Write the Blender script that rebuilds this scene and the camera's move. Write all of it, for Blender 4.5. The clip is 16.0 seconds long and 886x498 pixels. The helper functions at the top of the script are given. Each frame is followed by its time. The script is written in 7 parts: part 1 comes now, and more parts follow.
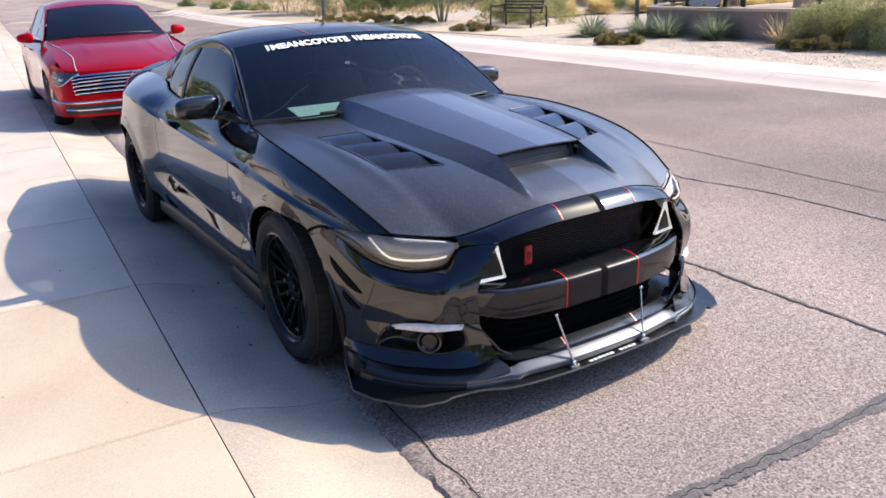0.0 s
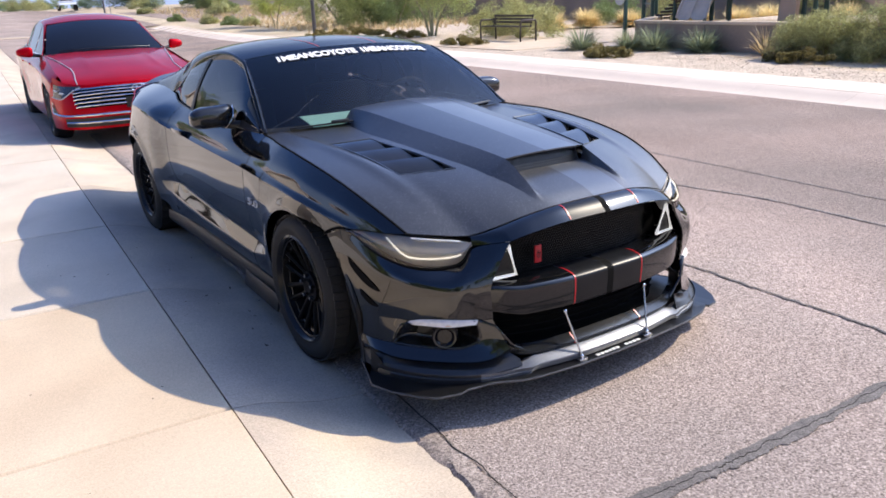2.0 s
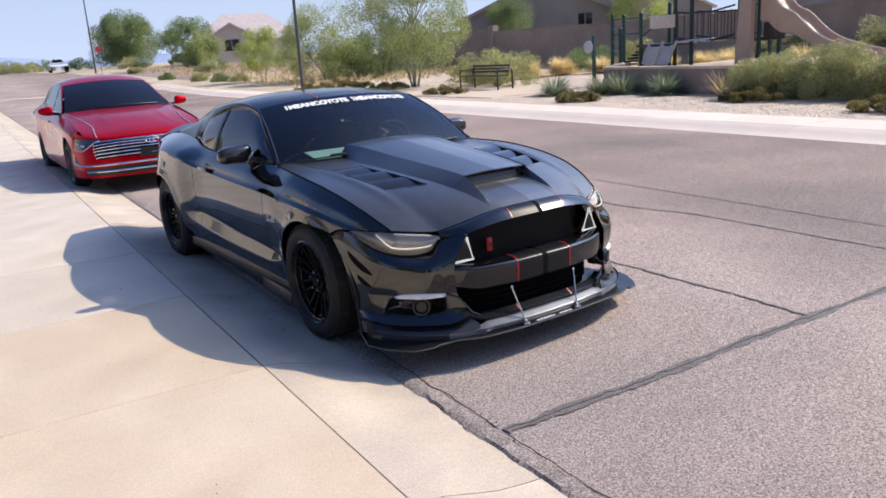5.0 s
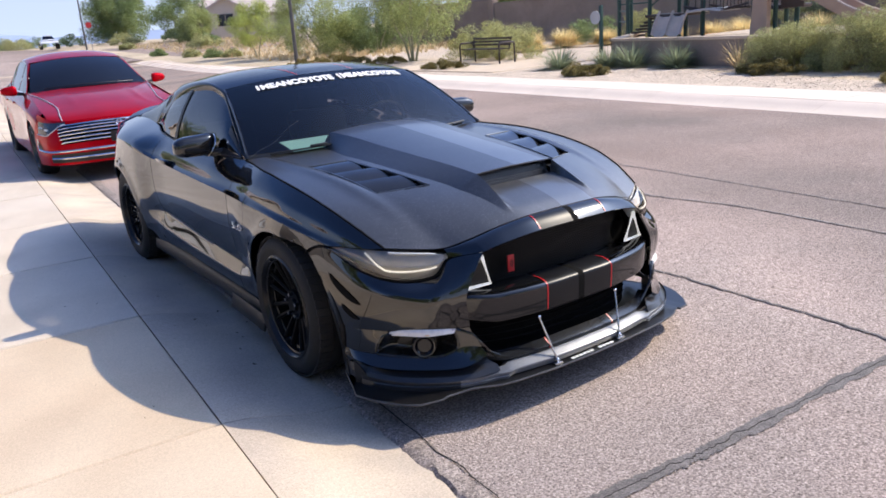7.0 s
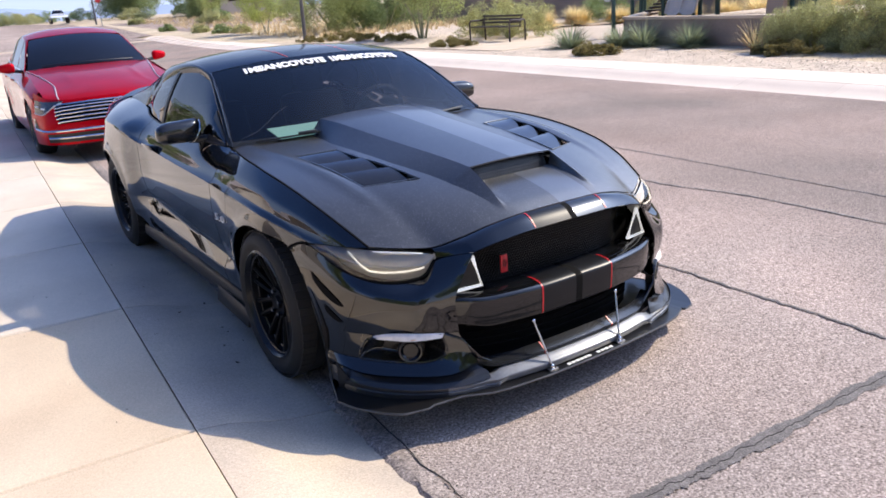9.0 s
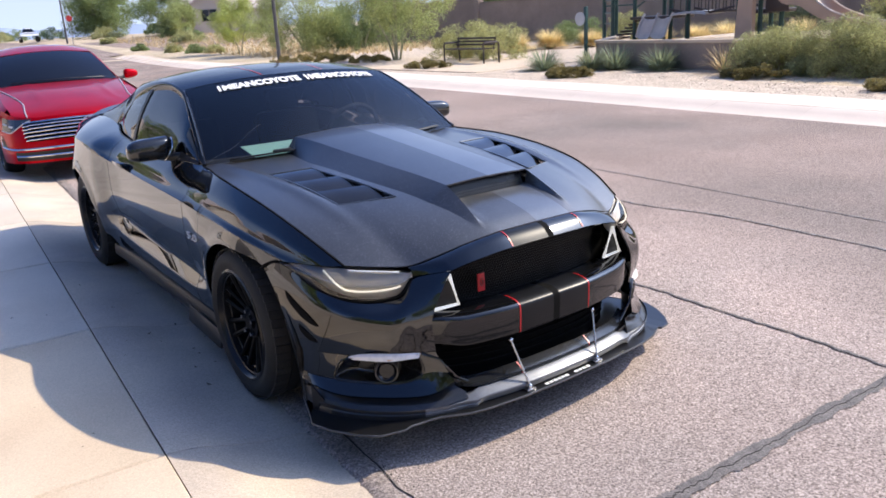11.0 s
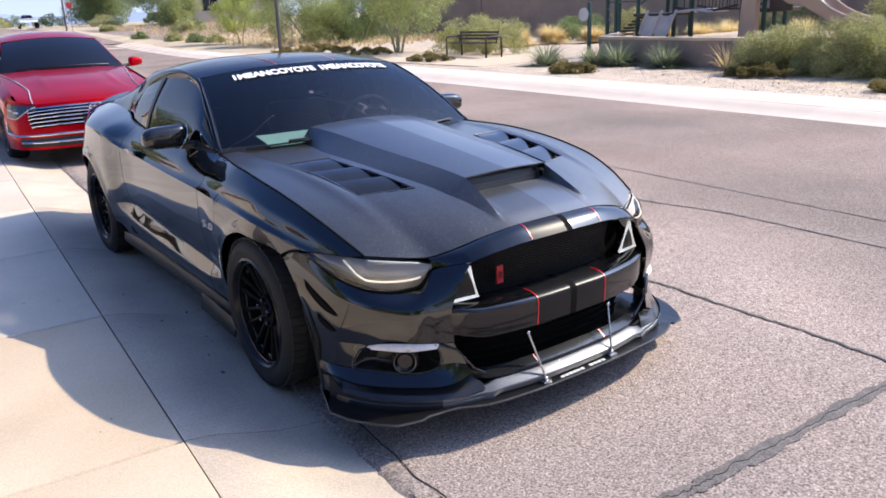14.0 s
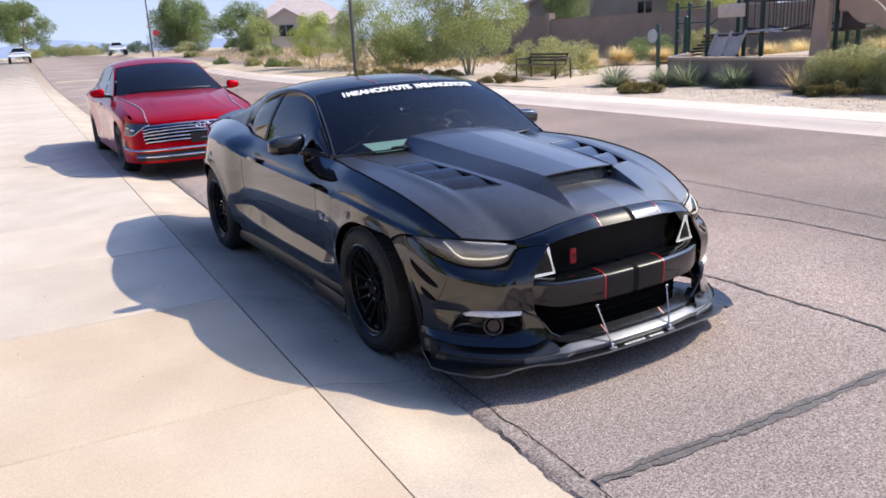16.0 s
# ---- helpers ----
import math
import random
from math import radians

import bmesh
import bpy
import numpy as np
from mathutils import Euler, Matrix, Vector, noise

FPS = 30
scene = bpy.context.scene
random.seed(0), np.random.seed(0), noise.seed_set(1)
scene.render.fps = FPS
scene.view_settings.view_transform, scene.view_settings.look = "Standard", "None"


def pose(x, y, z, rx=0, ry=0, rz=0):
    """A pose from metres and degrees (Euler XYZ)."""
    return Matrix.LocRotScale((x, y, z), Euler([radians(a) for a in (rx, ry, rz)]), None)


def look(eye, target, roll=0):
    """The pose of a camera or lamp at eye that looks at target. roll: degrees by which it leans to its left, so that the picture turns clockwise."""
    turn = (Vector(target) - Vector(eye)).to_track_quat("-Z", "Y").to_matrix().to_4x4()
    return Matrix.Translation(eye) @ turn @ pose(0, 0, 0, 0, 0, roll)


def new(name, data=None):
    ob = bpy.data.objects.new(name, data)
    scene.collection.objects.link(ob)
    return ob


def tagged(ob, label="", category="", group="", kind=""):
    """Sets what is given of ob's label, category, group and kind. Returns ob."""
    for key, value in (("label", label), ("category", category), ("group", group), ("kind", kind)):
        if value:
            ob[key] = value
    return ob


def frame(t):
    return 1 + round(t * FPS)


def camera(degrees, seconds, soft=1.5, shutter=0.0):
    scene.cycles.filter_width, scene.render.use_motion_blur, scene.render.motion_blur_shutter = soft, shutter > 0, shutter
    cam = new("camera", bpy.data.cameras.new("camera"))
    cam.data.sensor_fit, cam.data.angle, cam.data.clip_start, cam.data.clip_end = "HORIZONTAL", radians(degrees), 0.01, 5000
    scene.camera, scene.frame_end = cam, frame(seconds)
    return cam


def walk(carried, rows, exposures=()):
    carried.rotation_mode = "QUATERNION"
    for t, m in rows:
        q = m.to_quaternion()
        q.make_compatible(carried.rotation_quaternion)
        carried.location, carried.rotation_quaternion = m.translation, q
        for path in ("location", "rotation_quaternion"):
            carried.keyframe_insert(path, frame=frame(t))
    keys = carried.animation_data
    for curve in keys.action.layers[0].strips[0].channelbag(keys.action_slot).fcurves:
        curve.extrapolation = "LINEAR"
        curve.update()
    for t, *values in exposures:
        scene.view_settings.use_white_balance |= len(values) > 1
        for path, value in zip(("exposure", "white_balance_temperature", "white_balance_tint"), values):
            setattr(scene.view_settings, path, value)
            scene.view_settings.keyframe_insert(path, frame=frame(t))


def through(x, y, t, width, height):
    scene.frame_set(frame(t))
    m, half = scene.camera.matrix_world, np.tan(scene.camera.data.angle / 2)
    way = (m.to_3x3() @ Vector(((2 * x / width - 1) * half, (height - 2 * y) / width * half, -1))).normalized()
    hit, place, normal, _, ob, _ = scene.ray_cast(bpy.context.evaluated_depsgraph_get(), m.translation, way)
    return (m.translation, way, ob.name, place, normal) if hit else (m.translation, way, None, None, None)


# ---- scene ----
cam = camera(59.5, 16.0, soft=1.7)
PATH = [
    (0, (-2.045, -3.045, 1.595), (-1.023, -1.456, 0.938), -2.1),
    (0.5, (-2.006, -3.077, 1.592), (-0.971, -1.505, 0.915), -2.1),
    (1, (-2.047, -3.093, 1.589), (-1.003, -1.528, 0.91), -2.1),
    (1.5, (-2.13, -3.079, 1.589), (-1.082, -1.508, 0.93), -2.1),
    (2, (-2.208, -3.114, 1.591), (-1.155, -1.532, 0.966), -2.2),
    (2.5, (-2.293, -3.298, 1.579), (-1.232, -1.705, 0.998), -2.6),
    (3, (-2.48, -3.547, 1.596), (-1.413, -1.942, 1.059), -3.1),
    (3.5, (-2.713, -3.736, 1.636), (-1.635, -2.127, 1.137), -3.5),
    (4, (-2.771, -3.925, 1.663), (-1.685, -2.316, 1.183), -3.5),
    (4.5, (-2.767, -4.08, 1.649), (-1.674, -2.477, 1.165), -3.5),
    (5, (-2.752, -4.039, 1.638), (-1.653, -2.447, 1.129), -3.7),
    (5.2, (-2.748, -3.962, 1.631), (-1.644, -2.379, 1.107), -3.7),
    (7.3, (-2.171, -3.185, 1.589), (-1.092, -1.607, 0.999), -4.2),
    (7.5, (-2.139, -3.152, 1.592), (-1.068, -1.576, 0.984), -4.1),
    (8, (-2.091, -3.143, 1.59), (-1.034, -1.564, 0.968), -4.0),
    (8.5, (-2.058, -3.145, 1.607), (-1.006, -1.563, 0.982), -3.9),
    (11, (-2.048, -3.114, 1.59), (-0.929, -1.559, 1.015), -3.3),
    (11.5, (-2.039, -3.117, 1.585), (-0.876, -1.594, 1.014), -2.9),
    (12, (-2.049, -3.086, 1.585), (-0.862, -1.583, 1.009), -2.5),
    (12.5, (-2.084, -3.061, 1.586), (-0.895, -1.56, 1.007), -2.1),
    (13, (-2.111, -3.048, 1.587), (-0.94, -1.535, 1.005), -2.0),
    (13.5, (-2.143, -3.051, 1.585), (-0.995, -1.522, 1.001), -2.0),
    (14, (-2.127, -3.072, 1.589), (-1.004, -1.526, 0.999), -2.3),
    (14.5, (-2.154, -3.178, 1.601), (-1.059, -1.612, 1.012), -2.6),
    (15, (-2.188, -3.437, 1.588), (-1.128, -1.842, 1.01), -2.9),
    (15.5, (-2.31, -3.546, 1.598), (-1.287, -1.92, 1.043), -3.0),
    (16, (-2.572, -3.541, 1.611), (-1.578, -1.889, 1.081), -3.0),
]
walk(cam, [(t, look(eye, target, roll)) for t, eye, target, roll in PATH], exposures=[(0.0, 0.21), (1.5, 0.21), (2.5, 0.22), (3.5, 0.10), (4.5, -0.05), (5.2, -0.03), (7.5, 0.18), (11.0, 0.25), (14.0, 0.25), (15.0, 0.20), (16.0, 0.08)])

# ---- light: clear late-morning sun from the street side, ahead of the black car ----
SUN_WAY = Vector((-1.05, 0.30, -1.0)).normalized()
world = bpy.data.worlds.new("World")
scene.world = world
world.use_nodes = True
_bg = world.node_tree.nodes["Background"]
_sky = world.node_tree.nodes.new("ShaderNodeTexSky")
_sky.sky_type, _sky.sun_disc = "NISHITA", False
_sky.sun_elevation, _sky.sun_rotation = math.asin(-SUN_WAY.z), math.atan2(-SUN_WAY.x, -SUN_WAY.y)
_sky.air_density, _sky.dust_density, _sky.ozone_density = 1.0, 5.0, 3.0
# pale summer haze, thick at the horizon and thin overhead
_tint = world.node_tree.nodes.new("ShaderNodeMix")
_tint.data_type = "RGBA"
_way, _axes, _veil = (world.node_tree.nodes.new(k) for k in ("ShaderNodeTexCoord", "ShaderNodeSeparateXYZ", "ShaderNodeMapRange"))
_veil.inputs[1].default_value, _veil.inputs[2].default_value, _veil.inputs[3].default_value, _veil.inputs[4].default_value = 0.0, 0.40, 0.85, 0.0
world.node_tree.links.new(_way.outputs["Generated"], _axes.inputs[0])
world.node_tree.links.new(_axes.outputs[2], _veil.inputs[0])
world.node_tree.links.new(_veil.outputs[0], _tint.inputs[0])
_tint.inputs[7].default_value = (4.6, 5.45, 7.4, 1)
_cool = world.node_tree.nodes.new("ShaderNodeVectorMath")
_cool.operation, _cool.inputs[1].default_value = "MULTIPLY", (0.55, 0.74, 1.16)
world.node_tree.links.new(_sky.outputs[0], _cool.inputs[0])
world.node_tree.links.new(_cool.outputs[0], _tint.inputs[6])
world.node_tree.links.new(_tint.outputs[2], _bg.inputs[0])
_bg.inputs[1].default_value = 0.17
sun = new("sun", bpy.data.lights.new("sun", "SUN"))
sun.data.energy, sun.data.angle, sun.data.color = 5.0, radians(0.55), (1.0, 0.87, 0.68)
sun.matrix_world = look((0, 0, 30), Vector((0, 0, 30)) + SUN_WAY)


# ---- materials ----
def mat(name, color, rough=0.5, metal=0.0, vary=0.0, scale=4.0, grain=0.0, grain_scale=60.0, bump=0.0, coat=0.0, spec=0.5, per=0.0, island=False, warp=None, second=None, chips=None, dust=None):
    """A principled surface: colour varied by two sizes of noise, relief from the fine one, per-object variation."""
    m = bpy.data.materials.new(name)
    m.use_nodes = True
    nt = m.node_tree
    N, L = nt.nodes, nt.links
    p = N["Principled BSDF"]
    p.inputs["Roughness"].default_value, p.inputs["Metallic"].default_value = rough, metal
    p.inputs["Coat Weight"].default_value, p.inputs["Specular IOR Level"].default_value = coat, spec
    p.inputs["Coat Roughness"].default_value = 0.02
    p.inputs["Base Color"].default_value = (*color, 1)
    m.diffuse_color = (*color, 1)
    if not (vary or grain or bump or per or chips or dust):
        return m
    tex = N.new("ShaderNodeTexCoord")
    factor = None

    def noise_node(sc, detail, stretch=None):
        n = N.new("ShaderNodeTexNoise")
        n.inputs["Scale"].default_value, n.inputs["Detail"].default_value = sc, detail
        if stretch:
            mp = N.new("ShaderNodeMapping")
            mp.inputs["Scale"].default_value = stretch
            L.new(tex.outputs["Object"], mp.inputs[0])
            L.new(mp.outputs[0], n.inputs["Vector"])
        else:
            L.new(tex.outputs["Object"], n.inputs["Vector"])
        return n

    col = N.new("ShaderNodeRGB")
    col.outputs[0].default_value = (*color, 1)
    out = col.outputs[0]

    def scaled(src, amount, value):
        ramp = N.new("ShaderNodeMapRange")
        ramp.inputs[1].default_value, ramp.inputs[2].default_value = 0.25, 0.75
        ramp.inputs[3].default_value, ramp.inputs[4].default_value = 1 - amount, 1 + amount
        L.new(value, ramp.inputs[0])
        mul = N.new("ShaderNodeVectorMath")
        mul.operation = "SCALE"
        L.new(src, mul.inputs[0])
        L.new(ramp.outputs[0], mul.inputs["Scale"])
        return mul.outputs[0]

    if second:
        mixn = N.new("ShaderNodeMix")
        mixn.data_type = "RGBA"
        nn = noise_node(scale * 0.6, 5, warp)
        rr = N.new("ShaderNodeMapRange")
        rr.inputs[1].default_value, rr.inputs[2].default_value = 0.4, 0.62
        L.new(nn.outputs[0], rr.inputs[0])
        L.new(rr.outputs[0], mixn.inputs[0])
        L.new(out, mixn.inputs[6])
        mixn.inputs[7].default_value = (*second, 1)
        out = mixn.outputs[2]
    if vary:
        out = scaled(out, vary, noise_node(scale, 4, warp).outputs[0])
    fine = noise_node(grain_scale, 3) if (grain or bump) else None
    if grain:
        out = scaled(out, grain, fine.outputs[0])
    if chips:
        cells = N.new("ShaderNodeTexVoronoi")
        cells.inputs["Scale"].default_value = chips[0]
        L.new(tex.outputs["Object"], cells.inputs["Vector"])
        sep = N.new("ShaderNodeSeparateColor")
        L.new(cells.outputs["Color"], sep.inputs[0])
        span = N.new("ShaderNodeMapRange")
        span.inputs[3].default_value, span.inputs[4].default_value = 1 - chips[1], 1 + chips[1]
        L.new(sep.outputs[0], span.inputs[0])
        mul = N.new("ShaderNodeVectorMath")
        mul.operation = "SCALE"
        L.new(out, mul.inputs[0])
        L.new(span.outputs[0], mul.inputs["Scale"])
        out = mul.outputs[0]
    if dust:
        specks, cut, over = noise_node(dust[0], 2), N.new("ShaderNodeMapRange"), N.new("ShaderNodeMix")
        cut.inputs[1].default_value, cut.inputs[2].default_value, cut.inputs[4].default_value = 0.60, 0.74, dust[1]
        L.new(specks.outputs[0], cut.inputs[0])
        over.data_type = "RGBA"
        L.new(cut.outputs[0], over.inputs[0])
        L.new(out, over.inputs[6])
        over.inputs[7].default_value = (0.46, 0.46, 0.47, 1)
        out = over.outputs[2]
    if per:
        if island:
            g = N.new("ShaderNodeNewGeometry")
            rnd = g.outputs["Random Per Island"]
        else:
            g = N.new("ShaderNodeObjectInfo")
            rnd = g.outputs["Random"]
        rm = N.new("ShaderNodeMapRange")
        rm.inputs[3].default_value, rm.inputs[4].default_value = 1 - per, 1 + per
        L.new(rnd, rm.inputs[0])
        mul = N.new("ShaderNodeVectorMath")
        mul.operation = "SCALE"
        L.new(out, mul.inputs[0])
        L.new(rm.outputs[0], mul.inputs["Scale"])
        out = mul.outputs[0]
    L.new(out, p.inputs["Base Color"])
    if bump:
        b = N.new("ShaderNodeBump")
        b.inputs["Strength"].default_value, b.inputs["Distance"].default_value = min(1.0, bump * 4), 0.01 * max(bump, 0.05)
        L.new(fine.outputs[0], b.inputs["Height"])
        L.new(b.outputs[0], p.inputs["Normal"])
    return m


def glass_mat(name, tint, gloss_rough=0.01, ior=1.5):
    """Thin tinted pane: see-through tint, with mirror gloss by Fresnel."""
    m = bpy.data.materials.new(name)
    m.use_nodes = True
    N, L = m.node_tree.nodes, m.node_tree.links
    N.remove(N["Principled BSDF"])
    t, g, mix, f = N.new("ShaderNodeBsdfTransparent"), N.new("ShaderNodeBsdfGlossy"), N.new("ShaderNodeMixShader"), N.new("ShaderNodeFresnel")
    t.inputs[0].default_value = (*tint, 1)
    g.inputs["Roughness"].default_value = gloss_rough
    f.inputs[0].default_value = ior
    L.new(f.outputs[0], mix.inputs[0])
    L.new(t.outputs[0], mix.inputs[1])
    L.new(g.outputs[0], mix.inputs[2])
    L.new(mix.outputs[0], N["Material Output"].inputs[0])
    m.diffuse_color = (*tint, 1)
    return m


def paint_mat(name, color, rough, ior, metal=0.0):
    """Glossy car paint under a hard clear coat."""
    m = mat(name, color, rough, metal=metal, coat=1.0, vary=0.15, scale=2.5, spec=0.02)
    m.node_tree.nodes["Principled BSDF"].inputs["Coat IOR"].default_value = ior
    return m


def leaf_mat(name, color, per=0.4, through=0.45):
    """Leaves: half matte, half lit through, each one a little different."""
    m = mat(name, color, 0.7, per=per, island=True)
    N, L = m.node_tree.nodes, m.node_tree.links
    p = N["Principled BSDF"]
    t, mix = N.new("ShaderNodeBsdfTranslucent"), N.new("ShaderNodeMixShader")
    mix.inputs[0].default_value = through
    L.new(p.inputs["Base Color"].links[0].from_socket, t.inputs[0])
    L.new(p.outputs[0], mix.inputs[1])
    L.new(t.outputs[0], mix.inputs[2])
    L.new(mix.outputs[0], N["Material Output"].inputs[0])
    return m


M_PAINT = paint_mat("black_paint", (0.0012, 0.0015, 0.0025), 0.02, 1.75)
M_BARPAINT = paint_mat("black_bumper_paint", (0.004, 0.0042, 0.005), 0.06, 1.6)
M_ROOF = mat("black_roof_film", (0.004, 0.0045, 0.007), 0.10, vary=0.2, scale=3, spec=0.22)
M_CARBON = mat("carbon_weave", (0.020, 0.021, 0.024), 0.46, vary=0.3, scale=2.5, grain=0.5, grain_scale=420, bump=0.05, coat=1.0, spec=0.8, dust=(210, 0.27))
M_CARBON.node_tree.nodes["Principled BSDF"].inputs["Coat Roughness"].default_value = 0.22
M_CARBON.node_tree.nodes["Principled BSDF"].inputs["Coat IOR"].default_value = 1.55
M_STRIPE = mat("grey_stripe_vinyl", (0.088, 0.097, 0.114), 0.36, vary=0.15, scale=5, grain=0.3, grain_scale=300, coat=1.0, spec=0.6, dust=(240, 0.17))
M_STRIPE.node_tree.nodes["Principled BSDF"].inputs["Coat Roughness"].default_value = 0.15
M_STRIPE.node_tree.nodes["Principled BSDF"].inputs["Coat IOR"].default_value = 1.55
# one satin finish in two tones: sunlit for the lip's middle, shaded elsewhere
M_LIP_SUN = mat("satin_lip_sun", (0.12, 0.126, 0.138), 0.30, vary=0.25, scale=9, grain=0.15, grain_scale=90, spec=0.8)
M_LIP_SHADE = mat("satin_lip_shade", (0.022, 0.023, 0.026), 0.28, vary=0.25, scale=9, grain=0.15, grain_scale=90, spec=0.6)
M_RED = mat("red_pinstripe", (0.45, 0.01, 0.015), 0.35)
M_PLASTIC = mat("black_plastic", (0.006, 0.006, 0.0065), 0.42, vary=0.2, scale=8)
M_SATIN = mat("satin_black_lip", (0.007, 0.007, 0.008), 0.30, vary=0.2, scale=6, coat=0.15)
M_RUBBER = mat("tyre_rubber", (0.011, 0.0108, 0.0105), 0.75, vary=0.35, scale=9, grain=0.3, grain_scale=120, bump=0.1)
M_TREAD = mat("tread_rubber", (0.024, 0.0215, 0.0195), 0.85, vary=0.3, scale=14, grain=0.3, grain_scale=150, per=0.25, island=True)
M_RIMLIP = mat("satin_rim_lip", (0.012, 0.012, 0.013), 0.24, spec=0.35)
M_RIM = mat("black_rim", (0.004, 0.004, 0.0045), 0.42, spec=0.12)
M_STEEL = mat("steel", (0.55, 0.55, 0.56), 0.25, metal=1.0)
M_CHROME = mat("chrome", (0.75, 0.75, 0.77), 0.08, metal=1.0)
M_DISC = mat("brake_disc", (0.06, 0.058, 0.055), 0.45, metal=1.0, vary=0.2, scale=20)
M_WHITE = mat("white_diffuser", (0.82, 0.82, 0.80), 0.25, coat=0.5)
M_BADGE = mat("silver_badge", (0.62, 0.62, 0.62), 0.35, metal=0.3)
M_STRIPLENS = mat("clear_marker_lens", (0.88, 0.82, 0.76), 0.25, coat=0.6, vary=0.15, scale=40)
M_AMBER = mat("amber_lens", (0.75, 0.42, 0.2), 0.2, coat=0.8)
M_DECAL = mat("white_vinyl", (0.85, 0.85, 0.83), 0.45)
M_SMOKE = glass_mat("smoked_lens", (0.85, 0.82, 0.78), ior=1.75)
M_STRIPE2 = mat("dark_stripe_vinyl", (0.012, 0.013, 0.015), 0.16, vary=0.2, scale=6, spec=0.7)
M_STRIPE3 = mat("black_stripe_vinyl", (0.008, 0.0085, 0.010), 0.34, vary=0.25, scale=6, grain=0.3, grain_scale=300, spec=0.25)
M_LAMPBODY = mat("lamp_interior", (0.72, 0.68, 0.62), 0.3, metal=0.0, vary=0.25, scale=9)
M_LIT = mat("lit_diffuser", (0.85, 0.85, 0.83), 0.3)
M_LIT.node_tree.nodes["Principled BSDF"].inputs["Emission Color"].default_value = (1, 0.97, 0.92, 1)
M_LIT.node_tree.nodes["Principled BSDF"].inputs["Emission Strength"].default_value = 0.45
M_PIANO = mat("piano_black", (0.012, 0.0115, 0.011), 0.10, vary=0.25, scale=12, coat=0.6)
M_EDGE = mat("scuffed_edge", (0.06, 0.06, 0.062), 0.4, vary=0.4, scale=15)
M_SCRATCH = mat("glass_crack", (0.16, 0.17, 0.19), 0.5)
M_GLASS = glass_mat("tinted_glass", (0.17, 0.175, 0.18), ior=2.0)
M_SCREEN = glass_mat("windshield_glass", (0.46, 0.50, 0.54), ior=1.62)
M_TRIM = mat("interior_trim", (0.007, 0.007, 0.008), 0.85, vary=0.2, scale=10)
M_SHEET = mat("pale_teal_card", (0.36, 0.66, 0.66), 0.7, vary=0.05, scale=8)
M_HOUSING = mat("lamp_housing", (0.09, 0.085, 0.08), 0.25, metal=0.6)

M_ASPHALT = mat("asphalt", (0.420, 0.328, 0.284), 0.95, spec=0.05, vary=0.16, scale=0.55, grain=0.45, grain_scale=95, bump=0.5, second=(0.326, 0.271, 0.241), chips=(150, 0.34))
# bleached along the kerb, darker where traffic rolls
_nt = M_ASPHALT.node_tree
_at, _xyz, _lane, _roll = (_nt.nodes.new(k) for k in ("ShaderNodeTexCoord", "ShaderNodeSeparateXYZ", "ShaderNodeMapRange", "ShaderNodeVectorMath"))
_lane.interpolation_type, _roll.operation = "SMOOTHSTEP", "SCALE"
_lane.inputs[1].default_value, _lane.inputs[2].default_value, _lane.inputs[3].default_value, _lane.inputs[4].default_value = 2.0, 5.0, 1.03, 0.76
_nt.links.new(_at.outputs["Object"], _xyz.inputs[0])
_nt.links.new(_xyz.outputs[0], _lane.inputs[0])
_base = _nt.nodes["Principled BSDF"].inputs["Base Color"]
# small dark pits between the stones
_pits, _cut, _hole = (_nt.nodes.new(k) for k in ("ShaderNodeTexNoise", "ShaderNodeMapRange", "ShaderNodeVectorMath"))
_pits.inputs["Scale"].default_value, _pits.inputs["Detail"].default_value, _hole.operation = 105, 1.5, "SCALE"
_cut.inputs[1].default_value, _cut.inputs[2].default_value, _cut.inputs[3].default_value, _cut.inputs[4].default_value = 0.60, 0.69, 1.04, 0.42
_nt.links.new(_at.outputs["Object"], _pits.inputs["Vector"])
_nt.links.new(_pits.outputs[0], _cut.inputs[0])
_nt.links.new(_base.links[0].from_socket, _hole.inputs[0])
_nt.links.new(_cut.outputs[0], _hole.inputs["Scale"])
_nt.links.new(_hole.outputs[0], _roll.inputs[0])
_nt.links.new(_lane.outputs[0], _roll.inputs["Scale"])
_nt.links.new(_roll.outputs[0], _base)
M_CRACK = mat("open_crack", (0.035, 0.032, 0.03), 0.9, vary=0.4, scale=30)
M_SEAL = mat("crack_sealer", (0.130, 0.115, 0.108), 0.75, vary=0.35, scale=12, grain=0.3, grain_scale=120, bump=0.3, chips=(130, 0.25))
M_DARKSEAM = mat("worn_crack", (0.22, 0.20, 0.19), 0.9, vary=0.45, scale=9, grain=0.4, grain_scale=90, chips=(130, 0.45))
M_CONCRETE = mat("concrete", (0.605, 0.492, 0.362), 0.85, vary=0.075, scale=2.2, grain=0.10, grain_scale=140, bump=0.06, per=0.05, second=(0.565, 0.445, 0.318), chips=(190, 0.08))
M_PALESLAB = mat("pale_concrete", (0.63, 0.545, 0.445), 0.85, vary=0.075, scale=2.2, grain=0.10, grain_scale=140, bump=0.06, per=0.05, second=(0.585, 0.50, 0.40), chips=(190, 0.08))
M_KERB = mat("kerb_concrete", (0.575, 0.475, 0.36), 0.85, vary=0.12, scale=3.0, grain=0.14, grain_scale=120, bump=0.1, per=0.06, second=(0.49, 0.41, 0.33), chips=(190, 0.10))
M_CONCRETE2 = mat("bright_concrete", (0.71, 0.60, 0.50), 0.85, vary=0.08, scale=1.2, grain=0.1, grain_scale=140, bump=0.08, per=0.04)
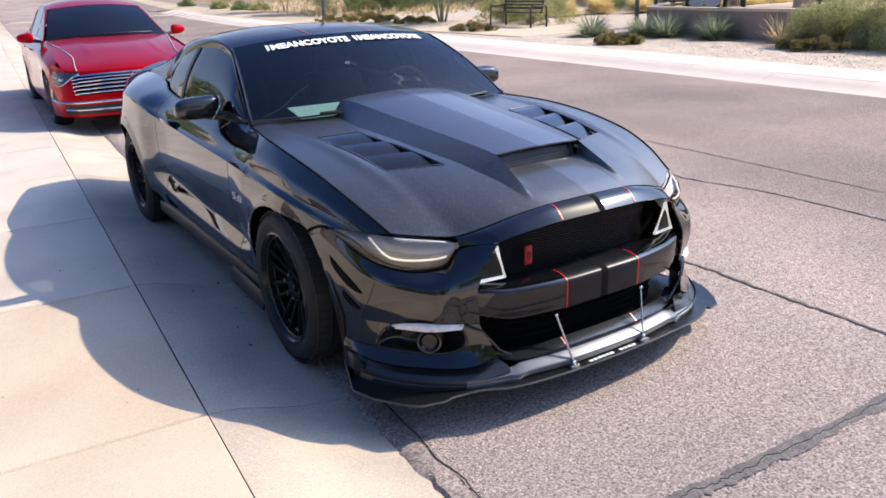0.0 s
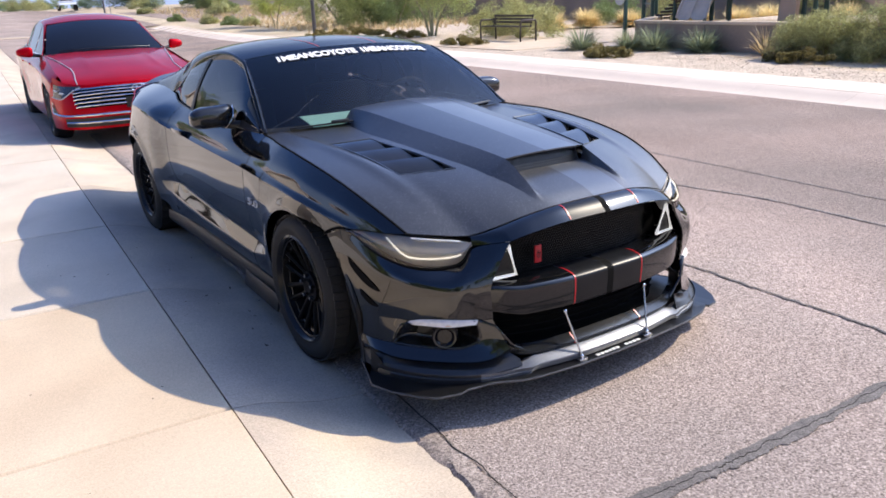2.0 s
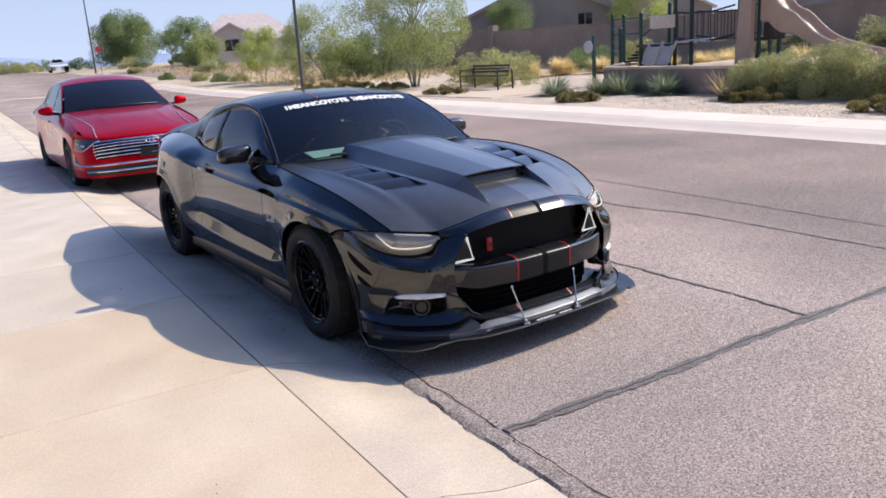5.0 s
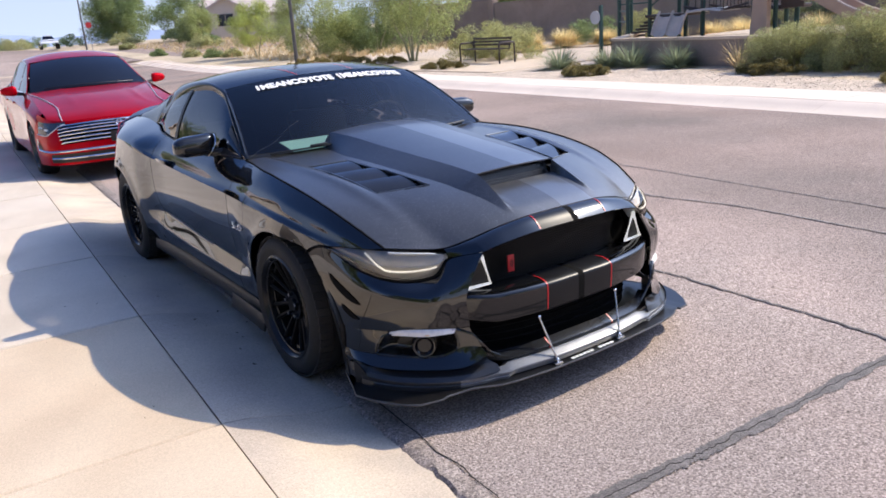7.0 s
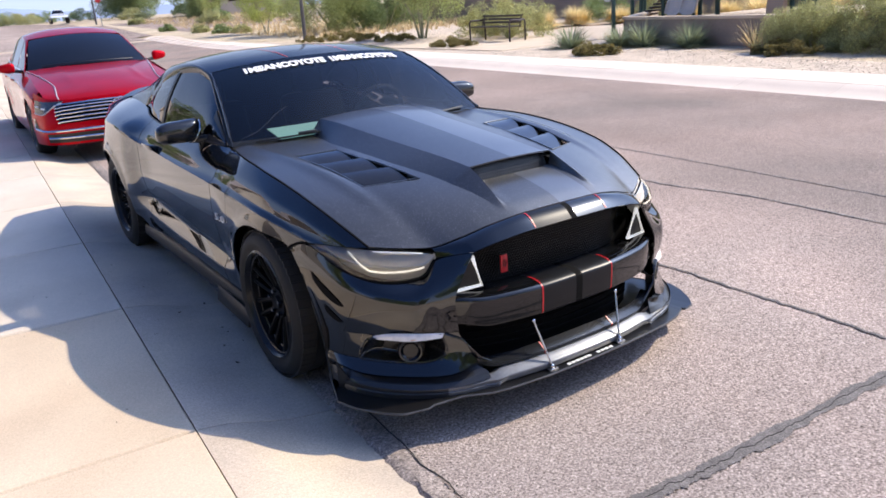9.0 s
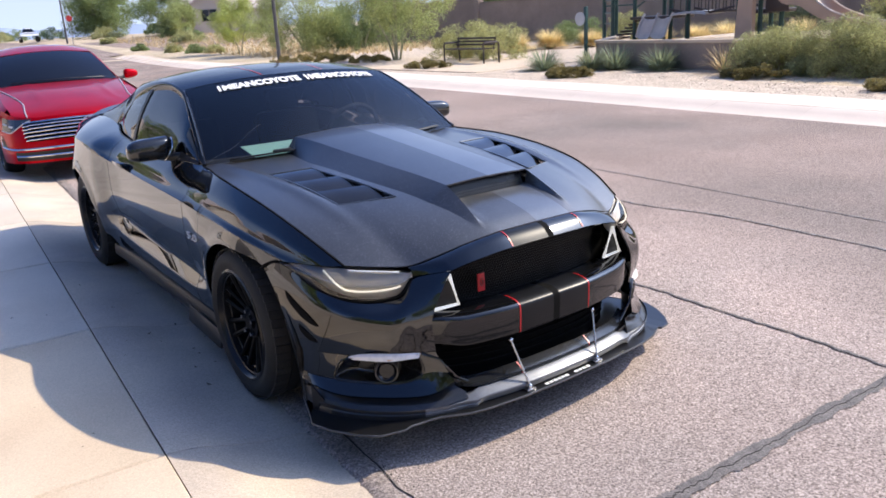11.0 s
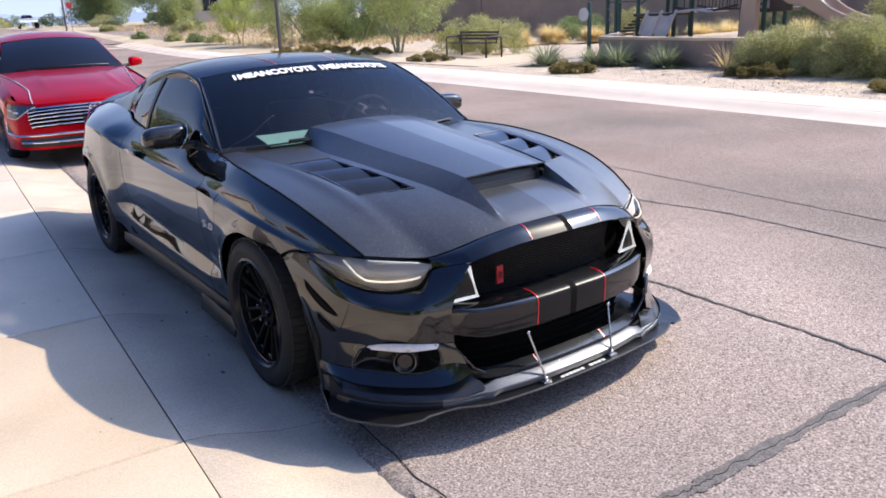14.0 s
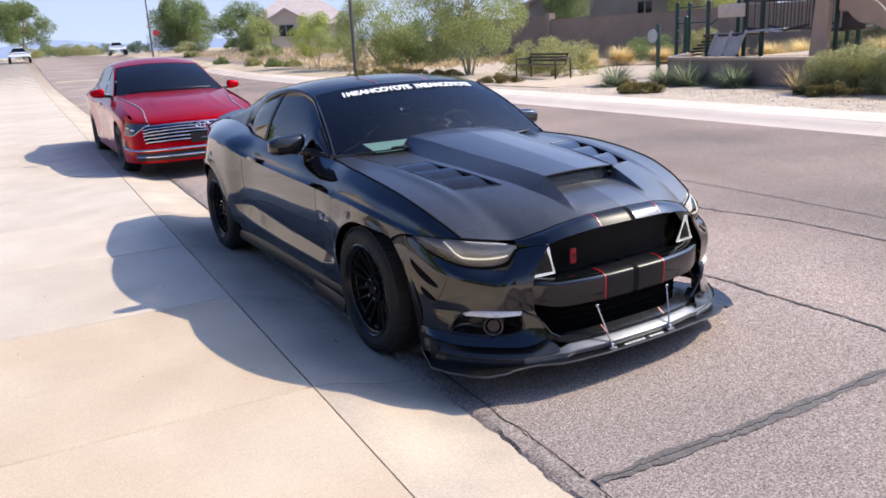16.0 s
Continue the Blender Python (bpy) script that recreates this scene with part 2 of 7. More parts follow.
M_JOINT = mat("joint_dirt", (0.15, 0.13, 0.11), 0.95, vary=0.3, scale=6)
M_GRAVEL = mat("tan_gravel", (0.51, 0.415, 0.32), 0.95, vary=0.18, scale=2.0, grain=0.5, grain_scale=28, bump=0.6, chips=(34, 0.3))
M_YARD = mat("pale_crushed_stone", (0.66, 0.57, 0.47), 0.95, vary=0.12, scale=1.2, grain=0.3, grain_scale=30, bump=0.4, chips=(40, 0.2))
M_DESERT = mat("dry_ground", (0.46, 0.36, 0.24), 0.95, vary=0.25, scale=0.35, grain=0.4, grain_scale=9, bump=0.4, second=(0.5, 0.41, 0.28))
M_STUCCO = mat("beige_stucco", (0.30, 0.24, 0.19), 0.9, vary=0.12, scale=0.8, grain=0.15, grain_scale=40, bump=0.2)
M_STUCCO2 = mat("grey_stucco", (0.26, 0.235, 0.215), 0.9, vary=0.10, scale=0.8, grain=0.1, grain_scale=40, bump=0.2)
M_BLOCK = mat("block_wall", (0.29, 0.225, 0.18), 0.92, vary=0.15, scale=1.2, grain=0.2, grain_scale=30, bump=0.25, per=0.06)
M_TILE = mat("roof_tile", (0.33, 0.28, 0.25), 0.85, vary=0.2, scale=1.5, grain=0.3, grain_scale=14, bump=0.4)
M_CREAM = mat("cream_stucco", (0.52, 0.46, 0.40), 0.9, vary=0.08, scale=0.8, grain=0.1, grain_scale=30, bump=0.1)
M_PINKTILE = mat("pink_roof_tile", (0.53, 0.445, 0.41), 0.85, vary=0.12, scale=1.5, grain=0.2, grain_scale=10, bump=0.3)
M_TAN = mat("tan_plastic", (0.45, 0.31, 0.21), 0.42, vary=0.1, scale=2)
M_GREENPOST = mat("green_post", (0.02, 0.06, 0.05), 0.4, vary=0.2, scale=4)
M_BROWNMETAL = mat("brown_metal", (0.05, 0.035, 0.03), 0.5, vary=0.2, scale=6)
M_GREYPLATE = mat("pale_grey_plate", (0.5, 0.5, 0.5), 0.6, vary=0.15, scale=3)
M_POLE = mat("dark_pole", (0.09, 0.085, 0.085), 0.5, vary=0.15, scale=3)
M_BARK = mat("green_bark", (0.33, 0.31, 0.19), 0.9, vary=0.3, scale=6, grain=0.3, grain_scale=50, bump=0.3)
M_LEAF = leaf_mat("palo_verde_leaf", (0.37, 0.41, 0.16), 0.45)
M_LEAFD = leaf_mat("dark_leaf", (0.235, 0.295, 0.12), 0.45)
M_LEAFY = leaf_mat("yellow_green_leaf", (0.46, 0.51, 0.16), 0.4)
M_SHRUB = leaf_mat("sage_shrub_leaf", (0.43, 0.425, 0.19), 0.45)
M_LOW = leaf_mat("olive_ground_cover", (0.21, 0.175, 0.06), 0.5)
M_AGAVE = leaf_mat("grey_green_blade", (0.27, 0.31, 0.19), 0.35)
M_DRYBLADE = leaf_mat("dry_blade", (0.60, 0.46, 0.26), 0.3)
M_GOLD = leaf_mat("golden_grass", (0.82, 0.68, 0.36), 0.3)
M_REDPAINT = paint_mat("red_paint", (0.42, 0.001, 0.008), 0.36, 1.2, 0.4)
M_LAMPGLASS = mat("grey_lamp_glass", (0.032, 0.038, 0.048), 0.10, vary=0.5, scale=14, spec=0.6, coat=0.5)
M_DARKGLASS = mat("dark_glass", (0.006, 0.007, 0.010), 0.04, spec=0.45)
M_WHITEPAINT = mat("white_paint", (0.75, 0.75, 0.75), 0.2, coat=1.0, vary=0.05, scale=2)
M_REDSIGN = mat("red_sign", (0.4, 0.02, 0.02), 0.5)
M_HILL = mat("hazy_hill", (0.29, 0.36, 0.50), 1.0, vary=0.08, scale=0.01)
M_MESH = mat("black_mesh", (0.004, 0.004, 0.004), 0.85, spec=0.1)


# ---- building blocks ----
def pchip(pts):
    """A smooth function through rows of (key, values...), with no overshoot."""
    a = np.array(pts, float)
    x, y = a[:, 0], a[:, 1:]
    h, d = np.diff(x), np.diff(y, axis=0) / np.diff(x)[:, None]
    m = np.zeros_like(y)
    m[0], m[-1] = d[0], d[-1]
    for i in range(1, len(x) - 1):
        ok = d[i - 1] * d[i] > 0
        w1, w2 = 2 * h[i] + h[i - 1], h[i] + 2 * h[i - 1]
        with np.errstate(divide="ignore", invalid="ignore"):
            m[i] = np.where(ok, (w1 + w2) / (w1 / d[i - 1] + w2 / d[i]), 0)

    def f(k):
        k = min(max(k, x[0]), x[-1])
        i = min(max(int(np.searchsorted(x, k) - 1), 0), len(x) - 2)
        t = (k - x[i]) / h[i]
        return (1 + 2 * t) * (1 - t) ** 2 * y[i] + t * (1 - t) ** 2 * h[i] * m[i] + t * t * (3 - 2 * t) * y[i + 1] + t * t * (t - 1) * h[i] * m[i + 1]
    return f


def catmull(pts):
    """A smooth curve through points, run over 0 to 1."""
    P = np.array(pts, float)
    n = len(P) - 1

    def f(t):
        s = min(max(t, 0), 1) * n
        i = min(int(s), n - 1)
        u = s - i
        p1, p2 = P[i], P[i + 1]
        p0 = P[i - 1] if i > 0 else 2 * p1 - p2
        p3 = P[i + 2] if i + 2 <= n else 2 * p2 - p1
        return 0.5 * (2 * p1 + (p2 - p0) * u + (2 * p0 - 5 * p1 + 4 * p2 - p3) * u * u + (3 * p1 - p0 - 3 * p2 + p3) * u ** 3)
    return f


def smooth01(t):
    t = min(max(t, 0.0), 1.0)
    return t * t * (3 - 2 * t)


def lerp(a, b, t):
    return a + (b - a) * t


def surf(fn, nu, nv, inside=None, skip=None):
    """A sheet of quads over the unit square; turned to face away from the point inside."""
    bm = bmesh.new()
    V = [[bm.verts.new(tuple(map(float, fn(i / nu, j / nv)))) for i in range(nu + 1)] for j in range(nv + 1)]
    for j in range(nv):
        for i in range(nu):
            if skip and skip((i + 0.5) / nu, (j + 0.5) / nv):
                continue
            try:
                bm.faces.new((V[j][i], V[j][i + 1], V[j + 1][i + 1], V[j + 1][i]))
            except ValueError:
                pass
    bmesh.ops.remove_doubles(bm, verts=bm.verts, dist=1e-5)
    loose = [v for v in bm.verts if not v.link_faces]
    bmesh.ops.delete(bm, geom=loose, context="VERTS")
    bm.normal_update()
    if inside is not None:
        c = Vector(inside)
        if sum(f.normal.dot(f.calc_center_median() - c) * f.calc_area() for f in bm.faces) < 0:
            bmesh.ops.reverse_faces(bm, faces=bm.faces)
    return bm


def thicken(bm, t):
    """Gives a sheet a thickness inwards."""
    bm.normal_update()
    bmesh.ops.solidify(bm, geom=list(bm.faces), thickness=t)
    return bm


def rows_surf(rows, nu, nv, inside, side=1, skip=None, sharp=False):
    """A sheet through rows of points; side -1 mirrors it across x; sharp keeps a crease at each row."""
    R = [catmull(r) for r in rows]

    def fn(u, v):
        if sharp:
            s = min(v * (len(R) - 1), len(R) - 1 - 1e-9)
            p = lerp(R[int(s)](u), R[int(s) + 1](u), s - int(s))
        else:
            p = catmull([r(u) for r in R])(v)
        return (p[0] * side, p[1], p[2])
    return surf(fn, nu, nv, (inside[0] * side, inside[1], inside[2]), skip)


def box(bm, x0, y0, z0, x1, y1, z1, bevel=0.0, m=None):
    vs = [bm.verts.new((x, y, z)) for z in (z0, z1) for y in (y0, y1) for x in (x0, x1)]
    fs = [bm.faces.new([vs[i] for i in f]) for f in ((0, 2, 3, 1), (4, 5, 7, 6), (0, 1, 5, 4), (2, 6, 7, 3), (0, 4, 6, 2), (1, 3, 7, 5))]
    if bevel:
        es = {e for f in fs for e in f.edges}
        r = bmesh.ops.bevel(bm, geom=list(es), offset=bevel, segments=2, affect="EDGES", profile=0.5)
        vs = list({v for f in r["faces"] for v in f.verts} | {v for v in vs if v.is_valid})
    if m:
        bmesh.ops.transform(bm, matrix=m, verts=[v for v in vs if v.is_valid])
    return bm


def tube(bm, pts, r, n=8, r_end=None, cap=True):
    """A round bar along points, tapering from r to r_end."""
    P = [Vector(p) for p in pts]
    rings = []
    for i, p in enumerate(P):
        d = (P[min(i + 1, len(P) - 1)] - P[max(i - 1, 0)])
        d = d.normalized() if d.length > 1e-9 else Vector((0, 0, 1))
        s = d.cross(Vector((0, 0, 1)))
        s = s.normalized() if s.length > 1e-3 else Vector((1, 0, 0))
        w = s.cross(d)
        rr = r if r_end is None else lerp(r, r_end, i / (len(P) - 1))
        rings.append([bm.verts.new(p + (s * math.cos(2 * math.pi * k / n) + w * math.sin(2 * math.pi * k / n)) * rr) for k in range(n)])
    for a, b in zip(rings, rings[1:]):
        for k in range(n):
            bm.faces.new((a[k], b[k], b[(k + 1) % n], a[(k + 1) % n]))
    if cap:
        bm.faces.new(rings[0])
        bm.faces.new(rings[-1][::-1])
    return bm


def lathe(bm, prof, n=48, axis="x", at=(0, 0, 0), sign=1):
    """A ring of revolution: prof of (along the axis, radius)."""
    rings = []
    for k in range(n):
        a = 2 * math.pi * k / n
        ring = []
        for o, r in prof:
            c, s = r * math.cos(a), r * math.sin(a)
            p = (o * sign, c, s) if axis == "x" else (c, o * sign, s) if axis == "y" else (c, s, o * sign)
            ring.append(bm.verts.new((p[0] + at[0], p[1] + at[1], p[2] + at[2])))
        rings.append(ring)
    for k in range(n):
        a, b = rings[k], rings[(k + 1) % n]
        for i in range(len(prof) - 1):
            bm.faces.new((a[i], a[i + 1], b[i + 1], b[i]))
    return bm


def finish(bm, recalc=False, dist=1e-5):
    bmesh.ops.remove_doubles(bm, verts=bm.verts, dist=dist)
    if recalc:
        bmesh.ops.recalc_face_normals(bm, faces=bm.faces)
    return bm


def mesh_of(name, bm, material, smooth=True, angle=38):
    me = bpy.data.meshes.new(name)
    bm.to_mesh(me)
    bm.free()
    for m in material if isinstance(material, (list, tuple)) else (material,):
        me.materials.append(m)
    if smooth:
        me.polygons.foreach_set("use_smooth", [True] * len(me.polygons))
        me.set_sharp_from_angle(angle=radians(angle))
    me.update()
    return me


def part(name, bm, material, parent, label="", smooth=True, angle=38):
    ob = new(name, mesh_of(name, bm, material, smooth, angle))
    if parent is not None:
        ob.parent = parent
        ob.matrix_parent_inverse = parent.matrix_basis.inverted()
    if label:
        ob["label"] = label
    return ob


def thing(name, at, label, category, group="", kind="", turn=0.0):
    e = new(name)
    e.empty_display_size = 0.2
    e.matrix_basis = pose(*at, 0, 0, turn)
    return tagged(e, label, category, group, kind)


def solid(name, bm, material, label, category, group="", kind="", m=None, smooth=True):
    ob = part(name, bm, material, None, smooth=smooth)
    if m is not None:
        ob.matrix_basis = m
    return tagged(ob, label, category, group, kind)


# ---- the street: its own axes run along the kerb ----
STREET = pose(-0.80, 0, 0, 0, 0, -3.5)


def RISE(v):
    """The street climbs gently far off."""
    return 1.35 * smooth01((v - 30) / 65)


def on_street(u, v, z=0.0):
    return STREET @ Vector((u, v, z))


def strip_sheet(us, vs, height):
    bm = bmesh.new()
    V = [[bm.verts.new((u, v, height(u, v))) for u in us] for v in vs]
    for j in range(len(vs) - 1):
        for i in range(len(us) - 1):
            bm.faces.new((V[j][i], V[j][i + 1], V[j + 1][i + 1], V[j + 1][i]))
    return bm


# one ground sheet to the horizon, a little under everything
_vs = [-300, -60, -20, -8, 0, 8, 16, 24, 34, 46, 60, 80, 110, 160, 260, 600, 2500]
ground = solid("ground", strip_sheet([-900, -120, -30, -3.4, -3.3, 0.3, 8.3, 8.9, 10.1, 10.3, 14, 20, 30, 60, 150, 900], _vs,
               lambda u, v: (0.085 if u < -3.35 else -0.06 if u < 9 else 0.085 + 0.02 * math.sin(v * 0.7 + u) * (10.5 < u < 100)) + RISE(v)),
               M_DESERT, "dry tan desert ground beside the street", "ground", kind="structure", m=STREET, smooth=True)

# road with a ragged near edge


def edge_u(v):
    n = noise.noise(Vector((v * 1.7, 0.3, 0))) * 0.028 + noise.noise(Vector((v * 9.0, 4.0, 0))) * 0.018 + noise.noise(Vector((v * 31.0, 8.0, 0))) * 0.014
    return n - (0.055 * smooth01((-1.72 - v) / 0.06) if v < -1.66 else 0) + 0.02


_vv = [-300, -60, -20, -8] + [-5 + 0.018 * i for i in range(1050)] + [14 + i * 1.5 for i in range(40)] + [80, 120, 180, 300, 700, 2500]
bm = bmesh.new()
V = []
for v in _vv:
    e = edge_u(v)
    V.append([bm.verts.new(p) for p in ((e - 0.004, v, -0.035), (e, v, -0.004), (e + 0.02, v, 0.0), (2.0, v, 0.004), (4.3, v, 0.008), (8.0, v, 0.002), (8.58, v, 0.0), (8.585, v, -0.05))])
    for w in V[-1]:
        w.co.z += RISE(v)
for a, b in zip(V, V[1:]):
    for i in range(7):
        bm.faces.new((a[i], a[i + 1], b[i + 1], b[i]))
road = solid("road", bm, M_ASPHALT, "sun-bleached grey asphalt street with sealed cracks", "road", kind="structure", m=STREET)


def crack(pts, width, seed, material, label, wob=0.018, lift=0.0, dip=0.0):
    """A sealed crack: a thin uneven ribbon on the road."""
    r = random.Random(seed)
    f = catmull(pts)
    L = sum(math.dist(a, b) for a, b in zip(pts, pts[1:]))
    n = max(20, int(L / 0.009))
    b = bmesh.new()
    prev = None
    for i in range(n + 1):
        p, q = f(i / n), f(min(1, i / n + 0.01)) - f(max(0, i / n - 0.01))
        q = q / np.linalg.norm(q)
        nrm = np.array((-q[1], q[0]))
        p = p + nrm * (noise.noise(Vector((i * 0.05, seed, 0))) * wob + noise.noise(Vector((i * 0.22, seed, 3))) * wob * 0.3)
        w = width * max(0.2, 0.75 + 0.5 * noise.noise(Vector((i * 0.02, seed, 7))) + 0.18 * noise.noise(Vector((i * 0.12, seed, 9))))
        row = [b.verts.new((*(p + nrm * w * k), 0.0105 + lift - 0.008 * abs(k) - (dip * max(0, k - 0.24) / 0.26 if dip else 0))) for k in (-0.5 * r.uniform(0.82, 1.12), -0.25, 0.25, 0.5 * r.uniform(0.82, 1.12))]
        if prev:
            for k in range(3):
                b.faces.new((prev[k], prev[k + 1], row[k + 1], row[k]))
        prev = row
    bmesh.ops.recalc_face_normals(b, faces=b.faces)
    return solid("road_crack", b, material, label, "crack", kind="structure")


crack([(-0.84, -1.66), (-0.3, -1.70), (0.02, -1.73), (0.7, -1.76), (1.31, -1.80), (2.2, -1.86), (3.4, -1.93), (5.5, -2.1), (7.6, -2.2)], 0.085, 1, M_SEAL, "dark sealed crack running across the asphalt")
crack([(-0.84, -1.66), (-0.3, -1.70), (0.02, -1.73), (0.7, -1.76), (1.31, -1.80), (2.2, -1.86), (3.4, -1.93), (5.5, -2.1), (7.6, -2.2)], 0.0045, 12, M_CRACK, "thin black crack reopened in the sealer", 0.025, 0.002)
crack([(1.31, -1.79), (1.36, -1.3), (1.37, -0.9), (1.40, -0.2), (1.36, 0.8), (1.42, 2.2), (1.5, 4.5), (1.7, 8)], 0.026, 2, M_SEAL, "narrow sealed crack along the asphalt", 0.018, 0.003)
crack([(2.93, -2.2), (2.97, -1.04), (3.03, 0.27), (2.92, 1.12), (3.1, 2.6), (3.3, 5.0), (3.4, 8.0), (3.8, 14)], 0.03, 3, M_DARKSEAM, "faint worn crack along the street", 0.018, 0.006)
crack([(3.55, -2.4), (3.61, -0.71), (3.77, 1.62), (3.9, 4.5), (4.1, 8.0)], 0.022, 4, M_DARKSEAM, "faint worn crack along the street", 0.018, 0.006)

# crumbled asphalt along the near edge of the road, uncountable
rs = np.random.RandomState(8)
V, F = [], []
for i in range(5200):
    v = rs.uniform(-3.6, 8.0) if i % 4 else rs.uniform(-2.6, 0.5)
    u = edge_u(v) + abs(rs.normal(0.0, 0.032)) - 0.006
    s = rs.uniform(0.003, 0.008) * (1.6 if rs.rand() < 0.08 else 1)
    q = on_street(u, v, -0.004 + 0.3 * s)
    k = len(V)
    for dx, dy, dz in ((1, 0.1, -0.3), (-0.4, 0.9, -0.3), (-0.6, -0.8, -0.3), (0.1, 0.1, 0.9)):
        V.append((q.x + dx * s * rs.uniform(0.6, 1.3), q.y + dy * s * rs.uniform(0.6, 1.3), q.z + dz * s * 0.7))
    F += [(k, k + 1, k + 3), (k + 1, k + 2, k + 3), (k + 2, k, k + 3)]
me = bpy.data.meshes.new("asphalt_crumbs")
me.from_pydata(V, [], F)
me.materials.append(mat("asphalt_crumb", (0.19, 0.165, 0.15), 0.9, per=0.6, island=True))
tagged(new("asphalt_crumbs", me), "broken dark asphalt crumbs along the kerb", "gravel", kind="stuff")
EDGE_CRACK = [(on_street(-0.008 + 0.02 * noise.noise(Vector((v * 1.3, 2, 0))), v).x, v) for v in (-4.5, -3.6, -2.9, -2.3, -1.75, -1.2, -0.7, -0.2, 0.4, 1.2, 2.4, 4.0, 6.0, 8.0)]
crack(EDGE_CRACK, 0.150, 6, mat("worn_road_edge", (0.275, 0.228, 0.20), 0.9, vary=0.25, scale=8, grain=0.45, grain_scale=95, bump=0.5, chips=(140, 0.42)), "dark ragged worn band along the road edge", 0.012, -0.002, 0.021)

# dry leaf bits and grit blown along the kerb, uncountable
rs = np.random.RandomState(21)
V, F = [], []
for i in range(80):
    u, v = (rs.uniform(-0.55, 0.0), rs.uniform(-0.2, 2.6)) if i < 22 else (rs.uniform(-3.2, -0.7), rs.uniform(-2.5, 3.0))
    s = rs.uniform(0.004, 0.013) if i < 22 else rs.uniform(0.003, 0.007)
    z = float(np.interp(-u, [0.0, 0.12, 0.25, 0.38, 0.48, 0.60], [-0.010, 0.0, 0.018, 0.055, 0.085, 0.100]))
    q = on_street(u, v, z + 0.003)
    a = rs.uniform(0, 6.28)
    k = len(V)
    for da, m in ((0, 1.6), (1.5, 0.6), (3.1, 1.2), (4.6, 0.5)):
        V.append((q.x + s * m * math.cos(a + da), q.y + s * m * math.sin(a + da), q.z + rs.uniform(0.0, 0.5) * s))
    F.append((k, k + 1, k + 2, k + 3))
me = bpy.data.meshes.new("leaf_litter")
me.from_pydata(V, [], F)
me.materials.append(mat("dry_leaf", (0.10, 0.075, 0.05), 0.9, per=0.5, island=True))
tagged(new("leaf_litter", me), "dry brown leaf bits lying along the kerb", "litter", kind="stuff")

# valley gutter crossing the street far off
bm = strip_sheet([0.3, 4.3, 8.4], [44.2, 45.4], lambda u, v: 0.022 + RISE(v))
solid("gutter_crossing", bm, M_CONCRETE, "pale concrete gutter crossing the street", "gutter", kind="structure", m=STREET)

# kerb profile: a rolled kerb, 0.1 m high
KERB = [(0.10, -0.030), (0.0, -0.010), (-0.12, 0.0), (-0.25, 0.018), (-0.38, 0.055), (-0.48, 0.085), (-0.60, 0.100)]


def kerb_piece(v0, v1, gap=0.004):
    b = bmesh.new()
    V = []
    for v in np.linspace(v0 + gap, v1 - gap, 3):
        V.append([b.verts.new((u, v, z)) for u, z in [(0.10, -0.08)] + KERB + [(-0.597, 0.03)]])
    for a, c in zip(V, V[1:]):
        for i in range(len(a) - 1):
            b.faces.new((a[i], c[i], c[i + 1], a[i + 1]))
    b.faces.new(V[0])
    b.faces.new(V[-1][::-1])
    bmesh.ops.recalc_face_normals(b, faces=b.faces)
    return b


def slab_piece(u0, u1, v0, v1, z, gap=0.004, chamfer=0.005, groove=0.005):
    """A slab with a fine side joint and wider tooled grooves across the walk."""
    b = bmesh.new()
    g = gap + 0.0045 if gap > 0.0025 else gap
    lo = [b.verts.new(p) for p in ((u0 + gap, v0 + g, z - 0.07), (u1 - gap, v0 + g, z - 0.07), (u1 - gap, v1 - g, z - 0.07), (u0 + gap, v1 - g, z - 0.07))]
    mi = [b.verts.new((v.co.x, v.co.y, z - 0.008)) for v in lo]
    c, e = gap + chamfer, g + groove * (gap > 0.0025) + 0.002
    hi = [b.verts.new(p) for p in ((u0 + c, v0 + e, z), (u1 - c, v0 + e, z), (u1 - c, v1 - e, z), (u0 + c, v1 - e, z))]
    for s, d in ((lo, mi), (mi, hi)):
        for i in range(4):
            b.faces.new((s[i], s[(i + 1) % 4], d[(i + 1) % 4], d[i]))
    b.faces.new(hi)
    return b


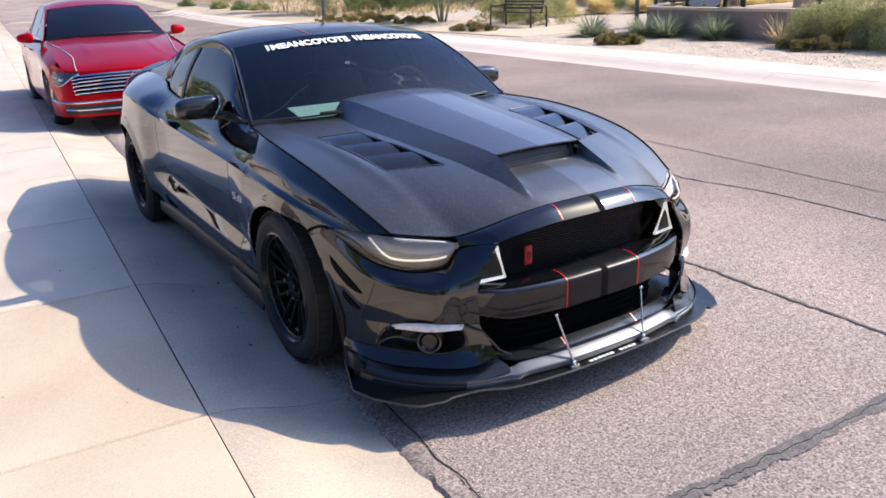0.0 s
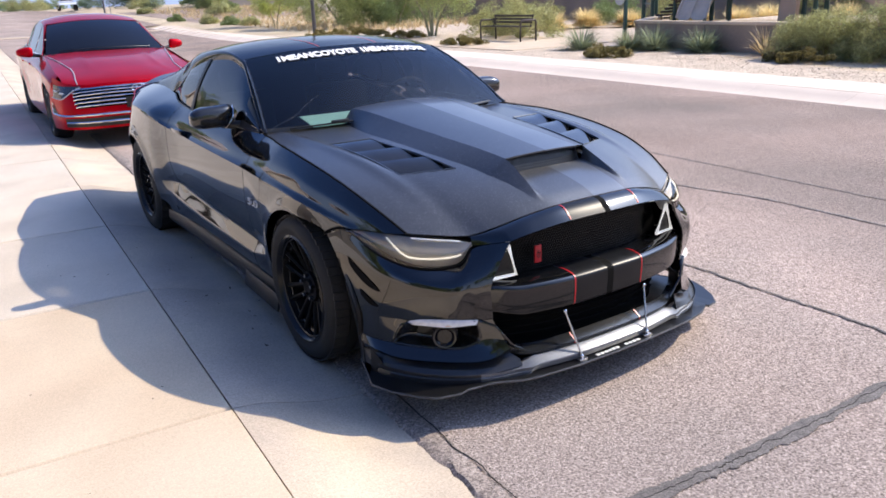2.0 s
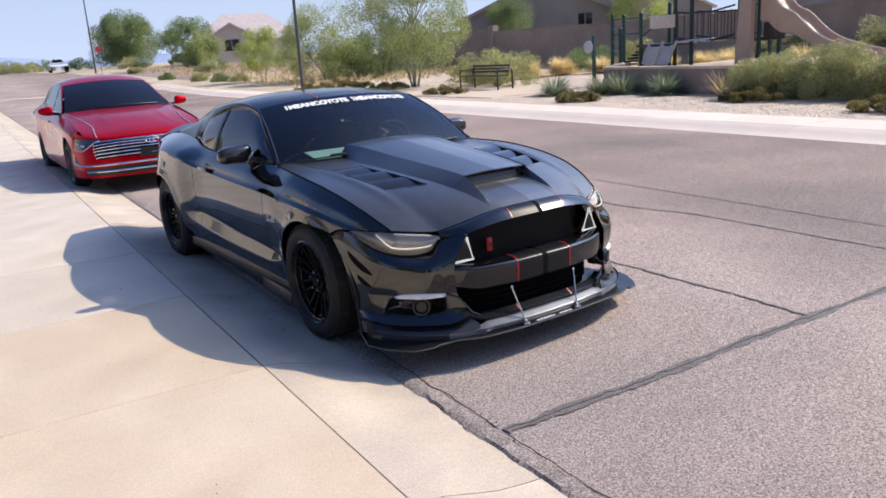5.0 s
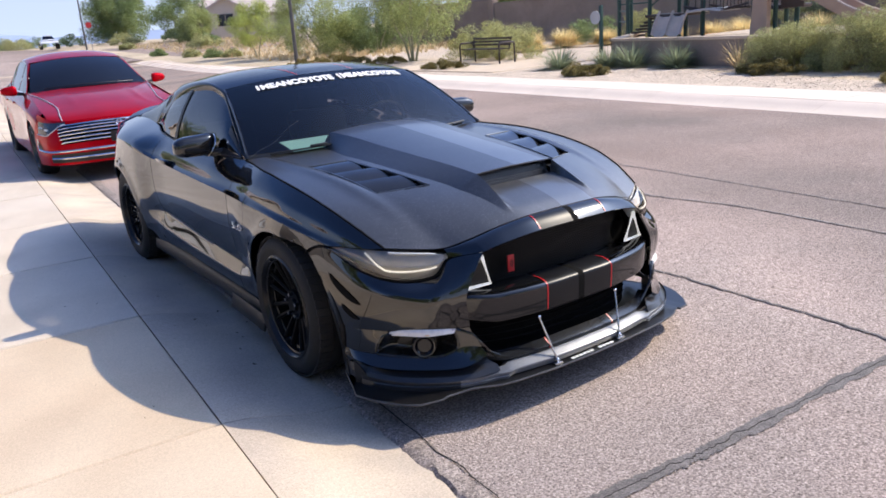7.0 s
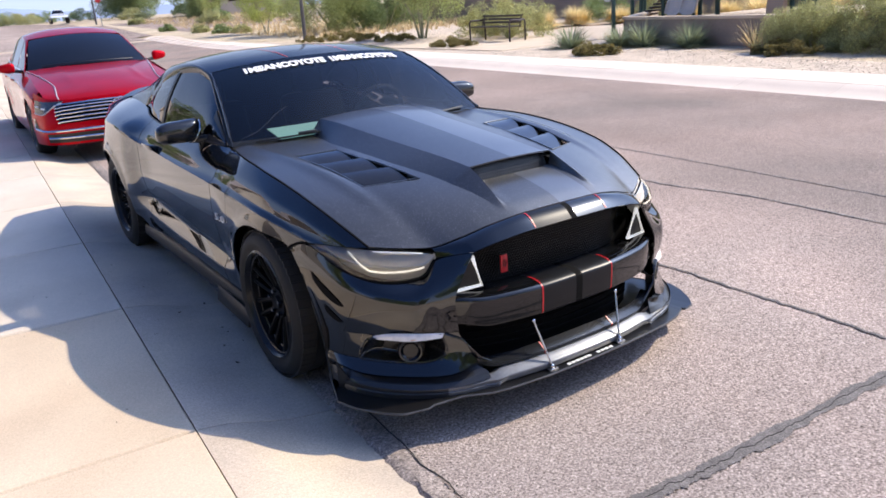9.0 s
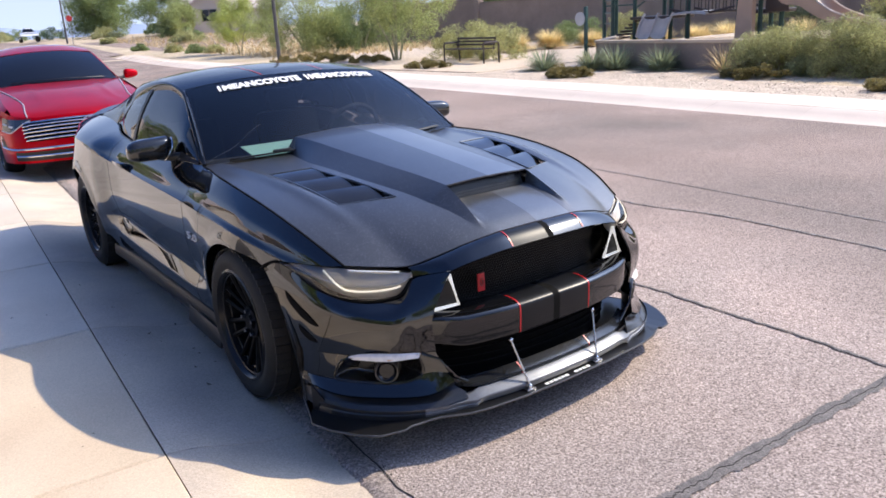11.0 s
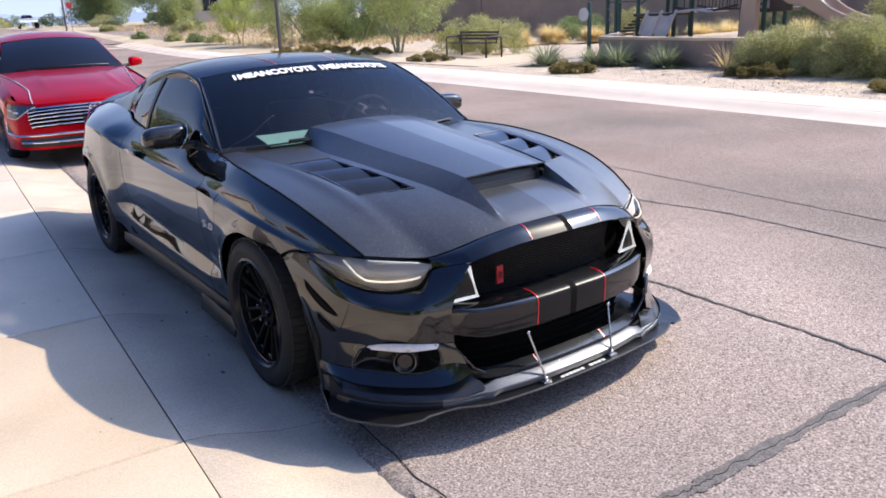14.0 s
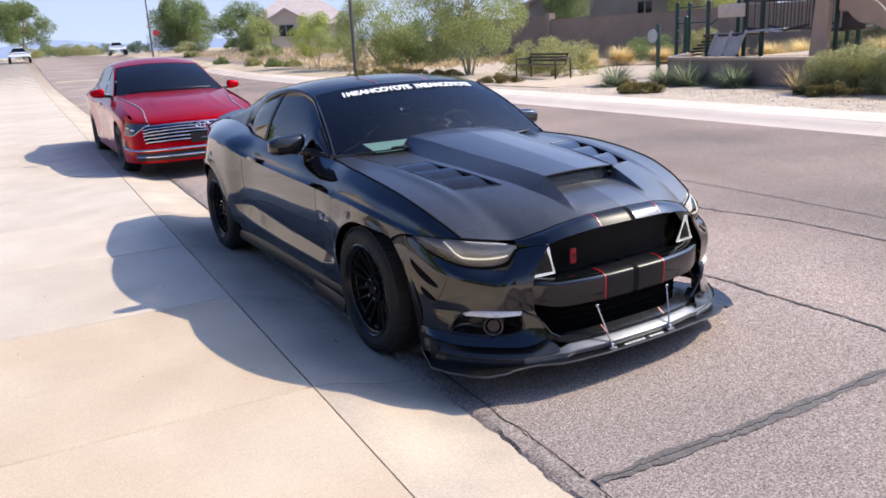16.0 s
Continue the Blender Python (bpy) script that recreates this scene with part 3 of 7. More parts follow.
def pavement(name, label, kerb_at, flip, columns, v_from, count, pitch, z, stone=None, gap=0.004):
    """Rolled kerb and slabs; flip -1 lies beyond the road."""
    bm = strip_sheet(sorted([columns[0], columns[-1]]), [v_from + k * pitch for k in range(count + 1)], lambda u, v: z - 0.018 + RISE(v) - 0.02 * (v > 30))
    base = solid(name, bm, M_JOINT, label, "pavement", kind="structure", m=STREET, smooth=False)
    kb = strip_sheet(sorted([kerb_at + flip * 0.02, kerb_at - flip * 0.58]), [v_from + k * pitch for k in range(count + 1)], lambda u, v: (-0.045 if abs(u - kerb_at) < 0.1 else z - 0.06) + RISE(v) - 0.02 * (v > 30))
    part("kerb_bed", kb, M_JOINT, base, smooth=False).matrix_parent_inverse = Matrix()
    km = mesh_of("kerb_stone", kerb_piece(0, pitch, gap), stone or M_KERB)
    sm, sm_pale = ([mesh_of("slab", slab_piece(min(a, b), max(a, b), 0, pitch, z, gap), stone or m, smooth=False) for a, b in zip(columns, columns[1:])] for m in (M_CONCRETE, M_PALESLAB))
    for i in range(count):
        o = new("kerb_stone", km)
        o.parent = base
        o.matrix_basis = Matrix.Translation((kerb_at, v_from + i * pitch, RISE(v_from + i * pitch))) @ (Matrix.Rotation(math.pi, 4, "Z") @ Matrix.Translation((0, -pitch, 0)) if flip < 0 else Matrix())
        for me in sm if v_from + i * pitch < 1.0 else sm_pale:
            o = new("slab", me)
            o.parent = base
            o.matrix_basis = Matrix.Translation((0, v_from + i * pitch, 0.0015 * (i % 3) + RISE(v_from + i * pitch)))
    return base


pavement("pavement", "pale beige concrete pavement with straight joints and a rolled kerb", 0.0, 1, [-0.6005, -3.4], -0.47 - 6 * 1.56, 80, 1.56, 0.10, None, 0.0028)
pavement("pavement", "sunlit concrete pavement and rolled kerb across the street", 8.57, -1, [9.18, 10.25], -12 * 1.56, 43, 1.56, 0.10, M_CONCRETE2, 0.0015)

bm = strip_sheet([-14, -9, -6, -3.41], [-40, -20, -8, 0, 8, 16, 24, 34], lambda u, v: 0.096 + 0.012 * math.sin(u * 2.1 + v * 0.6) * (u < -4) + RISE(v))
solid("front_yard", bm, M_YARD, "pale crushed stone of the front gardens behind the pavement", "gravel", kind="structure", m=STREET)

bm = strip_sheet([8.4, 12, 20, 40, 80], [50, 56, 62, 68, 72], lambda u, v: 0.10 + RISE(v) - 0.085 * (u < 9))
solid("side_street", bm, M_ASPHALT, "grey asphalt side street joining far off", "road", kind="structure", m=STREET)

crack([(-0.755, -0.2), (-0.808, -0.9), (-0.826, -1.3), (-0.851, -1.62)], 0.008, 8, M_CRACK, "crumbling crack beside the kerb", 0.014, 0.002)
crack([(-0.858, -1.70), (-0.90, -2.4), (-0.945, -3.2), (-1.055, -5.0)], 0.008, 9, M_CRACK, "crumbling crack beside the kerb", 0.014, 0.002)


# ---- black sports coupe: nose towards -y, front axle at y = 0 ----
coupe = thing("sports_coupe", (0, 1.36, 0), "glossy black sports coupe with a carbon hood, parked at the kerb", "car")
MID = (0, 1.3, 0.45)
WHEELBASE, TYRE_R, ARCH_F, ARCH_R = 2.72, 0.34, 0.375, 0.385

# half-width and height along the car of the lines that shape its side
EDGE = pchip([(-0.67, 0.742, 0.722), (-0.5, 0.785, 0.80), (-0.3, 0.812, 0.862), (0.0, 0.822, 0.912), (0.3, 0.81, 0.938), (0.64, 0.768, 0.948), (1.0, 0.80, 0.953), (1.6, 0.80, 0.962), (2.1, 0.765, 0.980), (2.45, 0.69, 1.005), (2.9, 0.645, 1.022), (3.4, 0.62, 1.0), (3.72, 0.58, 0.96)])
SHOULDER = pchip([(-0.67, 0.80, 0.66), (-0.39, 0.878, 0.72), (0.0, 0.926, 0.775), (0.4, 0.921, 0.792), (0.64, 0.913, 0.80), (1.2, 0.905, 0.815), (1.763, 0.898, 0.835), (2.0, 0.908, 0.85), (2.3, 0.936, 0.900), (2.72, 0.918, 0.925), (3.2, 0.80, 0.925), (3.72, 0.66, 0.89)])
WAIST = pchip([(-0.67, 0.815, 0.56), (-0.39, 0.888, 0.58), (0.0, 0.94, 0.64), (0.4, 0.934, 0.66), (0.64, 0.918, 0.66), (1.2, 0.909, 0.665), (1.763, 0.901, 0.67), (2.0, 0.912, 0.675), (2.3, 0.950, 0.68), (2.72, 0.955, 0.70), (3.2, 0.845, 0.66), (3.72, 0.69, 0.62)])
MIDDLE = pchip([(-0.67, 0.818, 0.49), (0.0, 0.935, 0.52), (0.4, 0.921, 0.52), (0.64, 0.900, 0.52), (1.2, 0.891, 0.525), (1.763, 0.884, 0.54), (2.0, 0.893, 0.545), (2.3, 0.945, 0.55), (2.72, 0.952, 0.55), (3.2, 0.84, 0.53), (3.72, 0.68, 0.52)])
SCALLOP = pchip([(-0.67, 0.82, 0.43), (0.0, 0.928, 0.43), (0.40, 0.903, 0.405), (0.5, 0.886, 0.405), (0.64, 0.873, 0.412), (1.2, 0.866, 0.432), (1.763, 0.862, 0.462), (2.0, 0.868, 0.475), (2.12, 0.885, 0.47), (2.3, 0.928, 0.46), (2.72, 0.95, 0.45), (3.2, 0.84, 0.43), (3.72, 0.69, 0.42)])
FLARE = pchip([(-0.67, 0.82, 0.36), (0.0, 0.922, 0.37), (0.4, 0.897, 0.385), (0.5, 0.902, 0.372), (0.64, 0.903, 0.348), (1.2, 0.899, 0.348), (1.763, 0.897, 0.368), (2.0, 0.898, 0.385), (2.12, 0.898, 0.40), (2.3, 0.918, 0.40), (2.72, 0.935, 0.37), (3.2, 0.83, 0.36), (3.72, 0.68, 0.34)])
SILL = pchip([(-0.67, 0.80, 0.20), (0.0, 0.88, 0.20), (0.64, 0.862, 0.205), (1.763, 0.856, 0.205), (2.4, 0.87, 0.205), (3.2, 0.8, 0.21), (3.72, 0.66, 0.24)])


def side_width(y, z):
    """Half-width of the body at a height: sill, bright scallop face, undercut, shoulder, top edge."""
    sill, flare, scallop, mid, waist, shoulder, edge = (f(y) for f in (SILL, FLARE, SCALLOP, MIDDLE, WAIST, SHOULDER, EDGE))
    if z < flare[1]:
        a = lerp(sill[0], flare[0], smooth01((z - sill[1]) / (flare[1] - sill[1])) ** 0.8 if z > sill[1] else 0)
    elif z < scallop[1]:
        a = lerp(flare[0], scallop[0], (z - flare[1]) / (scallop[1] - flare[1]))
    else:
        a = float(pchip([(q[1], q[0]) for q in (scallop, mid, waist, shoulder)])(min(z, shoulder[1]))[0])
        if z > shoulder[1]:
            # above the shoulder crease the side leans in to the top edge, hollow just over the crease
            k = (z - shoulder[1]) / (edge[1] - shoulder[1])
            a = lerp(shoulder[0], edge[0], k) + lerp(0.012 * smooth01((k - 0.1) / 0.5), 0.05, smooth01((y - 1.85) / 0.5)) * math.sin(math.pi * k) - 0.006 * math.exp(-((k - 0.12) / 0.1) ** 2) * smooth01(y / 0.5 + 1) * smooth01((2.3 - y) / 0.4)
    for yc, r in ((0.0, ARCH_F), (WHEELBASE, ARCH_R)):
        d = math.hypot(y - yc, z - 0.335) - r
        a += 0.012 * math.exp(-(max(d, 0) / 0.045) ** 2) * (z > 0.3)
    return a


FRONT_ARCH = pchip([(-0.40, 0.60), (-0.36, 0.630), (-0.30, 0.668), (-0.22, 0.693), (-0.10, 0.706), (0.0, 0.710)])


def arch_floor(y, low):
    if -0.40 < y < 0.0:
        return max(low, float(FRONT_ARCH(y)[0]))
    for yc, r in ((0.0, ARCH_F), (WHEELBASE, ARCH_R)):
        if abs(y - yc) < r:
            return max(low, 0.335 + math.sqrt(r * r - (y - yc) ** 2))
    return low


def side_panel(name, y0, y1, low, nu, nv, label=""):
    """A body-side panel from the top edge line down to low (or the wheel arch), on both sides."""
    ys = sorted(set(list(np.linspace(y0, y1, nu)) + [yc + r * math.cos(k * math.pi / 24) for yc, r in ((0, ARCH_F), (WHEELBASE, ARCH_R)) for k in range(25) if y0 < yc + r * math.cos(k * math.pi / 24) < y1]))
    for side in (-1, 1):
        def fn(u, v):
            y = ys[round(u * (len(ys) - 1))]
            top = float(EDGE(y)[1])
            zb = low(y) if callable(low) else arch_floor(y, low)
            k = v * nv
            marks = [top, float(SHOULDER(y)[1]), float(SCALLOP(y)[1]), float(FLARE(y)[1]), zb]
            if zb < marks[3] - 0.01:
                seg = [0, round(nv * 0.22), round(nv * 0.74), round(nv * 0.86), nv]
                i = next(i for i in range(4) if k <= seg[i + 1] + 1e-6)
                z = lerp(marks[i], marks[i + 1], (k - seg[i]) / (seg[i + 1] - seg[i]))
            else:
                z = lerp(top, min(zb, top - 1e-4), v)
            return (side * side_width(y, z), y, z)
        bm = thicken(surf(fn, len(ys) - 1, nv, MID), 0.006)
        part(name, bm, M_PAINT, coupe, label)


def fender_low(y):
    if y < -0.36:
        return lerp(0.712, float(EDGE(-0.67)[1]) - 0.0015, smooth01((-0.36 - y) / 0.31) ** 0.7)
    if y < -0.24:
        return max(arch_floor(y, 0.24), lerp(0.712, 0.645, (y + 0.36) / 0.12))
    return arch_floor(y, 0.24)


side_panel("front_fender", -0.665, 0.612, fender_low, 44, 46)
side_panel("door_panel", 0.618, 1.985, 0.245, 44, 50)
side_panel("quarter_panel", 1.991, 3.72, 0.235, 50, 46)

# dark wheel wells and underbody behind the panels
bm = bmesh.new()
box(bm, -0.66, -0.66, 0.17, 0.66, 3.7, 0.55)
box(bm, -0.84, 0.40, 0.16, 0.84, 2.32, 0.62)
box(bm, -0.66, 3.12, 0.25, 0.66, 3.7, 0.62)
box(bm, -0.72, 0.25, 0.55, 0.72, 0.62, 0.86)
box(bm, -0.60, -0.60, 0.55, 0.60, 0.3, 0.72)
part("underbody", bm, M_PLASTIC, coupe, smooth=False)
for side in (-1, 1):
    for yc, r in ((0.0, ARCH_F), (WHEELBASE, ARCH_R)):
        def fn(u, v, yc=yc, r=r, side=side):
            a = math.pi * (u * 1.1 - 0.05)
            return (side * lerp(0.62, 0.895, v), yc + (0.50 if yc == 0 and math.cos(a) < 0 else r + 0.004) * math.cos(a), 0.335 + (r + 0.004) * math.sin(a))
        part("wheel_well", surf(fn, 24, 2), M_PLASTIC, coupe)

# hood: crowned sheet, raised cowl with a mouth, two louvred vents
HOOD_FRONT = pchip([(0, -0.918), (0.25, -0.913), (0.45, -0.885), (0.62, -0.845), (0.75, -0.795), (0.88, -0.735), (1.0, -0.667)])
HOOD_FRONT_Z = pchip([(0, 0.792), (0.25, 0.788), (0.45, 0.765), (0.62, 0.73), (0.75, 0.705), (0.88, 0.712), (1.0, 0.722)])
HOOD_MID_Z = pchip([(0, 0.792), (0.05, 0.824), (0.2, 0.880), (0.45, 0.925), (0.7, 0.95), (1.0, 0.965)])
COWL_Z = pchip([(-0.62, 0.938), (-0.3, 0.978), (0.1, 1.022), (0.40, 1.050), (0.53, 1.054), (0.6, 1.05)])
COWL_W = pchip([(-0.87, 0.236), (-0.62, 0.217), (-0.2, 0.25), (0.3, 0.287), (0.6, 0.302)])
COWL_SIDE = pchip([(-0.62, 0.085), (-0.2, 0.115), (0.2, 0.11), (0.45, 0.07), (0.6, 0.05)])


VENT_IN, VENT_OUT = ((0.440, 0.135), (0.372, -0.47)), ((0.638, 0.173), (0.583, -0.37))


def vent_xy(s, c):
    """A point of a hood vent: along it from rear (0) to front (1), across from inner (-1) to outer (1)."""
    p = [lerp(lerp(VENT_IN[0][k], VENT_IN[1][k], s), lerp(VENT_OUT[0][k], VENT_OUT[1][k], s), (c + 1) / 2) for k in (0, 1)]
    return p[0], p[1]


def vent_local(x, y):
    s, c, a = 0.5, 0.0, abs(x)
    if not (0.33 < a < 0.66 and -0.50 < y < 0.19):
        return -1.0, 2.0
    for _ in range(4):
        px, py = vent_xy(s, c)
        sx, sy = (q - p for q, p in zip(vent_xy(s + 0.01, c), (px, py)))
        cx, cy = (q - p for q, p in zip(vent_xy(s, c + 0.01), (px, py)))
        det = sx * cy - sy * cx
        s += 0.01 * ((a - px) * cy - (y - py) * cx) / det
        c += 0.01 * (sx * (y - py) - sy * (a - px)) / det
    return s, c


COLUMNS = (0, 15 / 75, 20 / 75, 21 / 75, 31 / 75, 1)


def hood_columns(v):
    """Half-widths across the hood: stripe, inner cowl wall, cowl crease, foot of the cowl, edge."""
    yc = lerp(-0.918, 0.56, v)
    s = min(max((yc + 0.875) / 0.253, 0.0), 1.0)
    cw = float(COWL_W(yc)[0])
    ws = float(COWL_SIDE(yc)[0]) if v > 0.1999 else 0.014 + 0.071 * s
    return (0, 0.186, cw - 0.014, cw, cw + ws, float(EDGE(lerp(-0.667, 0.634, v))[0])), s, yc


def hood_xyz(u, v):
    xs, s, yc = hood_columns(v)
    a, cw, ws, w = float(np.interp(abs(u), COLUMNS, xs)), xs[3], xs[4] - xs[3], xs[5]
    ze = float(EDGE(lerp(-0.667, 0.634, v))[1])
    t = a / w
    y = lerp(float(HOOD_FRONT(t)[0]), 0.56 + 0.075 * t * t, v)
    z = lerp(float(HOOD_MID_Z(v)[0]), ze, t ** 2.3)
    z += (float(HOOD_FRONT_Z(t)[0]) - lerp(0.792, 0.722, t ** 2.3)) * (1 - v) ** 4
    # long soft crease outside the cowl
    z += 0.013 * math.exp(-((a - lerp(0.60, 0.70, v)) / 0.034) ** 2) * smooth01(v * 2) * (1 - 0.5 * v)
    k = min(max((cw + ws - a) / ws, 0.0), 1.0)
    if v > 0.1999:
        top = float(COWL_Z(yc)[0]) - lerp(0.008, 0.018, smooth01(v * 2 - 0.4)) * (min(a, cw) / cw) ** 2
        z = lerp(z, max(top, z), k)
    elif a > cw - 0.007:
        z += 0.054 * s ** 1.1 * k
    else:
        z -= 0.010 * s * smooth01((cw - 0.014 - a) / 0.04)
    q, c = vent_local(a, y)
    if 0 < q < 1 and abs(c) < 1:
        z -= 0.004
    return math.copysign(a, u), y, z


def hood_fn(u, v):
    return hood_xyz(u * 2 - 1, v)


def hood_skip(u, v):
    x, y, z = hood_xyz(u * 2 - 1, v)
    s, c = vent_local(x, y)
    return (0.0 < s < 1.0 and abs(c) < 1.0) or (0.192 < v < 0.2 and abs(u * 2 - 1) < 21 / 75)


bm = surf(hood_fn, 150, 120, MID, hood_skip)
for f in bm.faces:
    c = f.calc_center_median()
    f.material_index = 1 if 0.0 < c.x < 0.186 else 0
hood = part("hood", thicken(bm, 0.006), [M_CARBON, M_STRIPE], coupe, "satin carbon hood with a raised cowl and grey stripe", angle=16)


def hood_z(x, y):
    v = 0.5
    for _ in range(12):
        xs = hood_columns(v)[0]
        t = min(1, abs(x) / xs[5])
        y0, y1 = float(HOOD_FRONT(t)[0]), 0.56 + 0.075 * t * t
        v = max(0, min(1, (y - y0) / (y1 - y0)))
    return hood_xyz(float(np.interp(abs(x), hood_columns(v)[0], COLUMNS)), v)[2]


# dark shut line round the hood
for side in (-1, 1):
    bm = bmesh.new()
    tube(bm, [np.array(hood_xyz(side, v)) + np.array((side * 0.004, 0, 0.001)) for v in np.linspace(0, 1, 30)], 0.0042, 5)
    part("shut_line", bm, M_MESH, hood)
# mouth of the cowl: dark pocket with a wire mesh
bm = bmesh.new()
back = [bm.verts.new((x, y, z)) for x, y, z in ((-0.205, -0.632, 0.848), (0.205, -0.632, 0.848), (0.205, -0.50, 0.862), (-0.205, -0.50, 0.862), (0.205, -0.50, 0.925), (-0.205, -0.50, 0.925))]
bm.faces.new((back[0], back[1], back[2], back[3]))
bm.faces.new((back[3], back[2], back[4], back[5]))
part("scoop_pocket", bm, M_PLASTIC, hood, smooth=False)
bm = bmesh.new()
for i in range(40):
    x = -0.20 + i * 0.4 / 39
    tube(bm, [(x, -0.622, 0.855), (min(0.2, x + 0.035), -0.585, 0.928)], 0.0017, 4, cap=False)
    tube(bm, [(x, -0.620, 0.855), (max(-0.2, x - 0.035), -0.583, 0.928)], 0.0017, 4, cap=False)
part("scoop_mesh", bm, M_HOUSING, hood, "dark wire mesh in the hood scoop")
# vents: a sunken tray, three tilted louvres and a frame
for side in (-1, 1):
    bm = bmesh.new()

    def vent_pt(s, c, dz, side=side):
        x, y = vent_xy(s, c)
        return (side * x, y, hood_z(x, y) + dz)
    tray = [[bm.verts.new(vent_pt(s / 8, c, -0.045)) for c in (-1, -0.3, 0.3, 1)] for s in range(9)]
    for a, b in zip(tray, tray[1:]):
        for i in range(3):
            bm.faces.new((a[i], a[i + 1], b[i + 1], b[i]))
    vent = part("hood_vent", bm, M_PLASTIC, hood)
    for k in range(3):
        s0 = 0.03 + k * 0.325
        bm = surf(lambda u, v: vent_pt(s0 + 0.25 * v, u * 1.96 - 0.98, lerp(0.006, -0.022, v ** 1.3) + 0.004 * math.sin(math.pi * v)), 6, 8, MID)
        part("louvre", thicken(bm, 0.004), M_PIANO, vent)
    bm = bmesh.new()
    loop = [vent_pt(s, c, 0.002) for s, c in [(0, -1), (0.0, 0), (0, 1)] + [(k / 6, 1) for k in range(1, 7)] + [(1, 0), (1, -1)] + [(k / 6, -1) for k in range(5, -1, -1)]]
    tube(bm, loop, 0.0038, 6)
    part("vent_frame", bm, M_CARBON, vent)

# nose panel between hood and grille
GRILLE_TOP = pchip([(0, -0.995, 0.742), (0.19, -0.987, 0.738), (0.35, -0.965, 0.72), (0.45, -0.938, 0.695), (0.5, -0.915, 0.67)])


def nose_fn(u, v):
    s = u * 2 - 1
    a = abs(s) * 0.55
    uu = a / 0.742
    y0, z0 = float(HOOD_FRONT(min(1, uu))[0]) - 0.004, float(HOOD_FRONT_Z(min(1, uu))[0]) - 0.003
    g = GRILLE_TOP(min(a, 0.5))
    y1, z1 = (g[0], g[1]) if a <= 0.45 else (lerp(-0.938, -0.83, (a - 0.45) / 0.1), lerp(0.695, 0.672, (a - 0.45) / 0.1))
    return (math.copysign(a, s), lerp(y0, y1, v), lerp(z0, z1, v) + 0.012 * math.sin(math.pi * min(v, 1)))


bm = surf(nose_fn, 220, 10, MID)
for f in bm.faces:
    cx = f.calc_center_median().x
    f.material_index = 1 if 0.02 < cx < 0.186 else 3 if -0.186 < cx < -0.012 else 2 if -0.012 <= cx <= 0.02 else 0
nose = part("nose_panel", thicken(bm, 0.006), [M_PAINT, M_STRIPE2, M_MESH, M_STRIPE3], coupe, "gloss black nose panel with red pinstripes")

# bumper bar between the grille and the lower intake
BAR = catmull([(0, 0), (0.19, 0.004), (0.36, 0.03), (0.47, 0.062), (0.545, 0.105)])


def bar_fn(u, v):
    s = u * 2 - 1
    a, back = BAR(abs(s))
    sec = catmull([(-0.88, 0.522), (-0.965, 0.527), (-1.012, 0.514), (-1.021, 0.49), (-1.018, 0.42), (-1.008, 0.392), (-0.93, 0.384)])
    y, z = sec(v)
    grow = smooth01((a - 0.40) / 0.15)
    z = z + grow * (0.012 if z > 0.45 else 0.03 * (0.45 - z) / 0.06)
    return (math.copysign(a, s), y + back, z)


bm = surf(bar_fn, 220, 22, MID)
for f in bm.faces:
    cx = f.calc_center_median().x
    f.material_index = 1 if 0.02 < cx < 0.186 else 3 if -0.186 < cx < -0.012 else 2 if -0.012 <= cx <= 0.02 else 0
bumper = part("front_bumper", thicken(bm, 0.005), [M_BARPAINT, M_STRIPE3, M_MESH, M_STRIPE3], coupe, "gloss black bumper bar")

# bumper cheeks, lamp to wheel arch, in three bands
CHEEK = [
    [(0.455, -0.938, 0.694), (0.552, -0.834, 0.662), (0.615, -0.822, 0.601), (0.74, -0.746, 0.592), (0.828, -0.615, 0.628), (0.876, -0.405, 0.70), (0.904, -0.285, 0.668)],
    [(0.50, -0.935, 0.62), (0.580, -0.885, 0.605), (0.664, -0.856, 0.563), (0.772, -0.765, 0.560), (0.846, -0.628, 0.585), (0.885, -0.435, 0.635), (0.904, -0.318, 0.645)],
    [(0.545, -0.935, 0.535), (0.605, -0.906, 0.535), (0.682, -0.868, 0.522), (0.782, -0.765, 0.522), (0.853, -0.625, 0.535), (0.887, -0.470, 0.548), (0.900, -0.385, 0.560)],
    [(0.545, -0.937, 0.46), (0.605, -0.906, 0.46), (0.69, -0.858, 0.455), (0.788, -0.745, 0.455), (0.857, -0.612, 0.455), (0.884, -0.50, 0.455), (0.894, -0.432, 0.460)],
    [(0.540, -0.936, 0.40), (0.605, -0.898, 0.40), (0.69, -0.836, 0.397), (0.79, -0.712, 0.39), (0.858, -0.59, 0.386), (0.879, -0.52, 0.387), (0.888, -0.464, 0.390)],
]
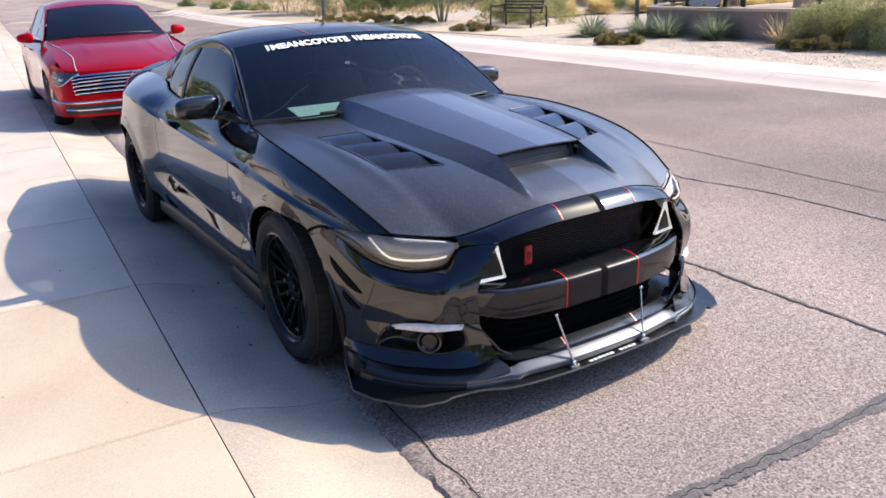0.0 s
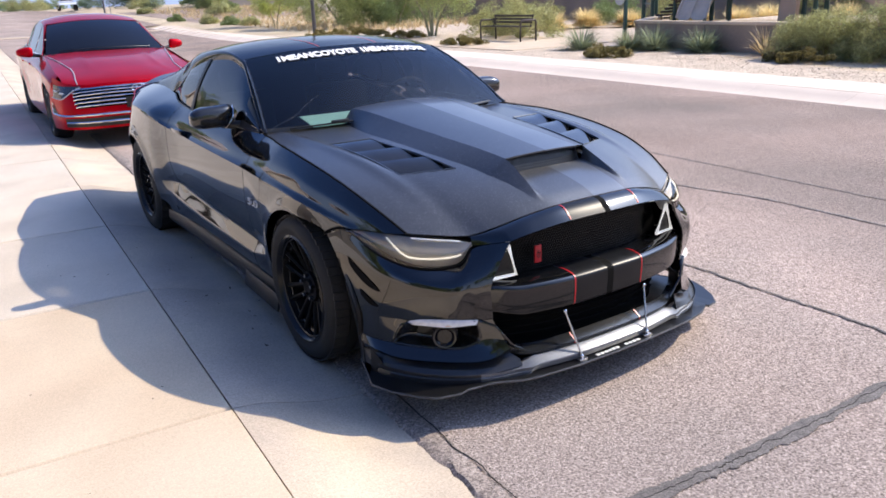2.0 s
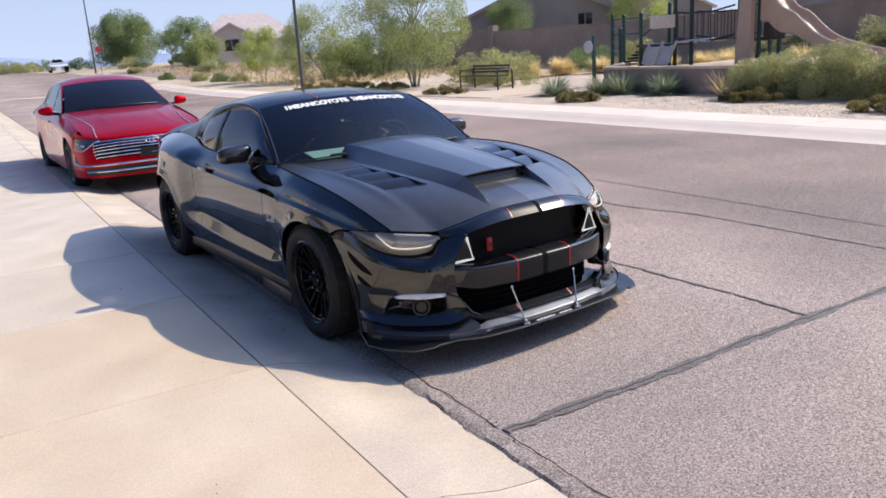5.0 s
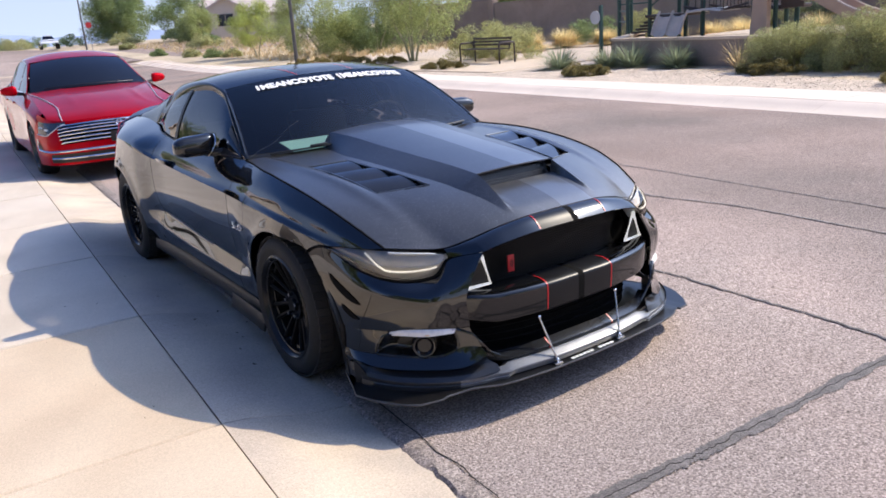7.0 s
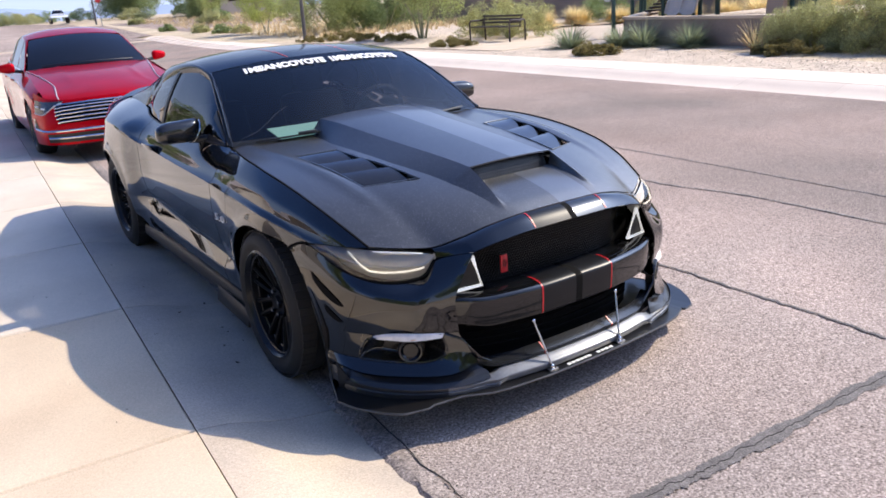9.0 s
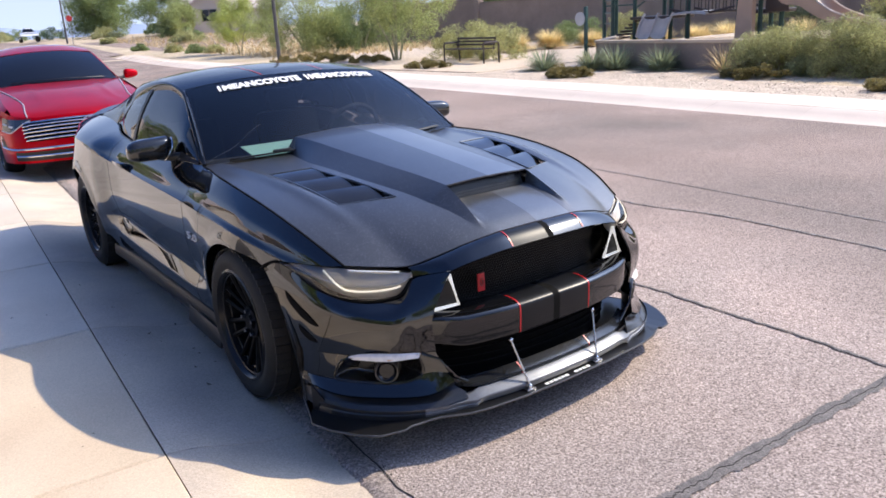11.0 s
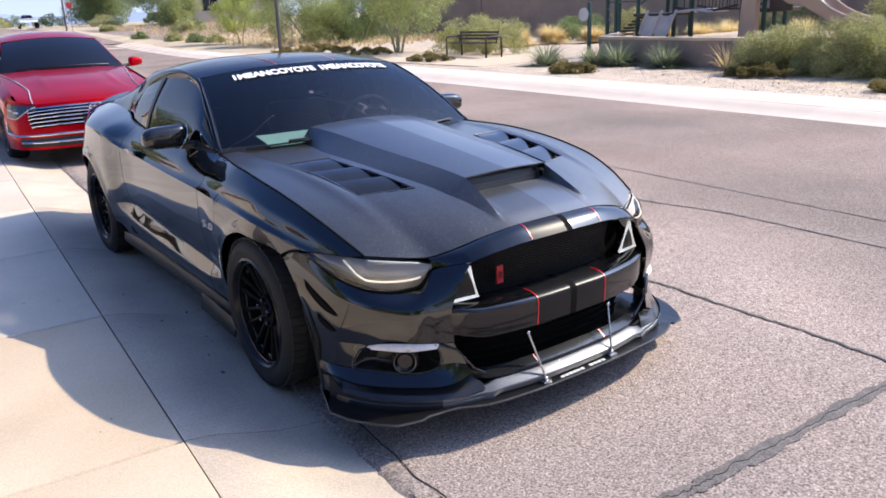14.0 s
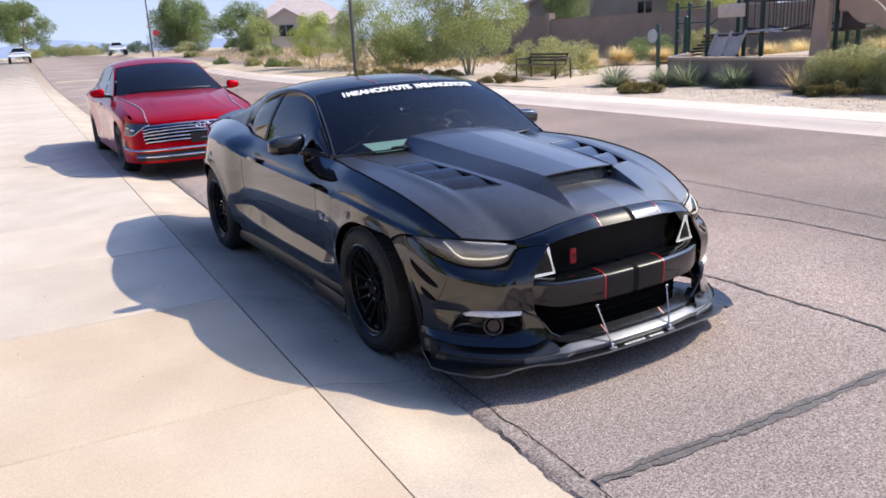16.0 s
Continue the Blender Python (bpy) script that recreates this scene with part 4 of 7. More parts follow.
# lower wing under the fog lamp: top ledge, sharp outer edge, undercut, flared skirt
LOWER = [
    [(0.530, -0.948, 0.345), (0.588, -0.906, 0.312), (0.648, -0.864, 0.284), (0.735, -0.772, 0.279), (0.815, -0.660, 0.279), (0.864, -0.568, 0.281), (0.882, -0.497, 0.284)],
    [(0.498, -0.988, 0.284), (0.578, -0.956, 0.248), (0.668, -0.896, 0.241), (0.788, -0.772, 0.239), (0.848, -0.69, 0.244), (0.876, -0.60, 0.250), (0.890, -0.505, 0.256)],
    [(0.492, -0.982, 0.272), (0.572, -0.950, 0.238), (0.662, -0.890, 0.231), (0.783, -0.767, 0.229), (0.843, -0.686, 0.234), (0.872, -0.597, 0.240), (0.887, -0.505, 0.246)],
    [(0.480, -0.962, 0.250), (0.555, -0.930, 0.226), (0.645, -0.870, 0.222), (0.768, -0.748, 0.220), (0.830, -0.668, 0.222), (0.862, -0.585, 0.224), (0.884, -0.508, 0.226)],
    [(0.455, -0.992, 0.228), (0.566, -0.962, 0.212), (0.648, -0.912, 0.206), (0.757, -0.812, 0.202), (0.835, -0.705, 0.200), (0.874, -0.615, 0.198), (0.887, -0.51, 0.198)],
    [(0.450, -1.004, 0.204), (0.570, -0.978, 0.196), (0.645, -0.934, 0.190), (0.748, -0.852, 0.186), (0.828, -0.742, 0.180), (0.880, -0.625, 0.172), (0.890, -0.515, 0.170)],
]
# outline of the fog lamp pocket, from its inner top corner round by the wheel
POCKET = [(0.600, -0.902, 0.396), (0.690, -0.842, 0.383), (0.793, -0.712, 0.376), (0.815, -0.672, 0.340), (0.822, -0.655, 0.290), (0.790, -0.702, 0.281), (0.735, -0.776, 0.280), (0.648, -0.868, 0.286), (0.590, -0.910, 0.314), (0.588, -0.914, 0.350)]
for side in (-1, 1):
    bm = thicken(rows_surf(CHEEK, 44, 26, MID, side), 0.006)
    cheek = part("bumper_cheek", bm, M_PAINT, bumper)
    bm = thicken(rows_surf(LOWER[:4], 40, 18, MID, side, sharp=True), 0.006)
    part("lower_cheek", bm, M_PAINT, bumper, angle=25)
    bm = thicken(rows_surf(LOWER[3:], 40, 12, MID, side, sharp=True), 0.006)
    part("lower_skirt", bm, M_LIP_SHADE, bumper, "satin flared skirt above the splitter, painted in its shaded tone", angle=25)
    corner = [[(0.790, -0.716, 0.390), (0.858, -0.59, 0.387), (0.888, -0.464, 0.388)], [(0.812, -0.680, 0.34), (0.860, -0.580, 0.338), (0.885, -0.482, 0.336)], [(0.820, -0.655, 0.281), (0.863, -0.568, 0.283), (0.882, -0.497, 0.286)]]
    part("cheek_corner", thicken(rows_surf(corner, 20, 10, MID, side), 0.006), M_PAINT, bumper)
    # facet between the pocket and the lower intake, and the rim of the intake
    facet = [[(0.545, -0.938, 0.402), (0.575, -0.918, 0.400), (0.602, -0.898, 0.398)], [(0.534, -0.950, 0.370), (0.562, -0.930, 0.362), (0.590, -0.910, 0.352)], [(0.512, -0.972, 0.318), (0.552, -0.938, 0.322), (0.590, -0.908, 0.314)]]
    part("intake_facet", thicken(rows_surf(facet, 10, 10, MID, side), 0.006), M_PAINT, bumper)
    bm = bmesh.new()
    tube(bm, [(side * x, y, z) for x, y, z in ((0.590, -0.912, 0.398), (0.536, -0.948, 0.372), (0.505, -0.966, 0.326), (0.472, -0.966, 0.284), (0.428, -0.978, 0.258))], 0.006, 8)
    part("intake_rim", bm, M_PAINT, bumper)
    # panel gap where fender, lamp and bumper meet
    bm = bmesh.new()
    tube(bm, [(side * x, y, z) for x, y, z in ((0.910, -0.272, 0.660), (0.905, -0.310, 0.686), (0.896, -0.355, 0.705), (0.880, -0.405, 0.712))], 0.0045, 6)
    part("panel_gap", bm, M_MESH, bumper)
    # two swept slits in the cheek
    skin = [catmull(r) for r in CHEEK]
    for u0, v0, u1, v1, wide in ((0.845, 0.38, 0.66, 0.62, 0.062), (0.80, 0.69, 0.66, 0.84, 0.046)):
        def slit(s, q):
            u, v = lerp(u0, u1, s), lerp(v0, v1, s ** 0.8) + (q - 0.5) * 2 * wide * (math.sin(math.pi * min(1, 0.22 + 0.78 * s)) ** 0.8)
            p, pu, pv = (catmull([r(uu) for r in skin])(vv) for uu, vv in ((u, v), (u + 0.01, v), (u, v + 0.01)))
            n = np.cross(pu - p, pv - p)
            n = n / np.linalg.norm(n)
            p = p + n * (0.003 if n[0] > 0 else -0.003)
            return (side * p[0], p[1], p[2])
        part("cheek_slit", surf(slit, 18, 6, MID), M_MESH, bumper)
    # fog lamp: deep glossy pocket with a trim ring, clear strip above, round lamp
    rim = [np.array(q) for q in POCKET]
    mid_p = sum(rim) / len(rim)
    inward = np.array((-0.36, 0.62, 0.0)) * 0.075
    loop = catmull(POCKET + [POCKET[0]])

    def pocket(u, v):
        q = lerp(loop(u), mid_p, 0.55 * v ** 1.5) + inward * smooth01(v * 1.15)
        return (side * q[0], q[1], q[2])
    fog = part("fog_lamp", surf(pocket, 48, 10), M_PIANO, bumper, "glossy dark fog lamp pocket")
    bm = bmesh.new()
    cap = [bm.verts.new(pocket(k / 24, 1.0)) for k in range(24)]
    bm.faces.new(cap)
    part("pocket_floor", bm, M_PLASTIC, fog, smooth=False)
    bm = bmesh.new()
    tube(bm, [(side * q[0], q[1], q[2]) for q in (loop(k / 60) for k in range(61))], 0.0042, 6, cap=False)
    part("pocket_trim", bm, M_PIANO, fog)
    bm = rows_surf([[(0.588, -0.896, 0.408), (0.686, -0.833, 0.410), (0.750, -0.754, 0.406), (0.786, -0.715, 0.384)], [(0.593, -0.909, 0.398), (0.692, -0.850, 0.398), (0.760, -0.766, 0.394), (0.790, -0.718, 0.378)], [(0.602, -0.910, 0.384), (0.697, -0.854, 0.380), (0.764, -0.768, 0.378), (0.788, -0.720, 0.374)]], 20, 8, MID, side)
    strip = part("marker_strip", thicken(bm, 0.01), M_STRIPLENS, fog, "clear marker strip above the fog lamp")
    bm = rows_surf([[(0.668, -0.858, 0.404), (0.683, -0.847, 0.404), (0.693, -0.839, 0.403)], [(0.676, -0.868, 0.384), (0.692, -0.858, 0.384), (0.702, -0.850, 0.383)]], 6, 3, MID, side)
    part("amber_bulb", thicken(bm, 0.004), M_AMBER, strip, "amber bulb behind the marker lens")
    bm = bmesh.new()
    lathe(bm, [(0.0, 0.0005), (0.0, 0.028), (-0.010, 0.036), (0.02, 0.038), (0.05, 0.038)], 28, "y")
    o = part("lamp_glass", bm, M_DARKGLASS, fog)
    o.matrix_parent_inverse = Matrix()
    o.matrix_basis = pose(side * 0.690, -0.822, 0.330, 0, 0, side * 36)
    bm = bmesh.new()
    lathe(bm, [(0.008, 0.038), (-0.010, 0.039), (-0.012, 0.044), (0.0, 0.050), (0.03, 0.052)], 28, "y")
    o = part("lamp_ring", bm, M_HOUSING, fog)
    o.matrix_parent_inverse = Matrix()
    o.matrix_basis = pose(side * 0.690, -0.822, 0.330, 0, 0, side * 36)

# headlights
HL_TOP = [(0.548, -0.812, 0.684), (0.65, -0.752, 0.703), (0.742, -0.674, 0.714), (0.82, -0.535, 0.717), (0.872, -0.39, 0.708)]
HL_BOT = [(0.556, -0.828, 0.664), (0.618, -0.818, 0.606), (0.74, -0.742, 0.598), (0.828, -0.61, 0.632), (0.874, -0.395, 0.702)]


def lamp_point(u, v, depth=0.0, side=1):
    a, b = catmull(HL_TOP)(u), catmull(HL_BOT)(u)
    h = 1 - (1 - min(1.0, v / 0.62)) ** 2
    p = np.array((lerp(a[0], b[0], h), lerp(a[1], b[1], h), lerp(a[2], b[2], v)))
    n = np.array((0.62 + 0.3 * u, -0.72 + 0.5 * u, 0.12))
    n = n / np.linalg.norm(n)
    p = p + n * (0.005 * math.sin(math.pi * v) - depth)
    return np.array((side * p[0], p[1], p[2]))


for side in (-1, 1):
    lamp = part("headlight", surf(lambda u, v: lamp_point(u, v, 0.014 + 0.050 * v - 0.008 * (v > 0.55) - 0.006 * (u > 0.55), side), 40, 16, MID), M_LAMPBODY, coupe, "smoked headlight with white light bars")
    lens = part("lens", surf(lambda u, v: lamp_point(u, v, 0.0, side), 28, 10, MID), M_SMOKE, lamp)
    lens.visible_shadow = False
    bm = bmesh.new()
    tube(bm, [lamp_point(u, 1.0, 0.002, side) for u in np.linspace(0.0, 1.0, 30)], 0.0060, 6)
    part("lower_seal", bm, M_MESH, lamp, "black rubber seal under the lens")
    bm = bmesh.new()
    tube(bm, [lamp_point(u, 0.0, 0.002, side) for u in np.linspace(0.0, 1.0, 30)], 0.0035, 6)
    part("upper_seal", bm, M_MESH, lamp)
    bm = bmesh.new()
    tube(bm, [lamp_point(u, 0.07, 0.004, side) for u in np.linspace(0.10, 0.50, 12)], 0.0040, 6)
    part("light_bar", bm, M_WHITE, lamp, "thin white light bar")
    bm = bmesh.new()
    tube(bm, [lamp_point(u, lerp(0.62, 0.70, u), 0.006, side) for u in np.linspace(0.20, 0.52, 8)] + [lamp_point(u, v, 0.006, side) for u, v in ((0.58, 0.66), (0.63, 0.52), (0.66, 0.32), (0.68, 0.14))], 0.0040, 6)
    part("light_bar", bm, M_LIT, lamp, "thin white light bar")

# grille: recessed dark panel with honeycomb mesh
bm = surf(lambda u, v: ((u - 0.5) * 1.1, -0.862 + 0.16 * abs(u * 2 - 1) ** 3, lerp(0.50, 0.745, v)), 16, 4)
grille = part("grille", bm, M_MESH, coupe, "black honeycomb grille")
bm = bmesh.new()
cell, count = 0.0125, 0
for j in range(19):
    for i in range(72):
        cx = -0.45 + i * cell + (j % 2) * cell / 2
        cz = 0.515 + j * cell * 0.87
        if abs(cx) > lerp(0.52, 0.42, (cz - 0.52) / 0.2):
            continue
        y = -0.885 + 0.10 * abs(cx / 0.5) ** 3
        for k in (0, 1, 2):
            a0, a1 = math.radians(30 + 60 * k), math.radians(90 + 60 * k)
            p = [(cx + 0.0071 * math.cos(a), y, cz + 0.0071 * math.sin(a)) for a in (a0, a1)]
            n = [(cx + 0.0052 * math.cos(a), y, cz + 0.0052 * math.sin(a)) for a in (a0, a1)]
            q = [(*p[0],), (*p[1],), (*n[1],), (*n[0],)]
            bm.faces.new([bm.verts.new(w) for w in q])
tagged(part("honeycomb", bm, M_PLASTIC, grille, smooth=False), kind="stuff")
# lower intake: dark back wall and slats
bm = surf(lambda u, v: ((u - 0.5) * 1.0, -0.90 + 0.1 * abs(u * 2 - 1) ** 3, lerp(0.20, 0.42, v)), 14, 4)
intake = part("lower_intake", bm, M_MESH, coupe)
for z in (0.27, 0.30, 0.33, 0.36):
    bm = surf(lambda u, v: ((u - 0.5) * 0.9, -0.925 - 0.02 * v + 0.09 * abs(u * 2 - 1) ** 3, z + 0.004 * v), 14, 1)
    part("slat", thicken(bm, 0.004), M_MESH, intake)

# chin under the intake
CHIN = [[(0, -0.985, 0.262), (0.2, -0.98, 0.261), (0.36, -0.955, 0.259), (0.43, -0.935, 0.264), (0.478, -0.918, 0.288)],
        [(0, -1.026, 0.240), (0.2, -1.020, 0.240), (0.37, -0.997, 0.240), (0.44, -0.972, 0.251), (0.490, -0.950, 0.285)],
        [(0, -1.022, 0.226), (0.2, -1.016, 0.226), (0.37, -0.992, 0.226), (0.44, -0.968, 0.236), (0.488, -0.946, 0.262)],
        [(0, -0.990, 0.212), (0.2, -0.985, 0.212), (0.37, -0.962, 0.212), (0.44, -0.945, 0.216), (0.490, -0.930, 0.225)]]
for side in (-1, 1):
    part("chin", thicken(rows_surf(CHIN, 40, 18, MID, side, sharp=True), 0.005), M_STRIPE2, bumper, angle=25)
    bm = bmesh.new()
    prev = None
    for y, z in ((-0.985, 0.2635), (-1.019, 0.2425), (-1.0225, 0.2395), (-1.019, 0.226)):
        row = [bm.verts.new((side * 0.189 + d, y, z)) for d in (-0.0032, 0.0032)]
        if prev:
            bm.faces.new((prev[0], prev[1], row[1], row[0]))
        prev = row
    part("pinstripe", bm, M_RED, bumper, "thin red pinstripe")

# lip: satin shelf under the intake, splitter plate, winglets, rods
LIP = catmull([(0, 0.0), (0.2, 0.006), (0.40, 0.035), (0.47, 0.06), (0.56, 0.085), (0.66, 0.135), (0.74, 0.20), (0.81, 0.285), (0.858, 0.375), (0.884, 0.445)])


def lip_fn(u, v, reach=0.51):
    s = (u * 2 - 1) * reach
    a, back = LIP(abs(s))
    sec = catmull([(-0.99, 0.208), (-1.016, 0.220), (-1.026, 0.219), (-1.048, 0.206), (-1.060, 0.196), (-1.052, 0.172)])
    y, z = sec(v)
    dip = 0.012 * smooth01((a - 0.38) / 0.06)
    return (math.copysign(a, s), y + back - 0.012 * smooth01((a - 0.38) / 0.05), z - dip * (z > 0.2))


# sunlit tone in the middle, shaded tone on the ends, split where sun stops
part("front_lip", thicken(surf(lip_fn, 72, 18, MID), 0.005), M_LIP_SUN, bumper, "satin front lip shelf, painted in its sunlit tone")
for side in (-1, 1):
    part("lip_end", thicken(surf(lambda u, v: lip_fn(0.5 + 0.5 * side * lerp(0.51, 1.0, u), v, 1.0), 28, 18, MID), 0.005), M_LIP_SHADE, bumper, "satin end of the front lip, painted in its shaded tone")
PLATE = [(0.0, -1.088), (0.22, -1.082), (0.40, -1.062), (0.475, -1.045), (0.58, -0.99), (0.69, -0.965), (0.72, -0.972), (0.81, -0.94), (0.86, -0.885), (0.92, -0.785), (0.950, -0.69), (0.93, -0.64), (0.89, -0.52), (0.87, -0.46)]


def plate_z(x, z):
    """The plate sags a little at its ends, more on the street side."""
    return z - 0.012 * smooth01((abs(x) - 0.55) / 0.3) - 0.030 * smooth01((x - 0.40) / 0.35)


def plate(full, z, t, inner):
    b = bmesh.new()
    top, bot, ti, bi = [], [], [], []
    for x, y in full:
        zz = plate_z(x, z)
        top.append(b.verts.new((x, y, zz)))
        bot.append(b.verts.new((x, y, zz - t)))
        ti.append(b.verts.new((x * 0.9, inner, zz)))
        bi.append(b.verts.new((x * 0.9, inner, zz - t)))
    for i in range(len(full) - 1):
        b.faces.new((top[i], top[i + 1], ti[i + 1], ti[i]))
        b.faces.new((bot[i + 1], bot[i], bi[i], bi[i + 1]))
        b.faces.new((bot[i], bot[i + 1], top[i + 1], top[i]))
    b.faces.new((top[0], ti[0], bi[0], bot[0]))
    b.faces.new((bot[-1], bi[-1], ti[-1], top[-1]))
    bmesh.ops.recalc_face_normals(b, faces=b.faces)
    return b


PLATE_STREET = [(0.22, -1.084), (0.40, -1.072), (0.50, -1.055), (0.62, -1.012), (0.70, -0.965), (0.735, -0.945), (0.745, -0.958), (0.81, -0.945), (0.865, -0.885), (0.925, -0.785), (0.955, -0.69), (0.93, -0.64), (0.89, -0.52), (0.87, -0.46)]
RIM = [(-x, y) for x, y in PLATE[::-1]] + PLATE_STREET
splitter = part("front_splitter", plate(RIM, 0.168, 0.010, -0.42), M_SATIN, coupe, "flat black splitter plate with side winglets", smooth=False)
bm = bmesh.new()
tube(bm, [(x, y + 0.002, plate_z(x, 0.163)) for x, y in RIM], 0.0055, 6)
part("edge_trim", bm, M_EDGE, splitter)
for side in (-1, 1):
    bm = bmesh.new()
    top, bot = Vector((side * 0.228, -1.0, 0.372)), Vector((side * 0.190, -1.062, 0.186))
    tube(bm, [top, bot], 0.0045, 10)
    rod = part("splitter_rod", bm, M_STEEL, splitter, "thin steel splitter support rod")
    for p in (top, bot):
        bm = bmesh.new()
        bmesh.ops.create_uvsphere(bm, u_segments=12, v_segments=8, radius=0.009, matrix=Matrix.Translation(p))
        part("rod_end", bm, M_CHROME, rod)
    bm = bmesh.new()
    box(bm, side * 0.190 - 0.022, -1.075, 0.168, side * 0.190 + 0.022, -1.05, 0.178, 0.003)
    part("bracket", bm, M_STEEL, rod)
    # thin flange down the front of the wheel arch, and the small fin at its foot
    flange = catmull([(0.902, -0.375, 0.58), (0.897, -0.425, 0.48), (0.892, -0.462, 0.39), (0.889, -0.495, 0.29), (0.890, -0.512, 0.22), (0.893, -0.530, 0.163)])
    bm = surf(lambda u, v: (side * (flange(u)[0] - 0.012 * v), flange(u)[1] + 0.05 * v * smooth01(u * 3), flange(u)[2]), 24, 3, MID)
    part("arch_fin", thicken(bm, 0.005), M_PLASTIC, splitter)
    bm = surf(lambda u, v: (side * lerp(0.858, 0.896, u), lerp(-0.675, -0.590, u), lerp(plate_z(side * 0.88, 0.165), lerp(0.17, 0.258, u), v)), 6, 6, MID)
    part("end_fin", thicken(bm, 0.006), M_SATIN, splitter)
# unreadable maker's lettering along the splitter edge, as plain bars
x = -0.115
for w in (0.018, 0.016, 0.018, 0.014, 0.014, 0.018, 0.0, 0.018, 0.016, 0.018, 0.018):
    if w:
        bm = bmesh.new()
        box(bm, x, -1.0785, 0.1695, x + w, -1.064, 0.1705)
        part("letter_bar", bm, M_DECAL, splitter, smooth=False)
    x += w + 0.006 if w else 0.03

# white light frames in the grille ends
for side in (-1, 1):
    tri = [(0.446, -0.916, 0.672), (0.402, -0.908, 0.545), (0.535, -0.878, 0.538)]
    bm = bmesh.new()
    tube(bm, [(side * x, y, z) for x, y, z in (tri + ([tri[0]] if side > 0 else []))], 0.0078, 8)
    frame_lamp = part("grille_light", bm, M_LIT, coupe, "white triangular running light in the grille")
    bm = bmesh.new()
    f = [bm.verts.new((side * x, y + 0.01, z)) for x, y, z in tri]
    bm.faces.new(f)
    part("light_backing", bm, M_PLASTIC, frame_lamp, smooth=False)
bm = bmesh.new()
box(bm, -0.297, -0.9, 0.562, -0.264, -0.892, 0.634, 0.002)
emblem = part("grille_badge", bm, M_RED, coupe, "small red rectangular badge on the grille")
bm = bmesh.new()
for r in (0.0085, 0.0045):
    ring = [(-0.2805 + r * math.cos(a), -0.9015, 0.598 + 1.9 * r * math.sin(a)) for a in np.linspace(0, 2 * math.pi, 13)]
    tube(bm, ring, 0.0012, 5, cap=False)
part("badge_mark", bm, M_PLASTIC, emblem)

# red pinstripes on nose, bar and lip
for side in (-1, 1):
    for name, fn, host in (("nose", nose_fn, nose), ("bar", bar_fn, bumper)):
        us = [k / 400 for k in range(401)]
        u = min(us, key=lambda k: abs(fn(k, 0.5)[0] - side * 0.189))
        vs = np.linspace(0.02, 0.98, 14) if name == "nose" else np.linspace(0.10, 0.95, 18)
        bm = bmesh.new()
        c = np.array((0, -0.8, 0.3))
        prev = None
        for v in vs:
            p = np.array(fn(u, v))
            n = p - c
            n[0] = 0
            n = n / np.linalg.norm(n)
            p = p + n * 0.002
            row = [bm.verts.new((side * 0.189 + d, p[1], p[2])) for d in (-0.0032, 0.0032)]
            if prev:
                bm.faces.new((prev[0], prev[1], row[1], row[0]))
            prev = row
        part("pinstripe", bm, M_RED, host, "thin red pinstripe")

# greenhouse
RAIL = pchip([(0.622, 0.764, 0.953), (0.9, 0.695, 1.128), (1.193, 0.627, 1.280), (1.6, 0.598, 1.318), (2.1, 0.568, 1.285), (2.6, 0.535, 1.185), (3.1, 0.505, 1.062)])
WINDOW_TOP = pchip([(0.70, 0.960), (0.82, 1.035), (1.0, 1.148), (1.2, 1.235), (1.45, 1.270), (1.8, 1.248), (2.1, 1.190), (2.3, 1.115), (2.43, 1.03)])


def glass_side(y, z):
    a, ze = EDGE(y)
    return a - 0.012 - (z - ze) * 0.53


def screen(u, v):
    s = u * 2 - 1
    b = np.array((0.764 * s, 0.44 + 0.182 * s * s, 0.968 - 0.014 * s * s))
    t = np.array((0.627 * s, 1.105 + 0.088 * s * s, 1.325 - 0.046 * abs(s) ** 2.2))
    p = lerp(b, t, v)
    n = 0.028 * 4 * v * (1 - v)
    return p + np.array((0, -0.45 * n, 0.9 * n))


windshield = part("windshield", surf(screen, 40, 24, (0, 1.5, 0.6)), M_SCREEN, coupe, "dark tinted windshield with a white lettered banner")
windshield.visible_shadow = False
ROOF_Z = pchip([(1.10, 1.326), (1.35, 1.354), (1.65, 1.364), (2.0, 1.350), (2.35, 1.308)])


def roof_fn(u, v):
    s = u * 2 - 1
    y = lerp(1.11 + 0.088 * s * s, 2.35 - 0.05 * s * s, v)
    a, ze = RAIL(y)
    zc = float(ROOF_Z(y)[0])
    return (a * s, y, lerp(zc, ze, abs(s) ** 2.4))


bm = thicken(surf(roof_fn, 44, 30, MID), 0.006)
roof = part("roof", bm, M_ROOF, coupe, "black roof with two thin red pinstripes")
for side in (-1, 1):
    bm = bmesh.new()
    prev = None
    for v in np.linspace(0.01, 0.97, 24):
        u = 0.5 + side * 0.5 * 0.19 / 0.6
        p = roof_fn(u, v)
        row = [bm.verts.new((side * 0.19 + d, p[1], p[2] + 0.0025)) for d in (-0.0035, 0.0035)]
        if prev:
            bm.faces.new((prev[0], prev[1], row[1], row[0]))
        prev = row
    part("pinstripe", bm, M_RED, roof, "thin red pinstripe")


def rear_fn(u, v):
    s = u * 2 - 1
    y = lerp(2.352 - 0.05 * s * s, 3.08, v)
    a, ze = RAIL(y)
    zc = lerp(1.308, 1.085, v) + 0.02 * math.sin(math.pi * v)
    return (a * s, y, lerp(zc, ze, abs(s) ** 2.4))


part("rear_window", surf(rear_fn, 28, 16, MID), M_GLASS, coupe)


